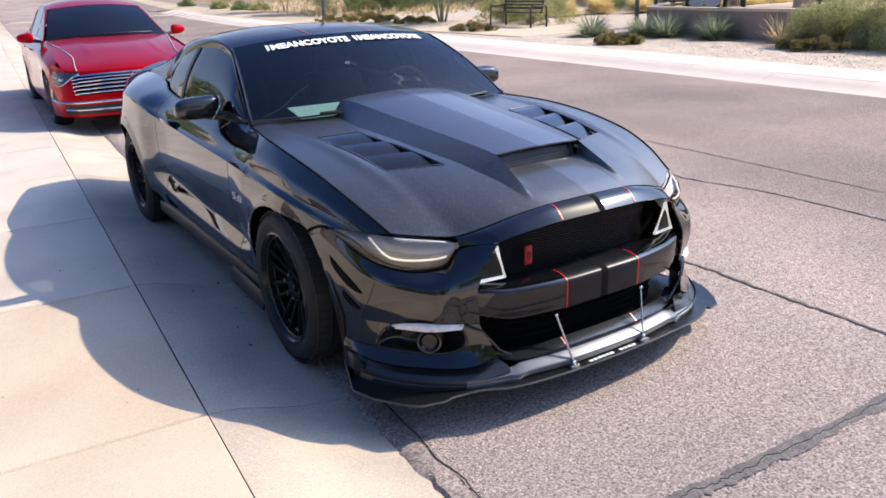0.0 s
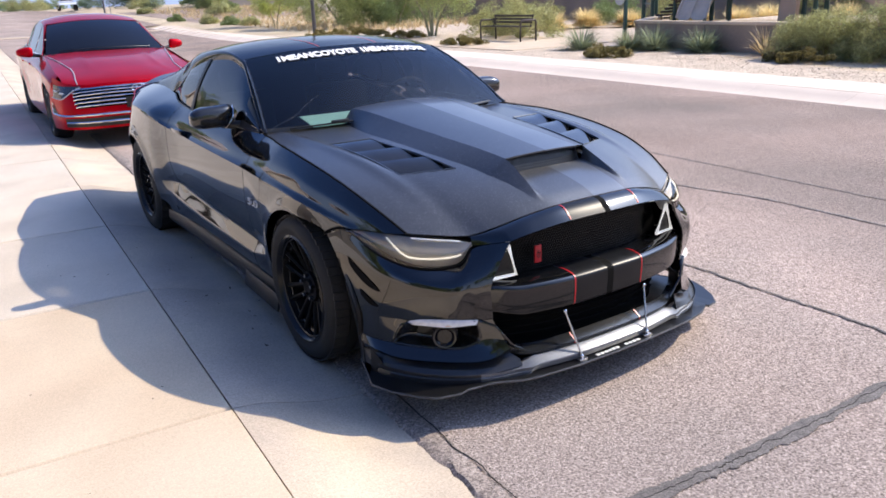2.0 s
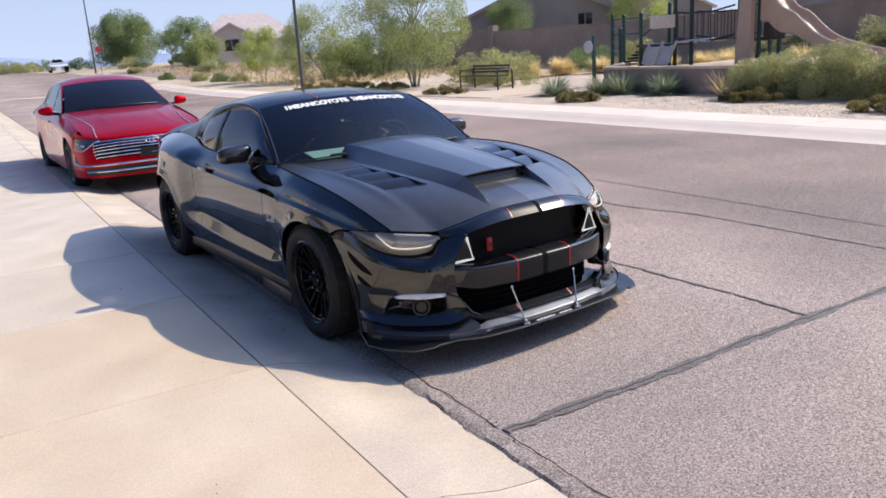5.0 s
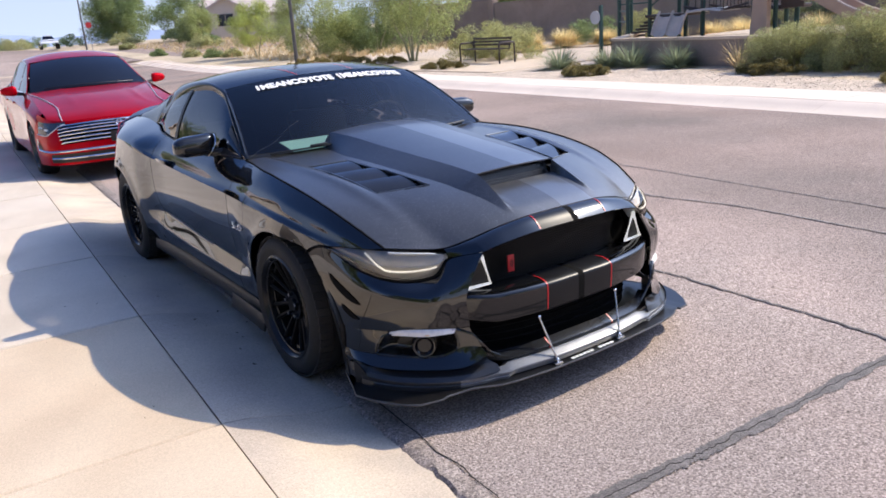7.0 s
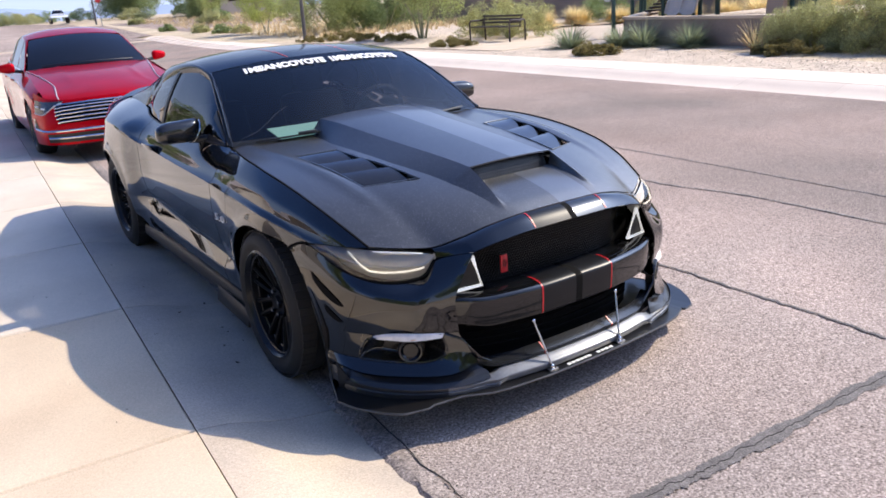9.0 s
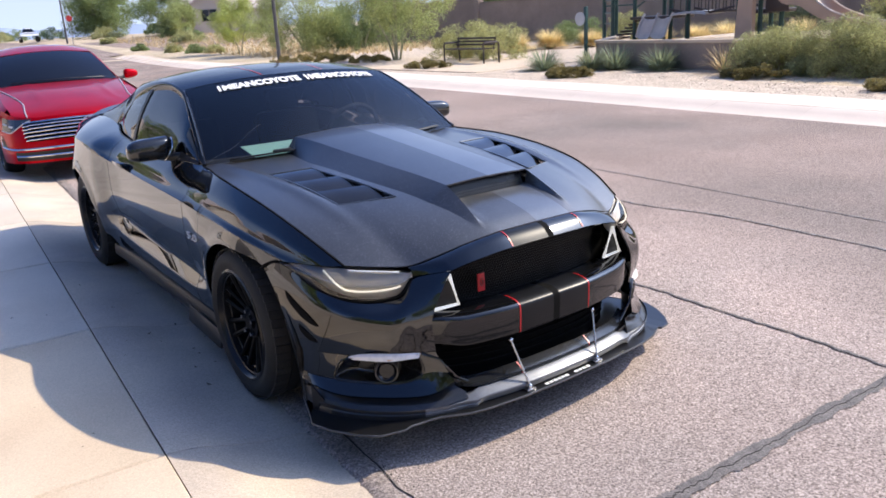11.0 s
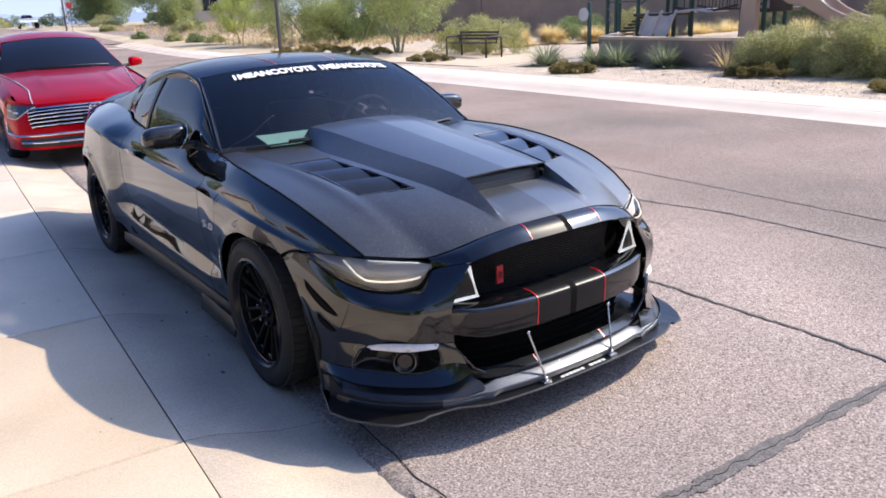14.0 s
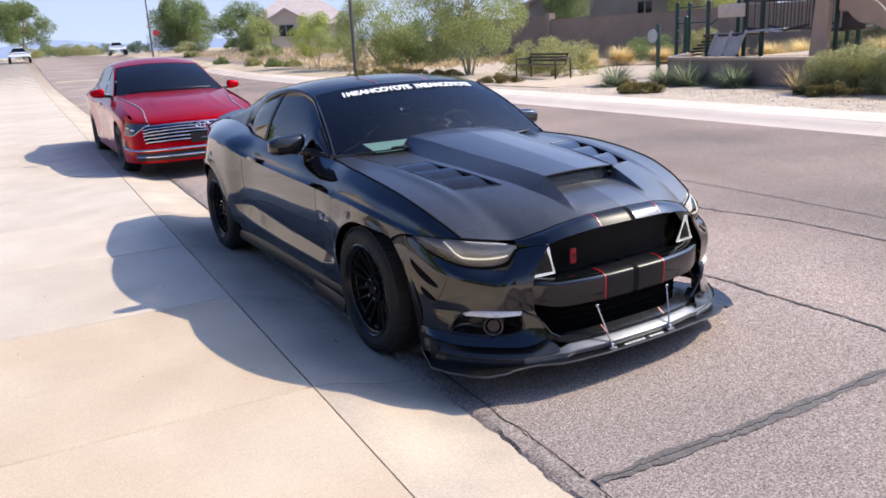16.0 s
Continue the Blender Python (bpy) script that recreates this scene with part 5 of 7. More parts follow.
def deck_fn(u, v):
    s = u * 2 - 1
    y = lerp(3.08, 3.74 - 0.06 * s * s, v)
    a, ze = EDGE(y)
    a0, z0 = RAIL(3.08)
    w = lerp(a0, a, smooth01(v * 1.6))
    return (w * s, y, lerp(1.068 - 0.055 * v, lerp(1.055, ze, smooth01(v * 2)), abs(s) ** 3))


part("deck_lid", thicken(surf(deck_fn, 28, 16, MID), 0.006), M_PAINT, coupe)
bm = surf(lambda u, v: ((u * 2 - 1) * 0.62, lerp(3.40, 3.76, v) - 0.16 * abs(u * 2 - 1) ** 3, lerp(1.028, 1.048, v ** 1.4) - 0.075 * abs(u * 2 - 1) ** 4), 32, 8, MID)
part("spoiler", thicken(bm, 0.026), M_CARBON, coupe, "raised grey-black tail spoiler")


def tail_fn(u, v):
    s = u * 2 - 1
    a = abs(s)
    z = lerp(0.965, 0.25, v)
    w = lerp(0.60, 0.70, math.sin(math.pi * min(1, v * 1.2)))
    return (w * s, lerp(3.80, 3.72, a ** 4) - 0.05 * v * (v > 0.7), z)


tail = part("rear_bumper", thicken(surf(tail_fn, 28, 20, MID), 0.006), M_PAINT, coupe)

for side in (-1, 1):
    ys = np.linspace(0.66, 3.10, 60)

    def pillar(u, v, side=side):
        y = lerp(0.622, 3.10, u)
        a0, z0 = RAIL(y)
        if y < 0.70:
            e = EDGE(y)
            a1, z1 = e[0], e[1]
        elif y < 2.43:
            z1 = float(WINDOW_TOP(y)[0])
            a1 = glass_side(y, z1)
        else:
            e = EDGE(y)
            k = smooth01((y - 2.43) / 0.12)
            z1 = lerp(float(WINDOW_TOP(2.43)[0]), e[1], k)
            a1 = lerp(glass_side(2.43, 1.03), e[0], k)
        b = 0.012 * math.sin(math.pi * v)
        return (side * (lerp(a0, a1, v) + b), y, lerp(z0, z1, v) + b)
    part("pillar", thicken(surf(pillar, 70, 10, MID), 0.006), M_ROOF, coupe)

    def side_glass(y0, y1):
        def fn(u, v):
            y = lerp(y0, y1, u)
            zb, zt = float(EDGE(y)[1]) + 0.004, float(WINDOW_TOP(y)[0])
            z = lerp(zb, max(zb + 0.001, zt), v)
            return (side * (glass_side(y, z) + 0.017 * math.sin(math.pi * v)), y, z)
        return fn
    part("side_window", surf(side_glass(0.71, 1.745), 30, 10, MID), M_GLASS, coupe)
    part("quarter_window", surf(side_glass(1.775, 2.425), 16, 10, MID), M_GLASS, coupe)
    bm = surf(lambda u, v: (side * (glass_side(lerp(0.70, 0.93, u), 1.0) + 0.012 - 0.53 * (lerp(0.957, max(0.96, float(WINDOW_TOP(lerp(0.70, 0.93, u))[0])), v) - 1.0)), lerp(0.70, 0.93, u), lerp(0.957, max(0.96, float(WINDOW_TOP(lerp(0.70, 0.93, u))[0])), v)), 8, 8, MID)
    part("sail_panel", thicken(bm, 0.006), M_PLASTIC, coupe)
    bm = surf(lambda u, v: (side * (glass_side(lerp(1.738, 1.784, u), lerp(0.965, 1.262, v)) + 0.006 + 0.017 * math.sin(math.pi * v)), lerp(1.738, 1.784, u), lerp(0.965, 1.262, v)), 2, 8, MID)
    part("window_post", thicken(bm, 0.008), M_PLASTIC, coupe)
    bm = bmesh.new()
    tube(bm, [(side * (glass_side(y, float(EDGE(y)[1])) + 0.012), y, float(EDGE(y)[1]) + 0.004) for y in np.linspace(0.70, 2.42, 24)], 0.0045, 6)
    part("belt_trim", bm, M_PLASTIC, coupe)
    bm = bmesh.new()
    tube(bm, [screen(0.5 + side * 0.5, v) for v in np.linspace(0, 1, 14)], 0.006, 6)
    part("windshield_trim", bm, M_PIANO, coupe)
    # door mirror: carbon shell on a short arm, bright line imitating a reflection
    bm = bmesh.new()
    bmesh.ops.create_uvsphere(bm, u_segments=28, v_segments=18, radius=1)
    for v in bm.verts:
        x, y, z = v.co
        k = lambda t, e: math.copysign(abs(t) ** e, t)
        v.co = (k(x, 0.42) * 0.122, k(y, 0.8) * (0.062 if y < 0 else 0.03) - 0.012 * x * side, k(z, 0.55) * (0.064 - 0.014 * x * side) * (1.0 if z > 0 else 0.82))
    bmesh.ops.translate(bm, verts=bm.verts, vec=(side * 0.905, 1.03, 1.005))
    mirror = part("door_mirror", bm, M_PIANO, coupe, "glossy black door mirror")
    bm = bmesh.new()
    tube(bm, [(side * 0.755, 0.93, 0.965), (side * 0.80, 0.985, 0.962), (side * 0.86, 1.02, 0.968)], 0.024, 10, 0.02)
    part("mirror_arm", bm, M_PLASTIC, mirror)
    # chrome tube stands in for the window's reflection along the inner edge
    bm = bmesh.new()
    tube(bm, [(side * (0.801 + 0.05 * t * t), 0.98 - 0.025 * math.sin(math.pi * t), 1.065 - 0.115 * t) for t in np.linspace(0, 1, 8)], 0.004, 6)
    part("light_line", bm, M_CHROME, mirror)
    # door handle, fender badge, side skirt
    bm = bmesh.new()
    box(bm, side * 0.905 - 0.014, 1.64, 0.838, side * 0.905 + 0.014, 1.83, 0.866, 0.008)
    part("door_handle", bm, M_PAINT, coupe)
    skirt_rows = [[(0.868, y, 0.25) for y in (0.39, 1.0, 1.7, 2.33)], [(0.878, y, 0.215) for y in (0.39, 1.0, 1.7, 2.33)], [(0.880, y, 0.165) for y in (0.39, 1.0, 1.7, 2.33)], [(0.85, y, 0.15) for y in (0.39, 1.0, 1.7, 2.33)]]
    skirt = part("side_skirt", thicken(rows_surf(skirt_rows, 24, 10, MID, side), 0.01), M_PLASTIC, coupe)
    bm = bmesh.new()
    box(bm, -0.006, 0, 0, 0.006, 0.50, 0.085, 0.003, pose(side * 0.915, 0.33, 0.115, 0, side * -12, side * 2))
    part("skirt_fin", bm, M_PLASTIC, skirt)

# "5.0" on each front fender, in small bright letters
def lettering(text, size, depth, material, parent, m, name="lettering", label=""):
    cu = bpy.data.curves.new(name, "FONT")
    cu.body, cu.size, cu.extrude, cu.align_x = text, size, depth, "CENTER"
    tmp = new(name, cu)
    dg = bpy.context.evaluated_depsgraph_get()
    me = bpy.data.meshes.new_from_object(tmp.evaluated_get(dg))
    bpy.data.objects.remove(tmp)
    me.materials.clear()
    me.materials.append(material)
    ob = new(name, me)
    me.transform(m)
    ob.parent = parent
    ob.matrix_parent_inverse = parent.matrix_basis.inverted()
    if label:
        ob["label"] = label
    return ob


lettering("5.0", 0.074, 0.004, M_BADGE, coupe, Matrix.Translation((-side_width(0.46, 0.66) - 0.004, 0.46, 0.640)) @ Matrix.Rotation(radians(-90), 4, "Z") @ Matrix.Rotation(radians(90), 4, "X") @ Matrix.Diagonal((1.5, 0.66, 1, 1)), "fender_badge", "chrome 5.0 fender badge")
lettering("5.0", 0.074, 0.004, M_BADGE, coupe, Matrix.Translation((side_width(0.46, 0.66) + 0.004, 0.46, 0.640)) @ Matrix.Rotation(radians(90), 4, "Z") @ Matrix.Rotation(radians(90), 4, "X") @ Matrix.Diagonal((1.5, 0.66, 1, 1)), "fender_badge", "chrome 5.0 fender badge")

# banner letters wrapped onto the windshield
for side in (-1, 1):
    cu = bpy.data.curves.new("banner", "FONT")
    cu.body, cu.size, cu.align_x, cu.offset = "1MEANCOYOTE", 0.07, "CENTER", 0.0040
    tmp = new("banner", cu)
    me = bpy.data.meshes.new_from_object(tmp.evaluated_get(bpy.context.evaluated_depsgraph_get()))
    bpy.data.objects.remove(tmp)
    half = max(abs(v.co.x) for v in me.vertices)
    for v in me.vertices:
        s = (side * 0.259 + v.co.x / half * 0.246) / 0.66
        p = np.array(screen(0.5 + 0.5 * s, 0.850 + v.co.y * 1.55))
        v.co = (p[0], p[1] - 0.004, p[2] + 0.005)
    me.materials.clear()
    me.materials.append(M_DECAL)
    ob = new("banner_word", me)
    ob.parent = windshield
    ob.matrix_parent_inverse = (coupe.matrix_basis @ windshield.matrix_parent_inverse @ windshield.matrix_basis).inverted()
    ob["label"] = "white block capitals reading 1MEANCOYOTE"

# wiper, dash, seats, steering wheel, teal card
for x0, x1 in ((-0.66, -0.16), (0.10, 0.62)):
    bm = bmesh.new()
    tube(bm, [np.array(screen(0.5 + x / 1.53, 0.012 + 0.02 * (x - x0) / 0.5)) + np.array((0, -0.006, 0.008)) for x in np.linspace(x0, x1, 8)], 0.005, 6)
    w = part("wiper", bm, M_PLASTIC, coupe)
    bm = bmesh.new()
    p = np.array(screen(0.5 + (x0 + x1) / 2 / 1.53, 0.03))
    box(bm, p[0] - 0.05, p[1] - 0.02, p[2] + 0.002, p[0] + 0.05, p[1], p[2] + 0.02, 0.005)
    part("wiper_joint", bm, M_PLASTIC, w)
bm = surf(lambda u, v: ((u * 2 - 1) * 0.70, lerp(0.50, 1.02, v) + 0.10 * (u * 2 - 1) ** 2, lerp(0.925, 0.90, v) + 0.01 * math.sin(math.pi * v)), 20, 8)
dash = part("dashboard", thicken(bm, 0.03), M_TRIM, coupe)
bm = bmesh.new()
box(bm, -0.16, -0.17, 0, 0.15, 0.03, 0.004, 0, pose(-0.37, 0.70, 0.992, 9, 0, -3))
part("card", bm, M_SHEET, dash, "pale teal card lying on the dashboard", smooth=False)
bm = bmesh.new()
tube(bm, [np.array(screen(u, v)) + np.array((0, -0.003, 0.003)) for u, v in ((0.012, 0.02), (0.04, 0.07), (0.085, 0.12), (0.115, 0.17), (0.15, 0.25), (0.185, 0.31), (0.21, 0.34))], 0.0004, 4)
part("glass_crack", bm, M_SCRATCH, windshield, "thin pale crack in the windshield")
bm = bmesh.new()
ring = [(0.36 + 0.18 * math.cos(a), 1.12 - 0.06 * math.sin(a), 0.93 + 0.17 * math.sin(a)) for a in np.linspace(0, 2 * math.pi, 33)]
tube(bm, ring, 0.015, 8, cap=False)
tube(bm, [(0.19, 1.12, 0.93), (0.53, 1.12, 0.93)], 0.018, 6)
part("steering_wheel", bm, M_TRIM, coupe)
for x in (-0.37, 0.37):
    bm = bmesh.new()
    box(bm, x - 0.24, 1.35, 0.30, x + 0.24, 1.85, 0.48, 0.05)
    box(bm, x - 0.23, -0.07, 0, x + 0.23, 0.07, 0.62, 0.05, pose(0, 1.92, 0.42, -18, 0, 0))
    box(bm, x - 0.12, -0.05, 0.60, x + 0.12, 0.05, 0.78, 0.04, pose(0, 1.92, 0.42, -18, 0, 0))
    part("seat", bm, M_TRIM, coupe)


# dark shell behind and beside the seats
bm = bmesh.new()
q = [bm.verts.new(p) for p in ((-0.70, 2.30, 0.35), (0.70, 2.30, 0.35), (0.52, 2.34, 1.26), (-0.52, 2.34, 1.26), (-0.70, 0.62, 0.35), (0.70, 0.62, 0.35))]
bm.faces.new((q[0], q[1], q[2], q[3]))
bm.faces.new((q[4], q[5], q[1], q[0]))
part("cabin_lining", bm, M_TRIM, coupe, smooth=False)


# wheels: tyre, rim barrel, ten slim spokes, hub, nuts, disc
def wheel(parent, x, y, r, width, side, rim_r, spokes, rim_mat, tread=True, fan=0.07, dish=0.0):
    tyre_p = [(-width / 2 + 0.012, rim_r - 0.004), (-width / 2 - 0.002, rim_r + 0.03), (-width / 2 - 0.004, (rim_r + r) / 2), (-width / 2 + 0.012, r - 0.018), (-width / 2 + 0.035, r - 0.004)]
    grooves = []
    for gx in (-0.055, 0.0, 0.055):
        grooves += [(gx - 0.006, r), (gx - 0.005, r - 0.007), (gx + 0.005, r - 0.007), (gx + 0.006, r)]
    prof = tyre_p + (grooves if tread else [(0, r)]) + [(-a, b) for a, b in tyre_p[::-1]]
    bm = lathe(bmesh.new(), prof, 64, "x", (x - side * 0, y, r))
    bmesh.ops.recalc_face_normals(bm, faces=bm.faces)
    w = part("wheel", finish(bm), M_RUBBER, parent, "black multi-spoke wheel with a wide tyre")
    if tread:
        bm = bmesh.new()
        for k in range(58):
            a = 2 * math.pi * k / 58
            for sgn in (-1, 1):
                box(bm, -0.0155, -0.033, -0.004, 0.0155, 0.033, 0.0045, 0, Matrix.Translation((x, y, r)) @ Matrix.Rotation(a, 4, "X") @ Matrix.Translation((sgn * (width / 2 - 0.05), 0, r - 0.003)) @ Matrix.Rotation(radians(90 + sgn * 7), 4, "Z"))
        tagged(part("tread_block", bm, M_TREAD, w, smooth=False), kind="stuff")
    out = side * (width / 2 - 0.006)
    bm = lathe(bmesh.new(), [(out, rim_r + 0.006), (out + side * 0.006, rim_r - 0.004), (out - side * 0.004, rim_r - 0.014), (out - side * 0.016, rim_r - 0.017), (out - side * 0.019, rim_r - 0.023), (out - side * 0.045, rim_r - 0.026), (out - side * 0.049, rim_r - 0.033), (out - side * 0.17, rim_r - 0.040)], 56, "x", (x, y, r))
    part("rim", bm, M_RIMLIP if tread else rim_mat, w)
    for k in range(spokes):
        bm = bmesh.new()
        a = 2 * math.pi * (k + 0.5) / spokes
        for da in (-fan, fan):
            m = Matrix.Translation((x, y, r)) @ Matrix.Rotation(a, 4, "X")
            ca, sa = math.sin(da), math.cos(da)
            pts = [(out - side * (0.055 + dish), 0.012 * (1 if da > 0 else -1), 0.05), (out - side * (0.038 + dish), (0.018 + 0.3 * dish) * (1 if da > 0 else -1), rim_r * 0.5), (out - side * (0.020 + dish * 0.8), ca * rim_r * 0.95, sa * rim_r * 0.945)]
            tube(bm, [m @ Vector(p) for p in pts], 0.0095, 6, 0.0115)
        part("spoke", bm, rim_mat, w)
    bm = lathe(bmesh.new(), [(out - side * 0.045, 0.0005), (out - side * 0.042, 0.028), (out - side * 0.055, 0.034), (out - side * 0.05, 0.07), (out - side * 0.085, 0.08)], 28, "x", (x, y, r))
    part("hub", bm, rim_mat, w)
    for k in range(5):
        a = 2 * math.pi * k / 5
        bm = bmesh.new()
        p = Vector((x + out - side * 0.05, y + 0.055 * math.sin(a), r + 0.055 * math.cos(a)))
        tube(bm, [p, p + Vector((side * 0.02, 0, 0))], 0.0085, 6)
        part("lug_nut", bm, M_STEEL, w)
    bm = lathe(bmesh.new(), [(out - side * 0.12, 0.09), (out - side * 0.118, rim_r - 0.055), (out - side * 0.145, rim_r - 0.055), (out - side * 0.145, 0.09)], 40, "x", (x, y, r))
    part("brake_disc", bm, M_DISC, w)
    return w


for side in (-1, 1):
    wheel(coupe, side * 0.797, 0.0, TYRE_R, 0.275, side, 0.246, 8, M_RIM, fan=0.15, dish=0.02)
    wheel(coupe, side * 0.77, WHEELBASE, 0.345, 0.31, side, 0.232, 8, M_RIM, fan=0.15, dish=0.03)


# ---- red sedan parked behind, built at the origin and copied to its place ----
def sedan(name, label, paint, at, turn, detailed=True):
    car = thing(name, (0, 0, 0), label, "car")
    mid, wb, rad = (0, 1.3, 0.5), 2.84, 0.33
    edge = pchip([(-0.72, 0.76, 0.715), (-0.3, 0.80, 0.822), (0.2, 0.79, 0.905), (0.75, 0.785, 0.965), (1.6, 0.80, 0.985), (2.6, 0.79, 1.015), (3.3, 0.74, 1.04), (3.9, 0.70, 1.0)])
    lines = [edge,
             pchip([(-0.72, 0.83, 0.63), (-0.3, 0.90, 0.735), (0.2, 0.915, 0.80), (1.0, 0.91, 0.83), (2.0, 0.915, 0.86), (2.84, 0.925, 0.89), (3.5, 0.90, 0.89), (3.9, 0.80, 0.87)]),
             pchip([(-0.72, 0.83, 0.52), (0.0, 0.925, 0.57), (1.0, 0.895, 0.55), (2.0, 0.895, 0.55), (2.84, 0.93, 0.58), (3.9, 0.82, 0.55)]),
             pchip([(-0.72, 0.83, 0.36), (0.0, 0.915, 0.38), (1.0, 0.905, 0.36), (2.0, 0.905, 0.36), (2.84, 0.92, 0.38), (3.9, 0.80, 0.40)]),
             pchip([(-0.72, 0.80, 0.22), (0.0, 0.89, 0.20), (2.84, 0.89, 0.20), (3.9, 0.76, 0.28)])]

    def width(y, z):
        return float(pchip([(f(y)[1], f(y)[0]) for f in lines[::-1]])(z)[0])

    def low(y):
        for yc in (0.0, wb):
            if abs(y - yc) < 0.37:
                return 0.33 + math.sqrt(0.37 ** 2 - (y - yc) ** 2)
        return 0.22
    for pname, y0, y1 in (("front_fender", -0.44, 0.56), ("front_door", 0.565, 1.62), ("rear_door", 1.625, 2.42), ("quarter_panel", 2.425, 3.9)):
        ys = sorted(set(list(np.linspace(y0, y1, 18)) + [yc + 0.37 * math.cos(k * math.pi / 16) for yc in (0, wb) for k in range(17) if y0 < yc + 0.37 * math.cos(k * math.pi / 16) < y1]))
        for side in (-1, 1):
            def fn(u, v):
                y = ys[round(u * (len(ys) - 1))]
                t = float(edge(y)[1])
                z = lerp(t, min(low(y), t - 1e-3), v)
                return (side * width(y, z), y, z)
            part(pname, thicken(surf(fn, len(ys) - 1, 18, mid), 0.006), paint, car)
    bm = bmesh.new()
    box(bm, -0.72, -0.75, 0.18, 0.72, 3.8, 0.5)
    box(bm, -0.86, 0.4, 0.18, 0.86, 2.42, 0.55)
    part("underbody", bm, M_PLASTIC, car, smooth=False)
    F = [[(0, -0.925, 0.715), (0.3, -0.905, 0.712), (0.55, -0.835, 0.702), (0.69, -0.745, 0.708), (0.79, -0.60, 0.735), (0.852, -0.42, 0.785)],
         [(0, -0.965, 0.60), (0.35, -0.945, 0.60), (0.61, -0.87, 0.585), (0.76, -0.75, 0.575), (0.85, -0.58, 0.59), (0.902, -0.40, 0.63)],
         [(0, -0.985, 0.45), (0.35, -0.965, 0.45), (0.64, -0.895, 0.44), (0.81, -0.755, 0.43), (0.885, -0.56, 0.44), (0.920, -0.38, 0.46)],
         [(0, -0.975, 0.30), (0.35, -0.955, 0.30), (0.65, -0.885, 0.30), (0.82, -0.74, 0.30), (0.89, -0.54, 0.31), (0.918, -0.37, 0.32)],
         [(0, -0.93, 0.19), (0.35, -0.91, 0.19), (0.64, -0.845, 0.19), (0.81, -0.71, 0.19), (0.875, -0.54, 0.19), (0.905, -0.38, 0.19)]]
    for side in (-1, 1):
        bump = part("front_bumper", thicken(rows_surf(F, 30, 24, mid, side), 0.006), paint, car)
        G = [catmull(r) for r in F]

        def on(u, v, out=0.0, side=side):
            p = catmull([g(u) for g in G])(v)
            n = np.array((p[0] * 0.6, p[1] + 0.25, 0.12))
            n = n / np.linalg.norm(n)
            p = p + n * out
            return (side * p[0], p[1], p[2])
        lamp = part("headlight", surf(lambda u, v: on(lerp(0.46, 0.93 - 0.05 * v, u), lerp(lerp(0.02, 0.10, u), lerp(0.06, 0.31, smooth01(u * 1.7)), v), 0.006), 18, 6, mid), M_LAMPGLASS, car, "dark headlight with a chrome outline")
        bm = bmesh.new()
        tube(bm, [on(lerp(0.46, 0.88, k), lerp(0.06, 0.31, smooth01(k * 1.7)) + 0.01, 0.010) for k in np.linspace(0, 1, 12)], 0.006, 6)
        part("lamp_outline", bm, M_BADGE, lamp)
        bm = bmesh.new()
        tube(bm, [on(0.68, 0.20, 0.012), on(0.71, 0.205, 0.012), on(0.74, 0.20, 0.012)], 0.012, 6)
        part("lamp_eye", bm, M_WHITE, lamp)
        bm = bmesh.new()
        tube(bm, [on(0.80, 0.185, 0.012), on(0.83, 0.19, 0.012), on(0.86, 0.19, 0.012)], 0.010, 6)
        part("lamp_eye", bm, M_WHITE, lamp)
        part("grille_half", surf(lambda u, v: on(lerp(0.0, lerp(0.56, 0.44, v), u), lerp(0.075, 0.50, v), 0.004), 14, 8, mid), M_MESH, car, "dark grille with chrome bars")
        for k in range(6):
            v = 0.10 + 0.072 * k
            bm = bmesh.new()
            tube(bm, [on(u, v + 0.015 * (u > 0.45), 0.010) for u in np.linspace(0.0, lerp(0.55, 0.44, k / 6), 12)], 0.0085, 6)
            part("grille_bar", bm, M_CHROME, car)
        part("lower_intake", surf(lambda u, v: on(lerp(0.0, 0.60, u), lerp(0.70, 0.93, v), 0.004), 12, 4, mid), M_PLASTIC, car)
        for v in (0.64, 0.80):
            bm = bmesh.new()
            tube(bm, [on(u, v - 0.06 * (u > 0.62) * (u - 0.62), 0.010) for u in np.linspace(0.0, 0.84 if v < 0.7 else 0.58, 14)], 0.013, 6)
            part("chrome_strip", bm, M_CHROME, car)
        vent = part("corner_vent", surf(lambda u, v: on(lerp(0.74, 0.86, u), lerp(lerp(0.60, 0.44, u), 0.62, v), 0.005), 6, 5, mid), M_PLASTIC, car)
        bm = bmesh.new()
        tube(bm, [on(u, v, 0.010) for u, v in ((0.885, 0.42), (0.882, 0.50), (0.872, 0.58), (0.84, 0.64))], 0.008, 6)
        part("vent_blade", bm, M_CHROME, vent)
        # mirrors
        bm = bmesh.new()
        bmesh.ops.create_uvsphere(bm, u_segments=16, v_segments=12, radius=1)
        for v in bm.verts:
            x, y, z = (math.copysign(abs(c) ** 0.65, c) for c in v.co)
            v.co = (side * 0.975 + x * 0.100, 1.02 + y * 0.06 + side * x * 0.02, 1.02 + z * (0.062 - 0.016 * x * side))
        mir = part("door_mirror", bm, paint, car)
        bm = bmesh.new()
        tube(bm, [(side * 0.80, 0.97, 0.968), (side * 0.93, 1.01, 0.985)], 0.022, 8)
        part("mirror_arm", bm, M_PLASTIC, mir)
    # hood with two creases
    hf = catmull(F[0])

    def hood_s(u, v):
        s = u * 2 - 1
        p = hf(abs(s) * 0.78)
        e = edge(lerp(-0.60, 0.86, v))
        b = np.array((e[0] * abs(s), lerp(-0.3, 0.62, v) if v > 0 else 0, 0))
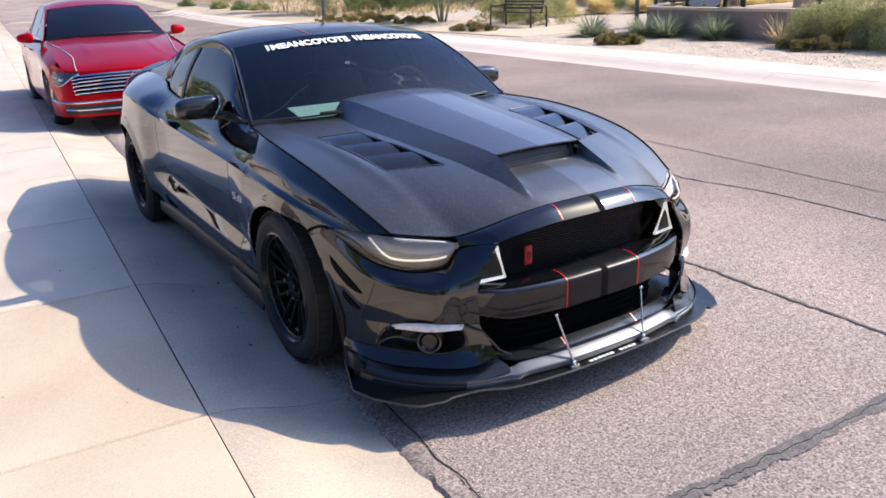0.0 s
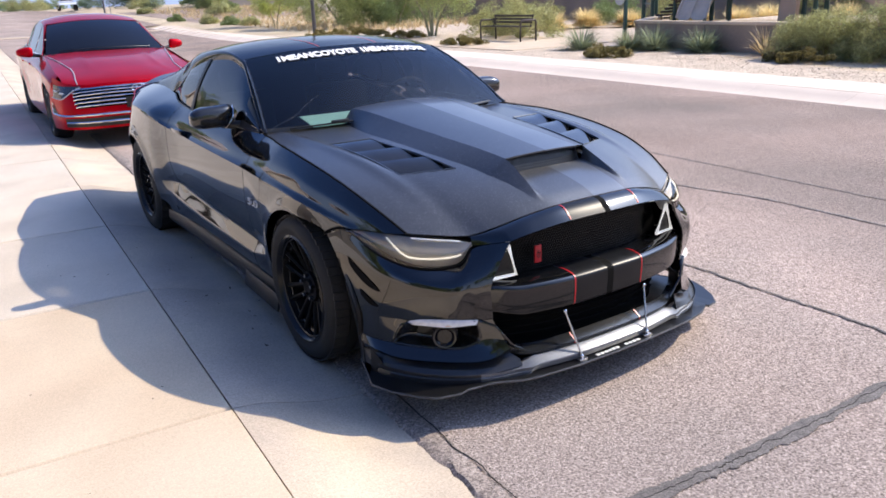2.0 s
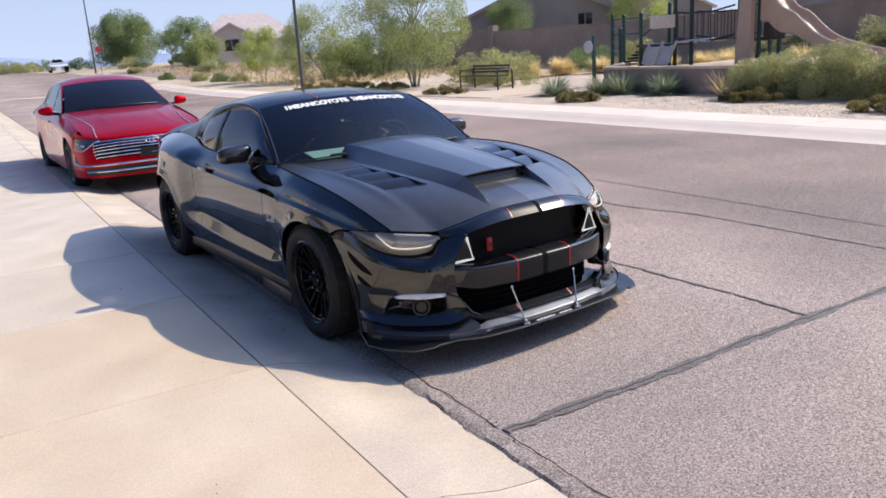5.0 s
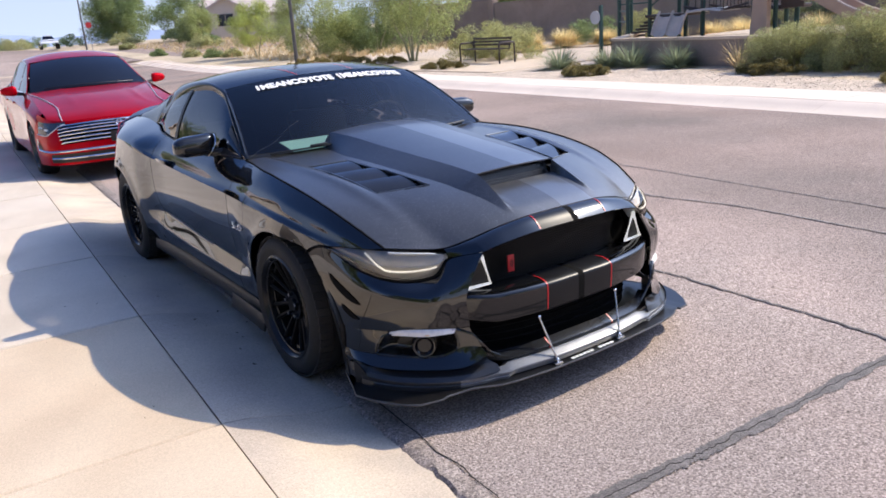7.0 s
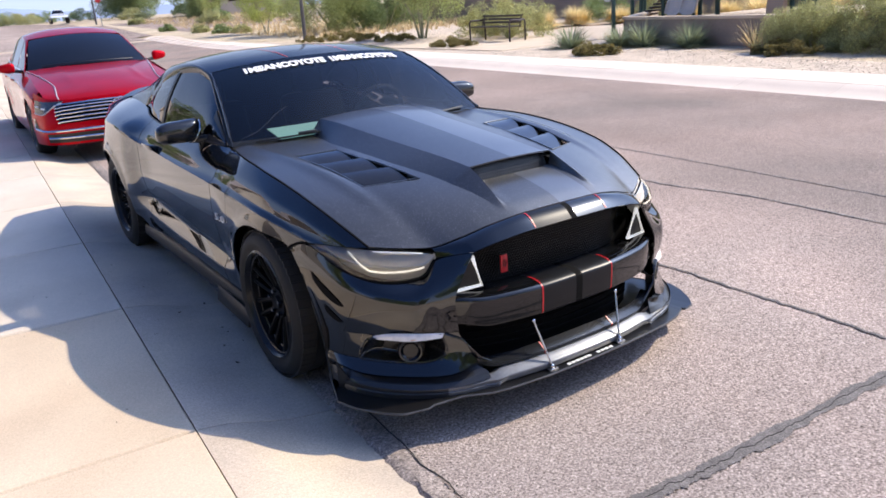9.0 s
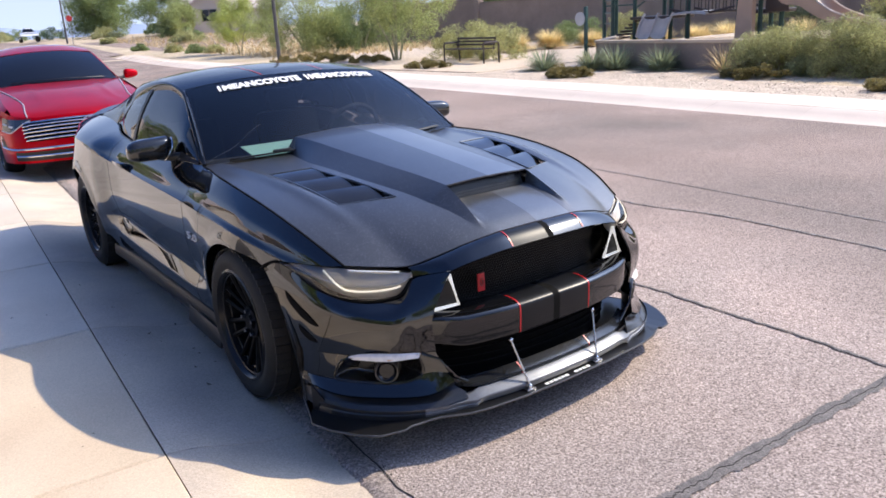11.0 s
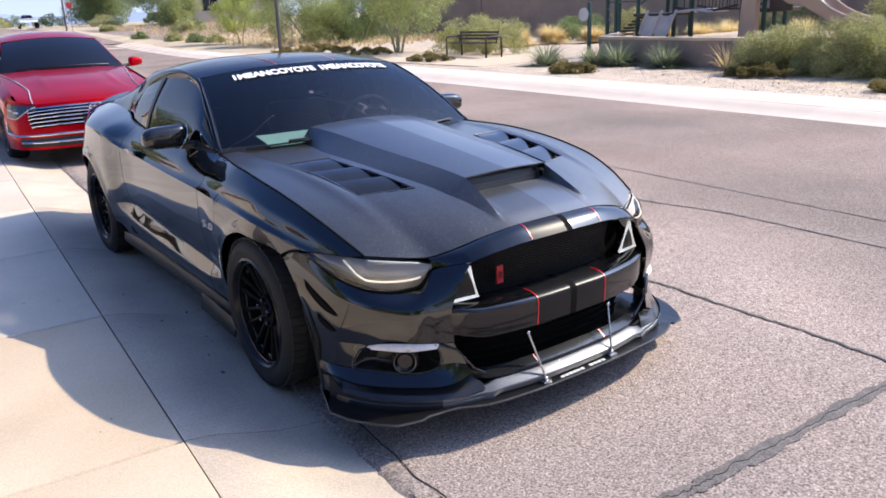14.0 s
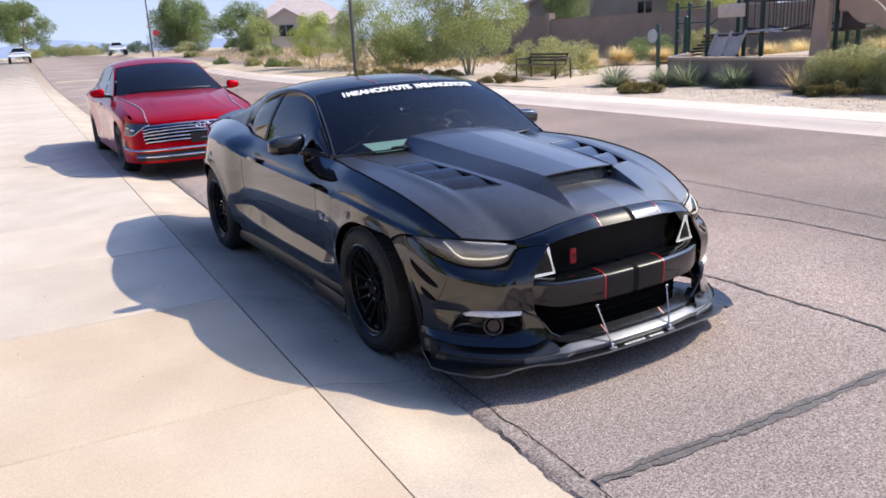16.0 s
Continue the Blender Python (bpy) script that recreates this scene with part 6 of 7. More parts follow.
        x = lerp(p[0] if v == 0 else p[0], e[0] * abs(s), smooth01(v * 3))
        y = lerp(p[1], 0.74 + 0.12 * s * s, v)
        z = lerp(p[2], lerp(1.005, float(edge(0.86)[1]), abs(s) ** 2.6), v ** 0.72) + 0.02 * math.sin(math.pi * v) * (1 - abs(s) ** 2.6)
        z += 0.010 * math.exp(-((abs(s) - 0.5) / 0.05) ** 2) * smooth01(v * 2) * (1 - 0.4 * v)
        return (math.copysign(x, s), y, z)
    part("hood", thicken(surf(hood_s, 48, 24, mid), 0.006), paint, car)
    # chrome line from each lamp back along the hood
    for side in (-1, 1):
        bm = bmesh.new()
        tube(bm, [np.array(hood_s(0.5 + side * 0.5 * lerp(0.66, 0.985, k), k)) + np.array((0, 0, 0.006)) for k in np.linspace(0.0, 0.97, 16)], 0.006, 6)
        part("chrome_line", bm, M_BADGE, car)
    rail = pchip([(0.86, 0.785, 0.970), (1.24, 0.685, 1.16), (1.60, 0.60, 1.350), (2.1, 0.59, 1.40), (2.6, 0.585, 1.375), (3.15, 0.60, 1.20), (3.6, 0.66, 1.04)])

    def ws(u, v):
        s = u * 2 - 1
        b = np.array((0.745 * s, 0.68 + 0.18 * s * s, 1.005 - 0.03 * s * s))
        t = np.array((0.585 * s, 1.50 + 0.09 * s * s, 1.385 - 0.045 * s * s))
        n = 0.03 * 4 * v * (1 - v)
        return lerp(b, t, v) + np.array((0, -0.4 * n, 0.9 * n))
    part("windshield", surf(ws, 24, 14, (0, 1.8, 0.6)), M_DARKGLASS, car)
    bm = bmesh.new()
    tube(bm, [np.array(ws(0.5 + x / 1.55, 0.04)) + np.array((0, -0.012, 0.012)) for x in np.linspace(-0.6, 0.6, 8)], 0.006, 6)
    part("wiper", bm, M_PLASTIC, car)
    part("interior", box(bmesh.new(), -0.68, 0.75, 0.55, 0.68, 3.1, 0.98), M_TRIM, car, smooth=False)
    for x in (-0.38, 0.38):
        bm = bmesh.new()
        box(bm, x - 0.22, 1.55, 0.95, x + 0.22, 1.68, 1.12, 0.04)
        box(bm, x - 0.11, 1.60, 1.12, x + 0.11, 1.68, 1.26, 0.03)
        part("seat", bm, M_TRIM, car)

    def roof_s(u, v):
        s = u * 2 - 1
        y = lerp(1.505 + 0.09 * s * s, 2.75, v)
        a, z = rail(y)
        return (a * s, y, lerp(lerp(1.390, 1.40, v) + 0.075 * math.sin(math.pi * v), z, abs(s) ** 2.5))
    part("roof", thicken(surf(roof_s, 24, 14, mid), 0.006), paint, car)

    def rear_s(u, v):
        s = u * 2 - 1
        y = lerp(2.75, 3.45, v)
        a, z = rail(y)
        return (a * s, y, lerp(lerp(1.40, 1.10, v), z, abs(s) ** 2.5))
    part("rear_window", surf(rear_s, 16, 8, mid), M_DARKGLASS, car)

    def boot(u, v):
        s = u * 2 - 1
        y = lerp(3.45, 3.95, min(1, v * 1.4))
        a, z = edge(min(y, 3.9))
        return (a * s * lerp(0.95, 1, v), y, lerp(1.09 - 0.04 * v, z, abs(s) ** 3) if v < 0.7 else lerp(1.06, 0.3, (v - 0.7) / 0.3))
    part("boot_lid", thicken(surf(boot, 16, 14, mid), 0.006), paint, car)
    wtop = pchip([(0.94, 0.99), (1.24, 1.15), (1.68, 1.335), (2.1, 1.36), (2.6, 1.325), (3.15, 1.13)])
    for side in (-1, 1):
        def gl(y, z):
            a, ze = edge(y)
            return a - 0.01 - (z - ze) * 0.46

        def pil(u, v):
            y = lerp(0.86, 3.55, u)
            a0, z0 = rail(y)
            yy = min(max(y, 0.94), 3.15)
            if 0.94 <= y <= 3.15:
                z1 = float(wtop(y)[0])
                a1 = gl(y, z1)
            else:
                a1, z1 = edge(y)
            return (side * (lerp(a0, a1, v) + 0.008 * math.sin(math.pi * v)), y, lerp(z0, z1, v))
        part("pillar", thicken(surf(pil, 44, 6, mid), 0.006), paint, car)

        def win(y0, y1):
            return lambda u, v: (side * gl(lerp(y0, y1, u), lerp(float(edge(lerp(y0, y1, u))[1]), float(wtop(lerp(y0, y1, u))[0]), v)), lerp(y0, y1, u), lerp(float(edge(lerp(y0, y1, u))[1]) + 0.003, float(wtop(lerp(y0, y1, u))[0]), v))
        part("side_window", surf(win(0.95, 1.66), 16, 6, mid), M_DARKGLASS, car)
        part("side_window", surf(win(1.72, 2.48), 14, 6, mid), M_DARKGLASS, car)
        part("quarter_window", surf(win(2.53, 3.14), 10, 6, mid), M_DARKGLASS, car)
        bm = bmesh.new()
        tube(bm, [(side * (float(edge(y)[0]) + 0.004), y, float(edge(y)[1]) + 0.004) for y in np.linspace(0.94, 3.2, 16)], 0.008, 6)
        part("belt_trim", bm, M_CHROME, car)
        for y in (1.42, 2.30):
            bm = bmesh.new()
            box(bm, side * 0.915 - 0.012, y - 0.09, 0.845, side * 0.915 + 0.012, y + 0.09, 0.868, 0.006)
            part("door_handle", bm, paint, car)
        for y in (0.0, wb):
            wheel(car, side * 0.80, y, rad, 0.22, side, 0.225, 10, M_HOUSING, tread=False)
    # oval maker's mark as a plain ring, and a dark plate panel
    bm = bmesh.new()
    tube(bm, [(0.085 * math.cos(a), -0.967, 0.635 + 0.042 * math.sin(a)) for a in np.linspace(0, 2 * math.pi, 21)], 0.008, 6, cap=False)
    tube(bm, [(-0.035, -0.972, 0.605), (-0.02, -0.962, 0.665)], 0.008, 6)
    tube(bm, [(0.02, -0.972, 0.605), (0.035, -0.962, 0.665)], 0.008, 6)
    part("maker_mark", bm, M_CHROME, car, "plain chrome oval mark")
    bm = bmesh.new()
    box(bm, -0.17, -1.0, 0.42, 0.17, -0.985, 0.54, 0.004)
    part("plate_panel", bm, M_PLASTIC, car, smooth=False)
    car.matrix_basis = pose(*at, 0, 0, turn)
    return car


sedan("sedan", "glossy red four-door sedan with a chrome-barred grille, parked at the kerb", M_REDPAINT, (0.08, 7.6, 0.04), -2.0)


def far_car(at, turn, label):
    """A small white hatchback far down the street."""
    car = thing("parked_car", at, label, "car", turn=turn)
    m = car.matrix_basis.copy()
    prof = pchip([(-2.1, 0.62, 0.80), (-1.6, 0.80, 0.86), (-0.7, 0.95, 0.88), (0.1, 1.42, 0.80), (1.1, 1.46, 0.80), (1.8, 1.2, 0.82), (2.1, 0.95, 0.84)])

    def fn(u, v):
        y = lerp(-2.1, 2.1, u)
        top, w = prof(y)
        a = v * 2 - 1
        if abs(a) > 0.6:
            return m @ Vector((math.copysign(lerp(0.9, w, smooth01((1 - abs(a)) / 0.4)), a), y, lerp(0.25, min(top, 0.9), (1 - abs(a)) / 0.4)))
        k = abs(a) / 0.6
        return m @ Vector((math.copysign(w * k * (0.8 if top > 1.1 else 1), a), y, top - max(0, top - 0.9) * k ** 4))
    bm = surf(fn, 36, 36)
    inv = m.inverted()
    for f in bm.faces:
        p = inv @ f.calc_center_median()
        f.material_index = 1 if p.z > 0.98 and ((p.y < 0.0 and p.z < 1.34 and abs(p.x) < 0.62) or (p.y > 1.2 and p.z < 1.36) or (abs(p.x) > 0.58 and p.z < 1.36)) else 0
    part("body", bm, [M_WHITEPAINT, M_DARKGLASS], car)
    for x in (-0.8, 0.8):
        for y in (-1.3, 1.3):
            bm = lathe(bmesh.new(), [(-0.1, 0.2), (-0.1, 0.31), (0.1, 0.31), (0.1, 0.2)], 20, "x")
            bmesh.ops.transform(bm, matrix=m @ Matrix.Translation((x, y, 0.31)), verts=bm.verts)
            part("wheel", bm, M_RUBBER, car)
    return car


far_car((13.3, 89.7, RISE(89.7) + 0.02), -6, "white hatchback far down the street")
far_car((2.8, 76.2, RISE(76.2) + 0.02), -4, "white car parked far along the pavement")


far_car((-7.5, 22.0, 0.1), -86, "white hatchback parked in a driveway")


# ---- planting ----
def from_arrays(name, verts, faces, material):
    me = bpy.data.meshes.new(name)
    me.from_pydata([tuple(v) for v in verts], [], [tuple(f) for f in faces])
    me.materials.append(material)
    me.update()
    return me


def leaf_cloud(rs, clumps, per, size, slim=0.45, flat=1.0):
    """Small four-cornered leaves gathered in uneven clumps of (centre, radius)."""
    C = []
    for c, r in clumps:
        d = rs.normal(size=(per, 3))
        d /= np.linalg.norm(d, axis=1)[:, None]
        rad = r * rs.uniform(0.25, 1.0, size=(per, 1)) ** 0.6
        C.append(np.array(c) + d * rad * np.array((1, 1, flat)))
    C = np.concatenate(C)
    n = len(C)
    a = rs.normal(size=(n, 3))
    a /= np.linalg.norm(a, axis=1)[:, None]
    b = np.cross(a, rs.normal(size=(n, 3)))
    b /= np.linalg.norm(b, axis=1)[:, None]
    s = size * rs.uniform(0.6, 1.4, size=(n, 1))
    V = np.stack((C - a * s, C + b * s * slim, C + a * s, C - b * s * slim), axis=1).reshape(-1, 3)
    F = np.arange(n * 4).reshape(-1, 4)
    return V, F


def tree(name, label, base, stems, clumps, leaf, per, size, seed, trunk_r=0.06):
    """Tapered stems with limbs to each clump, and a crown of many small leaves."""
    rs = np.random.RandomState(seed)
    base = (base[0], base[1], 0.1 + RISE(base[1]))
    t = thing(name, base, label, "tree")
    B = Vector(base)
    bm = bmesh.new()
    tops = []
    for dx, dy, h in stems:
        pts = [B + Vector((dx * 0.12, dy * 0.12, -0.05)), B + Vector((dx * 0.35, dy * 0.3, h * 0.35)), B + Vector((dx * 0.7, dy * 0.75, h * 0.7)), B + Vector((dx, dy, h))]
        tube(bm, pts, trunk_r, 7, trunk_r * 0.5)
        tops.append(pts[-1])
    for c, r in clumps:
        p = B + Vector(c)
        q = min(tops, key=lambda w: (w - p).length)
        midp = (p + q) / 2 + Vector((rs.uniform(-0.1, 0.1), rs.uniform(-0.1, 0.1), -0.08))
        tube(bm, [q, midp, p], trunk_r * 0.42, 5, 0.008)
    part("trunk", bm, M_BARK, t)
    V, F = leaf_cloud(rs, [(np.array(c) + np.array(base), r) for c, r in clumps], per * 6, size * 0.68, 0.2)
    me = from_arrays("crown", V, F, leaf)
    o = new("crown", me)
    o.parent = t
    o.matrix_parent_inverse = t.matrix_basis.inverted()
    return t


def crown(seed, n, rx, ry, z0, z1, r0, r1, droop=0.0):
    """Clump centres spread through an uneven crown."""
    r = random.Random(seed)
    out = []
    for i in range(n):
        a, k = r.uniform(0, 2 * math.pi), r.random() ** 0.5
        zz = r.random()
        w = math.sin(math.pi * (0.18 + 0.72 * zz)) ** 0.7
        out.append(((rx * k * w * math.cos(a), ry * k * w * math.sin(a), lerp(z0, z1, zz) - droop * k * k), r.uniform(r0, r1)))
    return out


tree("palo_verde_tree", "feathery green palo verde tree with several pale trunks", (14.6, 22.3, 0.1), [(-0.5, 0.7, 1.9), (0.2, 0.2, 2.2), (0.5, -0.8, 2.0), (-0.1, -0.3, 2.4), (0.3, 0.9, 2.1)],
     crown(11, 46, 2.0, 2.7, 1.6, 5.2, 0.45, 0.85, 0.5), M_LEAF, 190, 0.075, 11, 0.05)
tree("mesquite_tree", "broad olive-green desert tree", (17.2, 34.8, 0.2), [(-0.6, 0.5, 1.3), (0.5, -0.5, 1.5), (0.1, 0.1, 1.6)],
     crown(12, 44, 2.6, 2.9, 0.7, 3.8, 0.5, 0.9, 0.5), M_LEAF, 190, 0.085, 12, 0.07)
tree("mesquite_tree", "broad olive-green desert tree", (19.6, 33.2, 0.2), [(-0.6, 0.5, 1.3), (0.5, -0.5, 1.5), (0.1, 0.1, 1.6)],
     crown(13, 34, 2.0, 2.2, 0.5, 2.6, 0.45, 0.8, 0.4), M_LEAFD, 170, 0.085, 13, 0.06)
tree("young_tree", "small bright green young tree", (15.5, 39.5, 0.2), [(-0.3, 0.3, 1.2), (0.3, -0.2, 1.3)],
     crown(14, 24, 1.5, 1.5, 1.0, 2.9, 0.35, 0.6, 0.3), M_LEAFY, 150, 0.075, 14, 0.04)
tree("desert_tree", "rounded green desert tree", (24.0, 78.0, 0.75), [(-0.5, 0.4, 1.8), (0.6, -0.3, 2.0)],
     crown(15, 34, 3.0, 3.0, 0.6, 4.4, 0.6, 1.1, 0.3), M_LEAFD, 110, 0.16, 15, 0.10)
tree("desert_tree", "rounded green desert tree", (22.6, 70.5, 0.7), [(-0.5, 0.4, 1.2), (0.6, -0.3, 1.4)],
     crown(16, 26, 2.0, 2.0, 0.4, 2.9, 0.5, 0.9, 0.3), M_LEAF, 110, 0.14, 16, 0.08)
tree("shade_tree", "tall dark green shade tree", (21.5, 92.0, 0.9), [(-0.8, 0.4, 2.8), (0.9, -0.3, 3.0)],
     crown(17, 60, 3.9, 3.6, 1.2, 5.5, 0.8, 1.4, 0.5), M_LEAFD, 120, 0.19, 17, 0.16)
tree("shade_tree", "tall dark green shade tree", (4.2, 90.0, 0.9), [(0.3, 0.4, 2.6), (-0.4, -0.3, 2.4)],
     crown(18, 40, 3.4, 3.2, 2.2, 5.6, 0.7, 1.1, 0.6), M_LEAFD, 120, 0.17, 18, 0.14)
tree("shade_tree", "tall dark green shade tree", (-1.0, 96.0, 0.9), [(0.3, 0.4, 2.6), (-0.4, -0.3, 2.4)],
     crown(19, 34, 3.0, 3.0, 2.0, 5.0, 0.7, 1.1, 0.6), M_LEAFD, 120, 0.17, 19, 0.14)
tree("garden_tree", "dense green garden tree behind the block wall", (31.4, 36.2, 0.3), [(0.2, 0.2, 1.6), (-0.3, 0.1, 1.7)],
     crown(20, 26, 1.5, 1.6, 1.7, 3.7, 0.5, 0.8, 0.2), M_LEAFD, 150, 0.10, 20, 0.09)
tree("garden_tree", "tall light green garden tree behind the block wall", (38.0, 31.2, 0.3), [(0.2, 0.2, 1.6), (-0.3, 0.1, 1.7)],
     crown(21, 34, 1.9, 1.9, 1.4, 5.4, 0.55, 0.9, 0.2), M_LEAFY, 150, 0.11, 21, 0.10)


def shrub(name, label, base, rx, ry, h, leaf, n, per, size, seed, r0=0.16, r1=0.3, category="shrub", flat=0.8):
    rs = np.random.RandomState(seed)
    r = random.Random(seed)
    cl = []
    for i in range(n):
        a, k, zz = r.uniform(0, 2 * math.pi), r.random() ** 0.5, r.random()
        top = h * math.sqrt(max(0.06, 1 - k * k * 0.85)) * r.uniform(0.8, 1.1)
        cl.append(((base[0] + rx * k * math.cos(a), base[1] + ry * k * math.sin(a), base[2] + top * zz ** 0.6), r.uniform(r0, r1)))
    V, F = leaf_cloud(rs, cl, per * 2, size * 0.95, 0.2, flat)
    V[:, 2] = np.maximum(V[:, 2], base[2] - 0.02)
    t = thing(name, base, label, category)
    o = new("foliage", from_arrays("foliage", V, F, leaf))
    o.parent = t
    o.matrix_parent_inverse = t.matrix_basis.inverted()
    bm = bmesh.new()
    for i in range(9):
        a = i * 0.7
        tube(bm, [Vector(base) + Vector((0.05 * math.cos(a), 0.05 * math.sin(a), -0.03)), Vector(base) + Vector((rx * 0.55 * math.cos(a), ry * 0.55 * math.sin(a), h * 0.6))], 0.014, 5, 0.006)
    tagged(part("woody_base", bm, M_BARK, t), kind="stuff")
    return t


def blades(rs, base, n, length, spread, width, bend, stiff=0.5):
    """Narrow pointed blades from one foot."""
    V, F = [], []
    for i in range(n):
        a = rs.uniform(0, 2 * math.pi)
        lean = rs.uniform(0.05, 1.0) ** stiff * spread
        L = length * rs.uniform(0.85, 1.08)
        d = np.array((math.cos(a), math.sin(a), 0))
        s = np.array((-math.sin(a), math.cos(a), 0)) * width * rs.uniform(0.7, 1.2)
        foot = np.array(base) + d * rs.uniform(0, 0.08) + np.array((0, 0, -0.02))
        mid = foot + d * L * 0.55 * math.sin(lean) + np.array((0, 0, L * 0.55 * math.cos(lean)))
        tip = foot + d * L * math.sin(min(1.5, lean * (1 + bend))) + np.array((0, 0, max(0.03, L * math.cos(min(1.5, lean * (1 + bend))))))
        k = len(V)
        V += [foot - s, foot + s, mid + s * 0.8, mid - s * 0.8, tip]
        F += [(k, k + 1, k + 2, k + 3), (k + 3, k + 2, k + 4)]
    return V, F


def tuft(name, label, base, n, length, spread, width, bend, material, seed, category, group=""):
    V, F = blades(np.random.RandomState(seed), (0, 0, 0), n, length, spread, width, bend)
    o = new(name, from_arrays(name, V, F, material))
    o.matrix_basis = pose(*base)
    return tagged(o, label, category, group)


for i, (x, y, s) in enumerate(((12.3, 11.9, 1.05), (12.85, 10.75, 0.9), (13.0, 10.1, 1.05), (13.05, 8.75, 1.0))):
    tuft("desert_spoon", "spiky grey-green desert spoon plant in the gravel", (x, y, 0.1), 520, 0.72 * s, 1.5, 0.011, 0.12, M_AGAVE, 30 + i, "plant", "spiky plants along the low wall")
tuft("desert_spoon", "dried straw-coloured spiky plant in the gravel", (13.0, 7.05, 0.1), 80, 0.75, 1.1, 0.012, 0.3, M_DRYBLADE, 36, "plant")
for i, (x, y, h) in enumerate(((18.8, 20.2, 0.95), (20.6, 20.2, 1.0), (21.6, 18.9, 0.9), (22.4, 16.3, 1.0), (22.6, 14.6, 0.95), (22.0, 13.0, 1.1), (22.0, 10.3, 1.1), (21.2, 8.2, 1.0), (20.8, 5.9, 1.1), (20.4, 4.8, 1.0), (17.2, 22.2, 0.6))):
    tuft("ornamental_grass", "round clump of dry golden ornamental grass", (x, y, 0.14), 2000, h * 0.92, 1.5, 0.010, 0.25, M_GOLD, 50 + i, "grass clump", "golden grass clumps round the playground")
for i, (x, y, rx, ry) in enumerate(((11.0, 9.75, 0.45, 0.6), (12.0, 5.7, 0.45, 0.75), (10.75, 2.35, 0.4, 0.6), (11.9, 16.5, 0.5, 0.9), (12.6, 27.2, 0.8, 0.9), (13.4, 22.4, 0.7, 0.9), (13.4, 25.0, 0.7, 0.9), (14.6, 28.8, 0.7, 1.0))):
    shrub("ground_cover", "low olive-brown ground cover shrub", (x, y, 0.1), rx, ry, 0.26, M_LOW, 34, 110, 0.035, 70 + i, 0.08, 0.16, "ground cover", 0.6)
for i, (x, y, rx, ry, h) in enumerate(((12.9, 5.7, 0.75, 0.95, 1.05), (13.1, 4.4, 0.8, 1.0, 1.15), (13.0, 3.1, 0.8, 1.0, 1.1), (13.6, 1.8, 0.8, 1.0, 1.1), (13.4, 0.4, 0.8, 1.0, 1.0))):
    shrub("sage_shrub", "loose grey-green desert shrub beside the pavement", (x, y, 0.1), rx, ry, h * 0.86, M_SHRUB, 70, 300, 0.027, 90 + i, 0.18, 0.34)
for i, (x, y, rx, ry, h, lf) in enumerate(((15.0, 17.6, 1.0, 1.6, 1.25, M_SHRUB), (15.8, 19.6, 1.0, 1.4, 1.2, M_SHRUB), (20.3, 23.0, 1.0, 1.5, 1.0, M_SHRUB), (23.2, 21.2, 1.0, 1.3, 1.1, M_LEAFD), (23.6, 18.5, 1.0, 1.2, 1.2, M_SHRUB), (23.2, 11.8, 0.9, 1.2, 1.3, M_SHRUB), (20.6, 7.4, 0.7, 1.0, 1.5, M_SHRUB), (20.8, 6.4, 0.8, 0.9, 1.9, M_AGAVE))):
    shrub("background_shrub", "yellow-green desert shrub near the block wall", (x, y, 0.1), rx, ry, h, lf, 44, 130, 0.05, 110 + i, 0.2, 0.36)
for i, (x, y, s) in enumerate(((9.6, 112, 1.9), (11.2, 114, 1.6), (13.4, 112, 1.4), (15.6, 113, 1.5), (14.2, 47, 0.5), (14.6, 44.2, 0.55), (15.2, 42.5, 0.5), (13.6, 52, 0.5), (19.0, 58, 1.2), (21, 63, 1.0), (15.2, 66, 0.6), (25, 84, 1.4), (18.5, 80, 1.3), (16.5, 96, 1.5), (12, 104, 1.6), (8, 108, 1.5), (5.5, 99, 1.3))):
    shrub("desert_bush", "dry dark desert bush on sandy ground", (x, y, 0.1 + RISE(y)), s, s * 1.1, s * 0.9, M_LEAFD if i % 2 else M_SHRUB, 26, 70, 0.10 if s > 0.8 else 0.06, 130 + i, 0.2 * s + 0.05, 0.35 * s + 0.05)

# dry grass stubble on the sandy verge, uncountable
rs = np.random.RandomState(5)
V, F = [], []
for i in range(2000):
    y = rs.uniform(28, 74)
    x = 11.5 + 0.061 * y + rs.uniform(0.5, 12)
    v, f = blades(rs, (x, y, 0.1 + RISE(y)), 6, rs.uniform(0.18, 0.5), 0.6, 0.016, 0.4)
    F += [tuple(k + len(V) for k in q) for q in f]
    V += v
tagged(new("dry_grass", from_arrays("dry_grass", V, F, M_DRYBLADE)), "thin dry straw-coloured grass on the verge", "grass", kind="stuff")
# loose stones in the gravel strip
V, F = [], []
for i in range(4200):
    u, v = 10.3 + rs.uniform(0, 3.0) ** 1.0, rs.uniform(-2, 26)
    s = rs.uniform(0.008, 0.022)
    c = on_street(u, v, 0.1)
    k = len(V)
    for dx, dy, dz in ((1, 0, 0), (-0.5, 0.9, 0), (-0.5, -0.9, 0), (0.1, 0.1, 0.8)):
        V.append((c.x + dx * s * rs.uniform(0.6, 1.2), c.y + dy * s * rs.uniform(0.6, 1.2), c.z + dz * s - 0.003))
    F += [(k, k + 1, k + 3), (k + 1, k + 2, k + 3), (k + 2, k, k + 3)]
tagged(new("gravel_stones", from_arrays("gravel_stones", V, F, mat("gravel_stone", (0.55, 0.46, 0.37), 0.9, per=0.35, island=True))), "loose tan gravel stones beside the pavement", "gravel", kind="stuff")
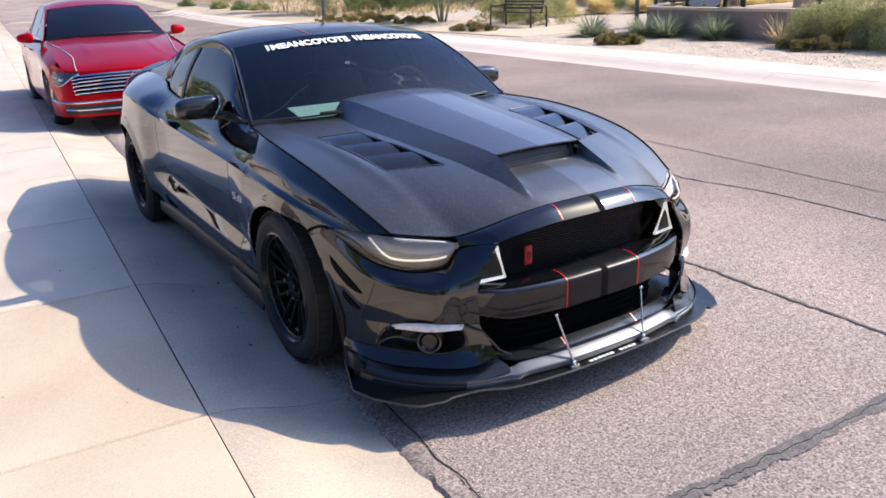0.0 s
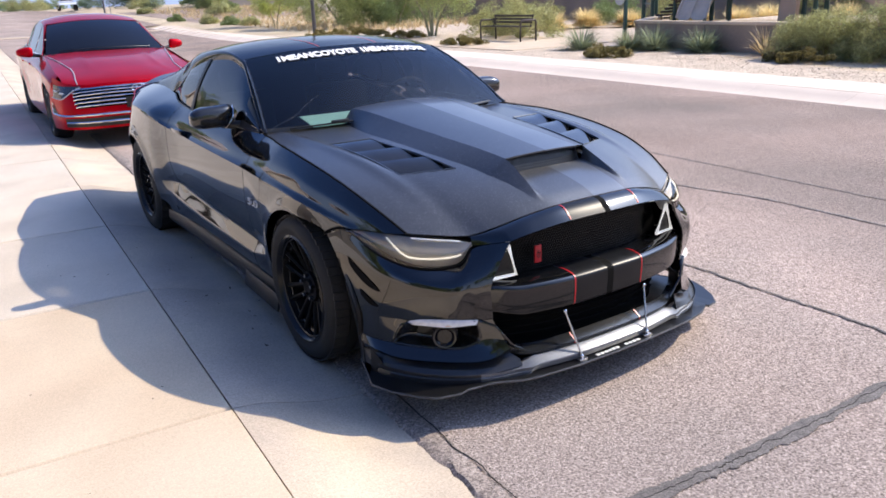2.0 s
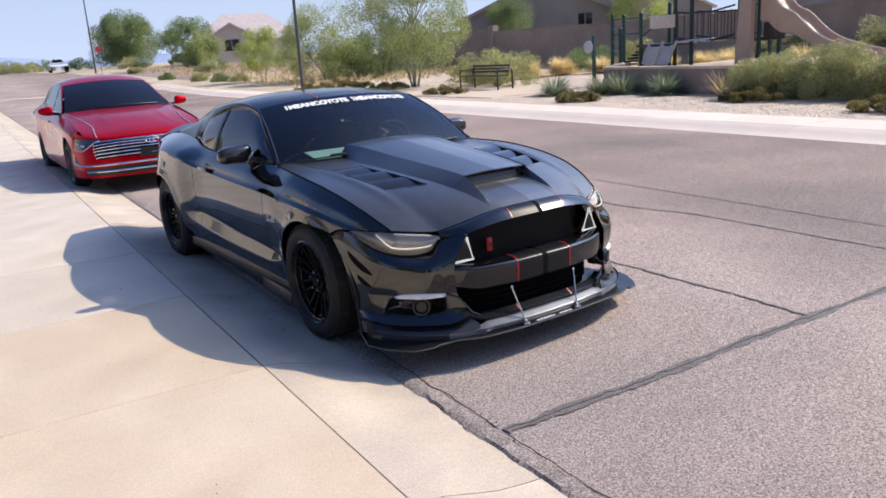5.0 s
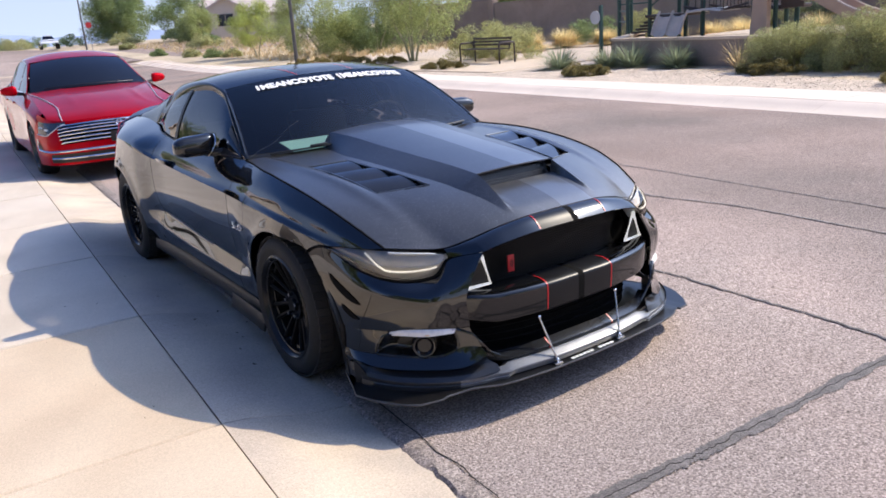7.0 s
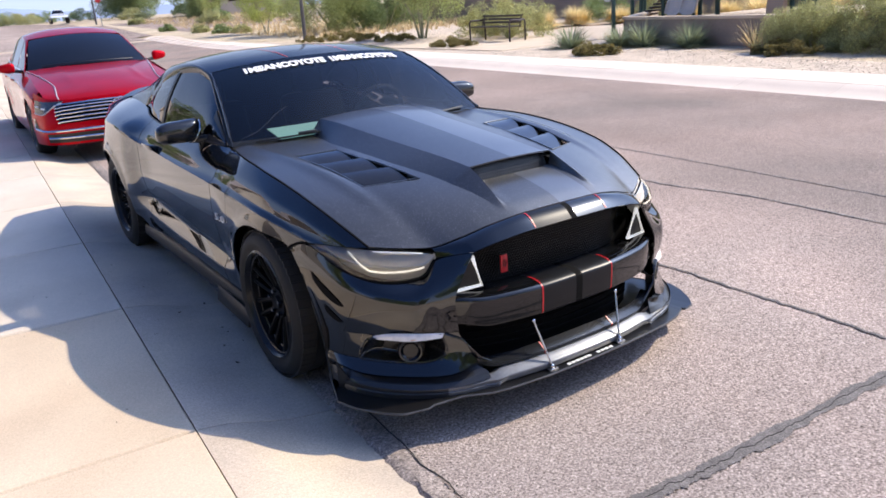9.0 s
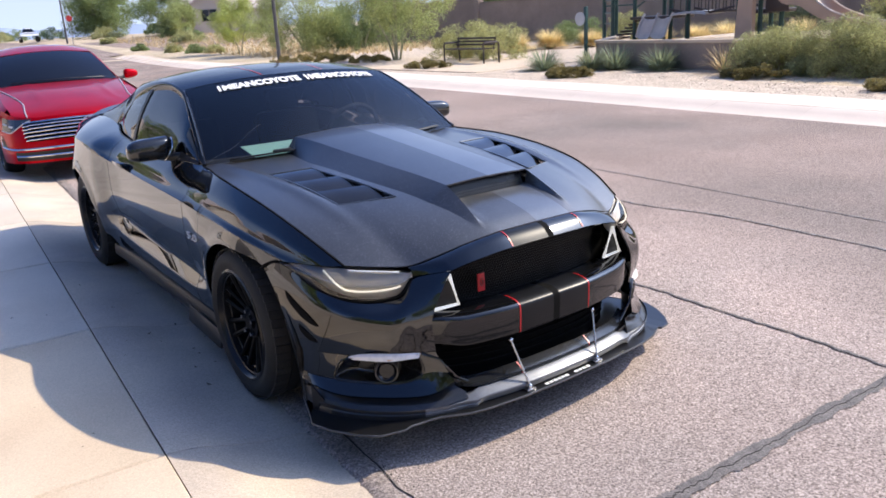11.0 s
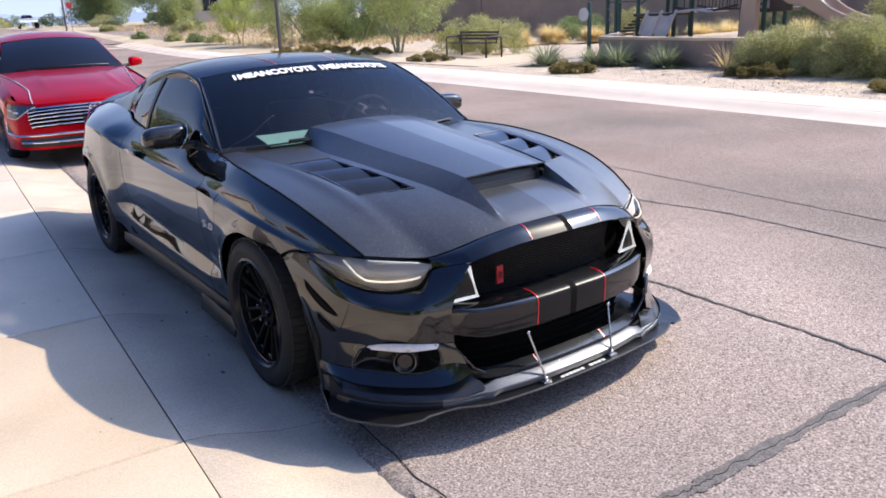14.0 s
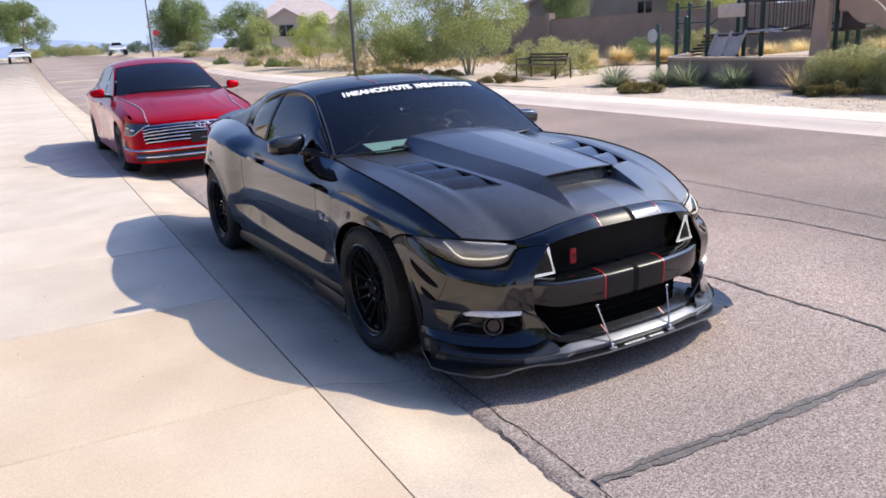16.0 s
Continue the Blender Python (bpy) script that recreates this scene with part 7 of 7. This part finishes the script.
bm = strip_sheet([10.25, 10.5, 12, 14, 17, 24], [-20, -8, 0, 8, 16, 24, 32], lambda u, v: 0.094 + 0.01 * math.sin(u * 3 + v))
solid("gravel_bed", bm, M_GRAVEL, "tan gravel bed beside the pavement", "gravel", kind="structure", m=STREET)
# concrete pad and path at the bench
bm = bmesh.new()
box(bm, 11.1, 13.2, 0.04, 15.6, 19.2, 0.118, 0.01)
solid("bench_pad", bm, M_CONCRETE, "pale concrete pad under the bench", "pavement", kind="structure", smooth=False)
bm = bmesh.new()
box(bm, 15.55, 14.0, 0.04, 22.0, 16.6, 0.114, 0.01, pose(0, 0, 0, 0, 0, 0))
solid("path", bm, M_GRAVEL, "tan path leading to the playground", "path", kind="structure", smooth=False)

# bench: brown metal frame with slatted seat and back, facing the street
bench = thing("bench", (13.9, 16.75, 0.118), "dark brown metal park bench on a concrete pad", "bench")
bx, by, bz = 13.75, 16.75, 0.118
for s in (-1, 1):
    y = by + s * 1.0
    bm = bmesh.new()
    tube(bm, [(bx - 0.28, y, bz), (bx - 0.28, y, bz + 0.56), (bx - 0.24, y, bz + 0.62), (bx + 0.30, y, bz + 0.62), (bx + 0.34, y, bz + 0.56), (bx + 0.34, y, bz)], 0.03, 8)
    part("leg_frame", bm, M_BROWNMETAL, bench)
    bm = bmesh.new()
    tube(bm, [(bx + 0.18, by + s * 0.92, bz + 0.40), (bx + 0.30, by + s * 0.92, bz + 0.78)], 0.02, 8)
    part("back_post", bm, M_BROWNMETAL, bench)
for k in range(6):
    bm = bmesh.new()
    box(bm, bx - 0.27 + k * 0.085, by - 0.98, bz + 0.42, bx - 0.21 + k * 0.085, by + 0.98, bz + 0.445, 0.004)
    part("seat_slat", bm, M_BROWNMETAL, bench)
for k in range(3):
    bm = bmesh.new()
    box(bm, bx + 0.20 + k * 0.03, by - 0.98, bz + 0.52 + k * 0.095, bx + 0.22 + k * 0.03, by + 0.98, bz + 0.58 + k * 0.095, 0.004)
    part("back_slat", bm, M_BROWNMETAL, bench)

# low retaining wall of the playground
wall = thing("retaining_wall", (13.4, 6, 0.1), "low tan concrete wall edging the playground", "wall", kind="structure")
def wall_run(pts, t, z0, z1, name, material, parent, cap=None):
    for (x0, y0), (x1, y1) in zip(pts, pts[1:]):
        L = math.hypot(x1 - x0, y1 - y0)
        bm = bmesh.new()
        box(bm, 0, -t / 2, z0, L, t / 2, z1, 0.006, Matrix.Translation((x0, y0, 0)) @ Matrix.Rotation(math.atan2(y1 - y0, x1 - x0), 4, "Z"))
        part(name, bm, material, parent, smooth=False)
        if cap:
            bm = bmesh.new()
            box(bm, -0.02, -t / 2 - 0.03, z1, L + 0.02, t / 2 + 0.03, z1 + 0.07, 0.008, Matrix.Translation((x0, y0, 0)) @ Matrix.Rotation(math.atan2(y1 - y0, x1 - x0), 4, "Z"))
            part("coping", bm, cap, parent, smooth=False)
wall_run([(17.5, 13.6), (13.75, 11.3), (13.55, 9.0), (13.5, 6.6), (13.7, 3.0), (14.0, -2.0)], 0.2, 0.02, 0.69, "wall_segment", M_STUCCO, wall, M_CONCRETE)
bm = bmesh.new()
box(bm, 14.0, -3, 0.05, 19.5, 11.1, 0.62)
solid("playground_floor", bm, M_GRAVEL, "raised tan playground surface", "ground", kind="structure", smooth=False)

# small white sign on a post
sign = thing("park_sign", (13.45, 11.75, 0.1), "white rounded park sign on a dark post", "sign")
bm = bmesh.new()
box(bm, 13.41, 11.46, 0.05, 13.49, 11.54, 1.62, 0.006)
part("post", bm, M_GREENPOST, sign)
bm = lathe(bmesh.new(), [(-0.01, 0.0005), (-0.01, 0.17), (0.01, 0.17), (0.01, 0.0005)], 24, "x", (13.40, 11.66, 1.32))
part("board", bm, M_GREYPLATE, sign)

# playground climbing frame
# lighter copy of the tan: sunlit sheen put into chute, panel and rim colour
M_TAN_LIT = mat("lit_tan_plastic", (0.68, 0.56, 0.44), 0.5, vary=0.1, scale=6)
play = thing("playground_structure", (16.5, 10.5, 0.62), "playground climbing frame with dark green posts and a tan slide", "playground")
def post(x, y, top, r=0.06, m=M_GREENPOST):
    bm = bmesh.new()
    tube(bm, [(x, y, 0.05), (x, y, top)], r, 10)
    p = part("post", bm, m, play)
    bm = bmesh.new()
    bmesh.ops.create_uvsphere(bm, u_segments=10, v_segments=6, radius=r * 1.08, matrix=Matrix.Translation((x, y, top)))
    part("post_cap", bm, m, p)
for x, y, top in ((16.5, 13.62, 2.18), (16.9, 13.5, 2.15), (15.9, 12.75, 1.75), (16.5, 12.45, 2.12), (16.2, 12.2, 2.15), (17.2, 11.95, 2.4), (16.4, 11.1, 3.1), (17.4, 11.3, 3.1), (16.5, 10.6, 2.35), (17.3, 9.6, 2.35), (16.5, 8.95, 3.2), (16.1, 8.2, 3.3), (17.4, 8.7, 3.3), (16.6, 7.93, 1.7)):
    post(x, y, top)
def bar(pts, r, m, name):
    bm = bmesh.new()
    tube(bm, pts, r, 8)
    part(name, bm, m, play)
for z in (1.1, 1.4, 1.75):
    bar([(16.5, 13.6, z), (15.9, 12.8, z)], 0.022, M_GREENPOST, "rung")
for z in (1.6, 2.05):
    bar([(16.5, 13.6, z), (16.5, 12.4, z)], 0.022, M_GREENPOST, "rail")
bar([(16.5, 12.4, 1.5), (16.4, 11.9, 1.75), (16.2, 11.5, 1.72)], 0.025, M_GREENPOST, "rail")
def slab_part(x0, y0, z0, x1, y1, z1, m, name, bev=0.02):
    bm = bmesh.new()
    box(bm, x0, y0, z0, x1, y1, z1, bev)
    part(name, bm, m, play)
slab_part(16.1, 11.05, 1.18, 17.4, 12.3, 1.26, M_BROWNMETAL, "deck")
slab_part(16.3, 8.0, 1.22, 17.4, 9.0, 1.32, M_BROWNMETAL, "deck")
slab_part(16.05, 10.85, 1.70, 16.10, 11.75, 2.06, M_TAN_LIT, "panel")
slab_part(16.05, 7.45, 1.25, 16.1, 8.05, 1.68, M_BROWNMETAL, "panel")
# double chute below the first deck
for y in (11.08, 11.56):
    bm = surf(lambda u, v: (lerp(16.15, 15.8, v), y + (u - 0.5) * 0.42, lerp(1.22, 0.66, v ** 1.3) + 0.06 * (2 * u - 1) ** 4), 8, 10)
    part("chute", thicken(bm, 0.03), M_TAN_LIT, play)
for y in (10.84, 11.32, 11.80):
    bar([(16.15, y, 1.33), (15.95, y, 1.04), (15.8, y, 0.72)], 0.035, M_TAN_LIT, "chute_rail")
# stepped ramp with dark treads
for k in range(6):
    slab_part(15.9 + 0.05 * k, 12.68 - 0.11 * k, 0.66 + 0.09 * k, 16.6, 12.78 - 0.11 * k, 0.72 + 0.09 * k, M_BROWNMETAL, "tread", 0.006)
# suspended plate, sagging net bridge
bm = surf(lambda u, v: (lerp(16.0, 16.9, v), lerp(10.78, 9.72, u), 1.30 + 0.05 * math.sin(math.pi * u)), 10, 4)
part("platform_plate", thicken(bm, 0.05), M_GREYPLATE, play)
for x in (16.2, 17.3):
    bar([(x, 11.0, 2.12), (x, 10.4, 2.06), (x, 9.7, 2.06), (x, 9.0, 2.18)], 0.025, M_BROWNMETAL, "bridge_rail")
    bar([(x, 11.0, 1.42), (x, 10.4, 1.32), (x, 9.7, 1.30), (x, 9.0, 1.42)], 0.03, M_BROWNMETAL, "bridge_rail")
    for k in range(9):
        y = lerp(10.85, 9.1, k / 8)
        bar([(x, y, 1.32), (x, y, 2.08)], 0.013, M_BROWNMETAL, "bridge_bar")
for k in range(10):
    slab_part(16.2, 10.88 - k * 0.19, 1.31 - 0.03 * math.sin(math.pi * k / 9), 17.3, 11.02 - k * 0.19, 1.35 - 0.03 * math.sin(math.pi * k / 9), M_BROWNMETAL, "bridge_plank", 0.006)
# grey pitched roof, tan column, spiral tan slide
bm = surf(lambda u, v: (lerp(15.9, 17.8, v), lerp(11.4, 7.8, u), 2.62 + 0.65 * (1 - abs(2 * v - 1)) + 0.0 * u), 6, 6)
part("canopy", thicken(bm, 0.05), M_POLE, play, "grey pitched canopy over the climbing frame")
for y in (11.3, 9.6, 7.9):
    bar([(15.9, y, 2.60), (17.8, y, 2.60)], 0.035, M_BROWNMETAL, "roof_beam")
bm = surf(lambda u, v: (lerp(15.75, 15.85, v), 8.33 + (u - 0.5) * lerp(0.46, 0.30, v), lerp(0.6, 2.9, v)), 4, 8)
part("climbing_panel", thicken(bm, 0.16), M_TAN, play)
SL = catmull([(16.3, 8.05, 2.52), (16.3, 7.85, 2.48), (16.3, 7.68, 2.24), (16.3, 7.46, 2.00), (16.3, 7.14, 1.84), (16.3, 6.86, 1.58), (16.3, 6.60, 1.36), (16.25, 6.25, 1.18), (16.2, 5.75, 1.02), (16.1, 5.0, 0.84)])
bm = surf(lambda u, v: tuple(np.array(SL(v)) + np.array((lerp(-0.34, 0.34, u), 0, 0.24 * abs(2 * u - 1) ** 5 - 0.24))), 14, 48)
slide = part("slide", thicken(bm, 0.04), M_TAN, play, "tan moulded wavy slide")
for s in (-0.36, 0.36):
    bar([tuple(np.array(SL(t)) + np.array((s, 0, 0.012))) for t in np.linspace(0, 1, 46)], 0.022, M_TAN_LIT, "slide_rim")
    bm = surf(lambda u, v: tuple(np.array(SL(u)) + np.array((s * 1.01, 0, lerp(0.0, lerp(-0.80, -0.24, smooth01(u * 1.25)), v)))), 44, 4)
    part("slide_side", thicken(bm, 0.03), M_TAN, play)
bar([(16.2, 6.2, 0.4), (16.2, 6.2, 1.0)], 0.04, M_BROWNMETAL, "slide_leg")

# street lamps
def street_lamp(base, top, arm, label):
    lamp = thing("street_lamp", base, label, "street lamp")
    b = Vector(base)
    bm = bmesh.new()
    tube(bm, [b + Vector((0, 0, -0.1)), b + Vector((0, 0, top * 0.5)), b + Vector((0, 0, top))], 0.085, 12, 0.05)
    part("pole", bm, M_POLE, lamp)
    bm = bmesh.new()
    a = Vector(arm)
    tube(bm, [b + Vector((0, 0, top - 0.08)), b + Vector((0, 0, top)) + a * 0.5 + Vector((0, 0, 0.05)), b + Vector((0, 0, top)) + a], 0.035, 8)
    part("arm", bm, M_POLE, lamp)
    bm = bmesh.new()
    e = b + Vector((0, 0, top)) + a
    box(bm, -0.4, -0.14, -0.07, 0.25, 0.14, 0.06, 0.03, Matrix.Translation(e))
    part("lamp_head", bm, M_POLE, lamp)
street_lamp((12.85, 28.9, 0.12), 8.2, (-2.4, 0, 0.05), "dark metal street lamp pole on the verge")
street_lamp((13.7, 74.0, 0.1 + RISE(74)), 6.75, (-2.4, 0, 0.05), "dark metal street lamp with a side arm, far off")
stop = thing("stop_sign", (12.6, 66.5, 0.1 + RISE(66)), "red octagonal stop sign seen far off", "sign")
bm = bmesh.new()
tube(bm, [(12.6, 66.5, 0.3), (12.6, 66.5, 3.4)], 0.03, 6)
part("post", bm, M_STEEL, stop)
bm = lathe(bmesh.new(), [(-0.01, 0.0005), (-0.01, 0.25), (0.01, 0.25), (0.01, 0.0005)], 8, "y", (12.6, 66.46, 3.05))
part("board", bm, M_REDSIGN, stop, smooth=False)

# block wall behind the playground
bw = thing("block_wall", (26, 25, 0.1), "tan-brown block garden wall behind the playground", "wall", kind="structure")
wall_run([(23.6, 38.8), (26.3, 31.6)], 0.2, 0.0, 2.30, "wall_segment", M_BLOCK, bw, M_BLOCK)
wall_run([(26.3, 31.6), (27.6, 23.5), (25.2, 14.0), (21.9, 5.5), (20.5, -3), (19.5, -14)], 0.2, 0.0, 2.13, "wall_segment", M_BLOCK, bw, M_BLOCK)
bm = bmesh.new()
box(bm, 26.1, 31.4, 0.0, 26.5, 31.8, 2.5, 0.01)
part("wall_pier", bm, M_BLOCK, bw, smooth=False)

# houses: stucco walls, tiled gable roofs, windows with frames
def house(at, turn, w, d, eave, ridge, label, windows=(), wall_m=M_STUCCO2, roof_m=M_TILE, over=0.4, hip=0.0):
    at = (at[0], at[1], 0.1 + RISE(at[1]))
    h = thing("house", at, label, "house", turn=turn)
    m = h.matrix_basis.copy()
    bm = bmesh.new()
    if hip:
        box(bm, -w / 2, -d / 2, -0.3, w / 2, d / 2, eave, 0, m)
    else:
        vs = [bm.verts.new(m @ Vector(p)) for p in ((-w / 2, -d / 2, -0.3), (w / 2, -d / 2, -0.3), (w / 2, d / 2, -0.3), (-w / 2, d / 2, -0.3), (-w / 2, -d / 2, eave), (w / 2, -d / 2, eave), (w / 2, d / 2, eave), (-w / 2, d / 2, eave), (0, -d / 2, ridge), (0, d / 2, ridge))]
        for f in ((0, 1, 5, 8, 4), (2, 3, 7, 9, 6), (1, 2, 6, 5), (3, 0, 4, 7)):
            bm.faces.new([vs[i] for i in f])
    part("wall", bm, wall_m, h, smooth=False)
    low = eave - over * (ridge - eave) / (w / 2) + 0.06
    W, D, top = w / 2 + over, d / 2 + over, ridge + 0.06
    slopes = [((0, -D + hip, top), (s * W, -D, low), (s * W, D, low), (0, D - hip, top)) for s in (-1, 1)]
    if hip:
        slopes += [((0, s * (D - hip), top), (W, s * D, low), (-W, s * D, low)) for s in (-1, 1)]
    for q in slopes:
        bm = bmesh.new()
        f = bm.faces.new([bm.verts.new(m @ Vector(p)) for p in q])
        f.normal_update()
        if f.normal.z < 0:
            f.normal_flip()
        bmesh.ops.solidify(bm, geom=list(bm.faces), thickness=0.18)
        bmesh.ops.recalc_face_normals(bm, faces=bm.faces)
        part("roof_slope", bm, roof_m, h, smooth=False)
    for face, a, z, ww, hh in windows:
        bm = bmesh.new()
        if face == "front":
            box(bm, a - ww / 2, -d / 2 - 0.04, z, a + ww / 2, -d / 2 + 0.1, z + hh, 0, m)
        else:
            box(bm, -w / 2 - 0.04, a - ww / 2, z, -w / 2 + 0.1, a + ww / 2, z + hh, 0, m)
        win = part("window", bm, M_DARKGLASS, h, smooth=False)
        for k in (-1, 0, 1):
            bm = bmesh.new()
            if face == "front":
                box(bm, a + k * ww / 2 - 0.04, -d / 2 - 0.07, z - 0.05, a + k * ww / 2 + 0.04, -d / 2 - 0.02, z + hh + 0.05, 0, m)
            else:
                box(bm, -w / 2 - 0.07, a + k * ww / 2 - 0.04, z - 0.05, -w / 2 - 0.02, a + k * ww / 2 + 0.04, z + hh + 0.05, 0, m)
            part("frame_bar", bm, M_STUCCO, win, smooth=False)
    return h

house((38.6, 41.0, 0.2), -43, 11.0, 12.0, 2.9, 5.2, "grey stucco house with a tiled gable roof behind the block wall", [("front", 3.0, 1.9, 1.0, 1.0), ("front", -2.4, 1.9, 1.4, 0.9)])
house((60.0, 52.0, 0.2), -40, 14, 14, 3.2, 6.6, "tan stucco house with a pinkish tiled roof, behind another", roof_m=M_PINKTILE)
house((50.0, 22.0, 0.2), -60, 14, 14, 3.2, 6.4, "stucco house with a grey-brown tiled roof beyond the wall", [("front", 0, 1.8, 2, 1.0)])
house((30.9, 80.0, 0.9), 70, 9, 10.5, 2.5, 4.9, "distant cream stucco house with a pink tiled roof", wall_m=M_CREAM, roof_m=M_PINKTILE, hip=3.4)
house((27.5, 75.5, 0.85), -20, 3.2, 3.0, 3.0, 3.9, "cream stucco entrance gable of a distant house", wall_m=M_CREAM, roof_m=M_PINKTILE, windows=[("front", 0, 1.2, 1.5, 1.1)])
house((31.6, 75.0, 0.85), 70, 3.0, 5.0, 2.4, 3.2, "cream stucco garage wing of a distant house", wall_m=M_CREAM, roof_m=M_PINKTILE, hip=1.4)

# added unseen wall, and houses behind the pavement on the camera's side, mirrored in the car's flank
gw = thing("offscreen_wall", (-16, -20, 0.1), "plain beige stucco wall added out of view for reflections", "wall", kind="structure")
wall_run([(-17, -40), (-14, 0), (-13.4, 9)], 0.25, 0.0, 1.9, "wall_segment", M_STUCCO2, gw, M_STUCCO2)
house((-15.5, 17.5, 0.1), 86, 12, 11, 2.9, 4.6, "cream stucco house with a pink tiled roof along the pavement", wall_m=M_CREAM, roof_m=M_PINKTILE)
house((-13.2, 35.0, 0.1), 86, 13, 11, 3.1, 5.6, "cream stucco house with a pink tiled roof along the pavement", wall_m=M_CREAM, roof_m=M_PINKTILE)
house((-16.0, 58.0, 0.1), 86, 13, 11, 2.9, 4.8, "cream stucco house with a pink tiled roof along the pavement", wall_m=M_CREAM, roof_m=M_PINKTILE, windows=[("front", -2.5, 0.9, 1.6, 1.3)])
tree("offscreen_tree", "leafy green tree in a front garden", (-6.6, 22.5, 0.1), [(-0.3, 0.3, 2.2), (0.3, -0.2, 2.5)],
     crown(41, 22, 1.1, 1.1, 2.0, 5.0, 0.4, 0.7, 0.3), M_LEAFD, 60, 0.12, 41, 0.08)

# unseen trees added behind the camera to darken the sky mirrored in the paint
for k, (x, y, h, n) in enumerate(((-10.5, -6.0, 6.4, 46), (-8.0, -13.5, 6.8, 46), (-12.5, 2.5, 6.0, 40), (-2.0, -19.0, 6.6, 46), (-15.0, -13.0, 7.2, 46), (6.0, -24.0, 6.4, 40))):
    tree("offscreen_tree", "leafy dark green tree added out of view to block sky", (x, y, 0.1), [(-0.5, 0.4, h * 0.35), (0.5, -0.3, h * 0.4), (0.1, 0.2, h * 0.45)],
         crown(60 + k, n, 3.0, 3.0, 0.9, h, 0.7, 1.15, 0.4), M_LEAFD, 55, 0.20, 60 + k, 0.12)

# far hills, with the blue of the haze put into their colour
bm = bmesh.new()
prev = None
for k in range(121):
    a = radians(-70 + k * 1.5)
    R = 2400
    h = 24 + 26 * noise.noise(Vector((k * 0.11, 2, 0))) + 10 * noise.noise(Vector((k * 0.5, 5, 0))) + 34 * math.exp(-((k - 50.5) / 2.2) ** 2)
    row = [bm.verts.new((R * math.sin(a), R * math.cos(a), -20)), bm.verts.new(((R + 150) * math.sin(a), (R + 150) * math.cos(a), max(4, h)))]
    if prev:
        bm.faces.new((prev[0], row[0], row[1], prev[1]))
    prev = row
solid("backdrop", bm, M_HILL, "hazy blue distant mountain ridge", "mountains", kind="structure")
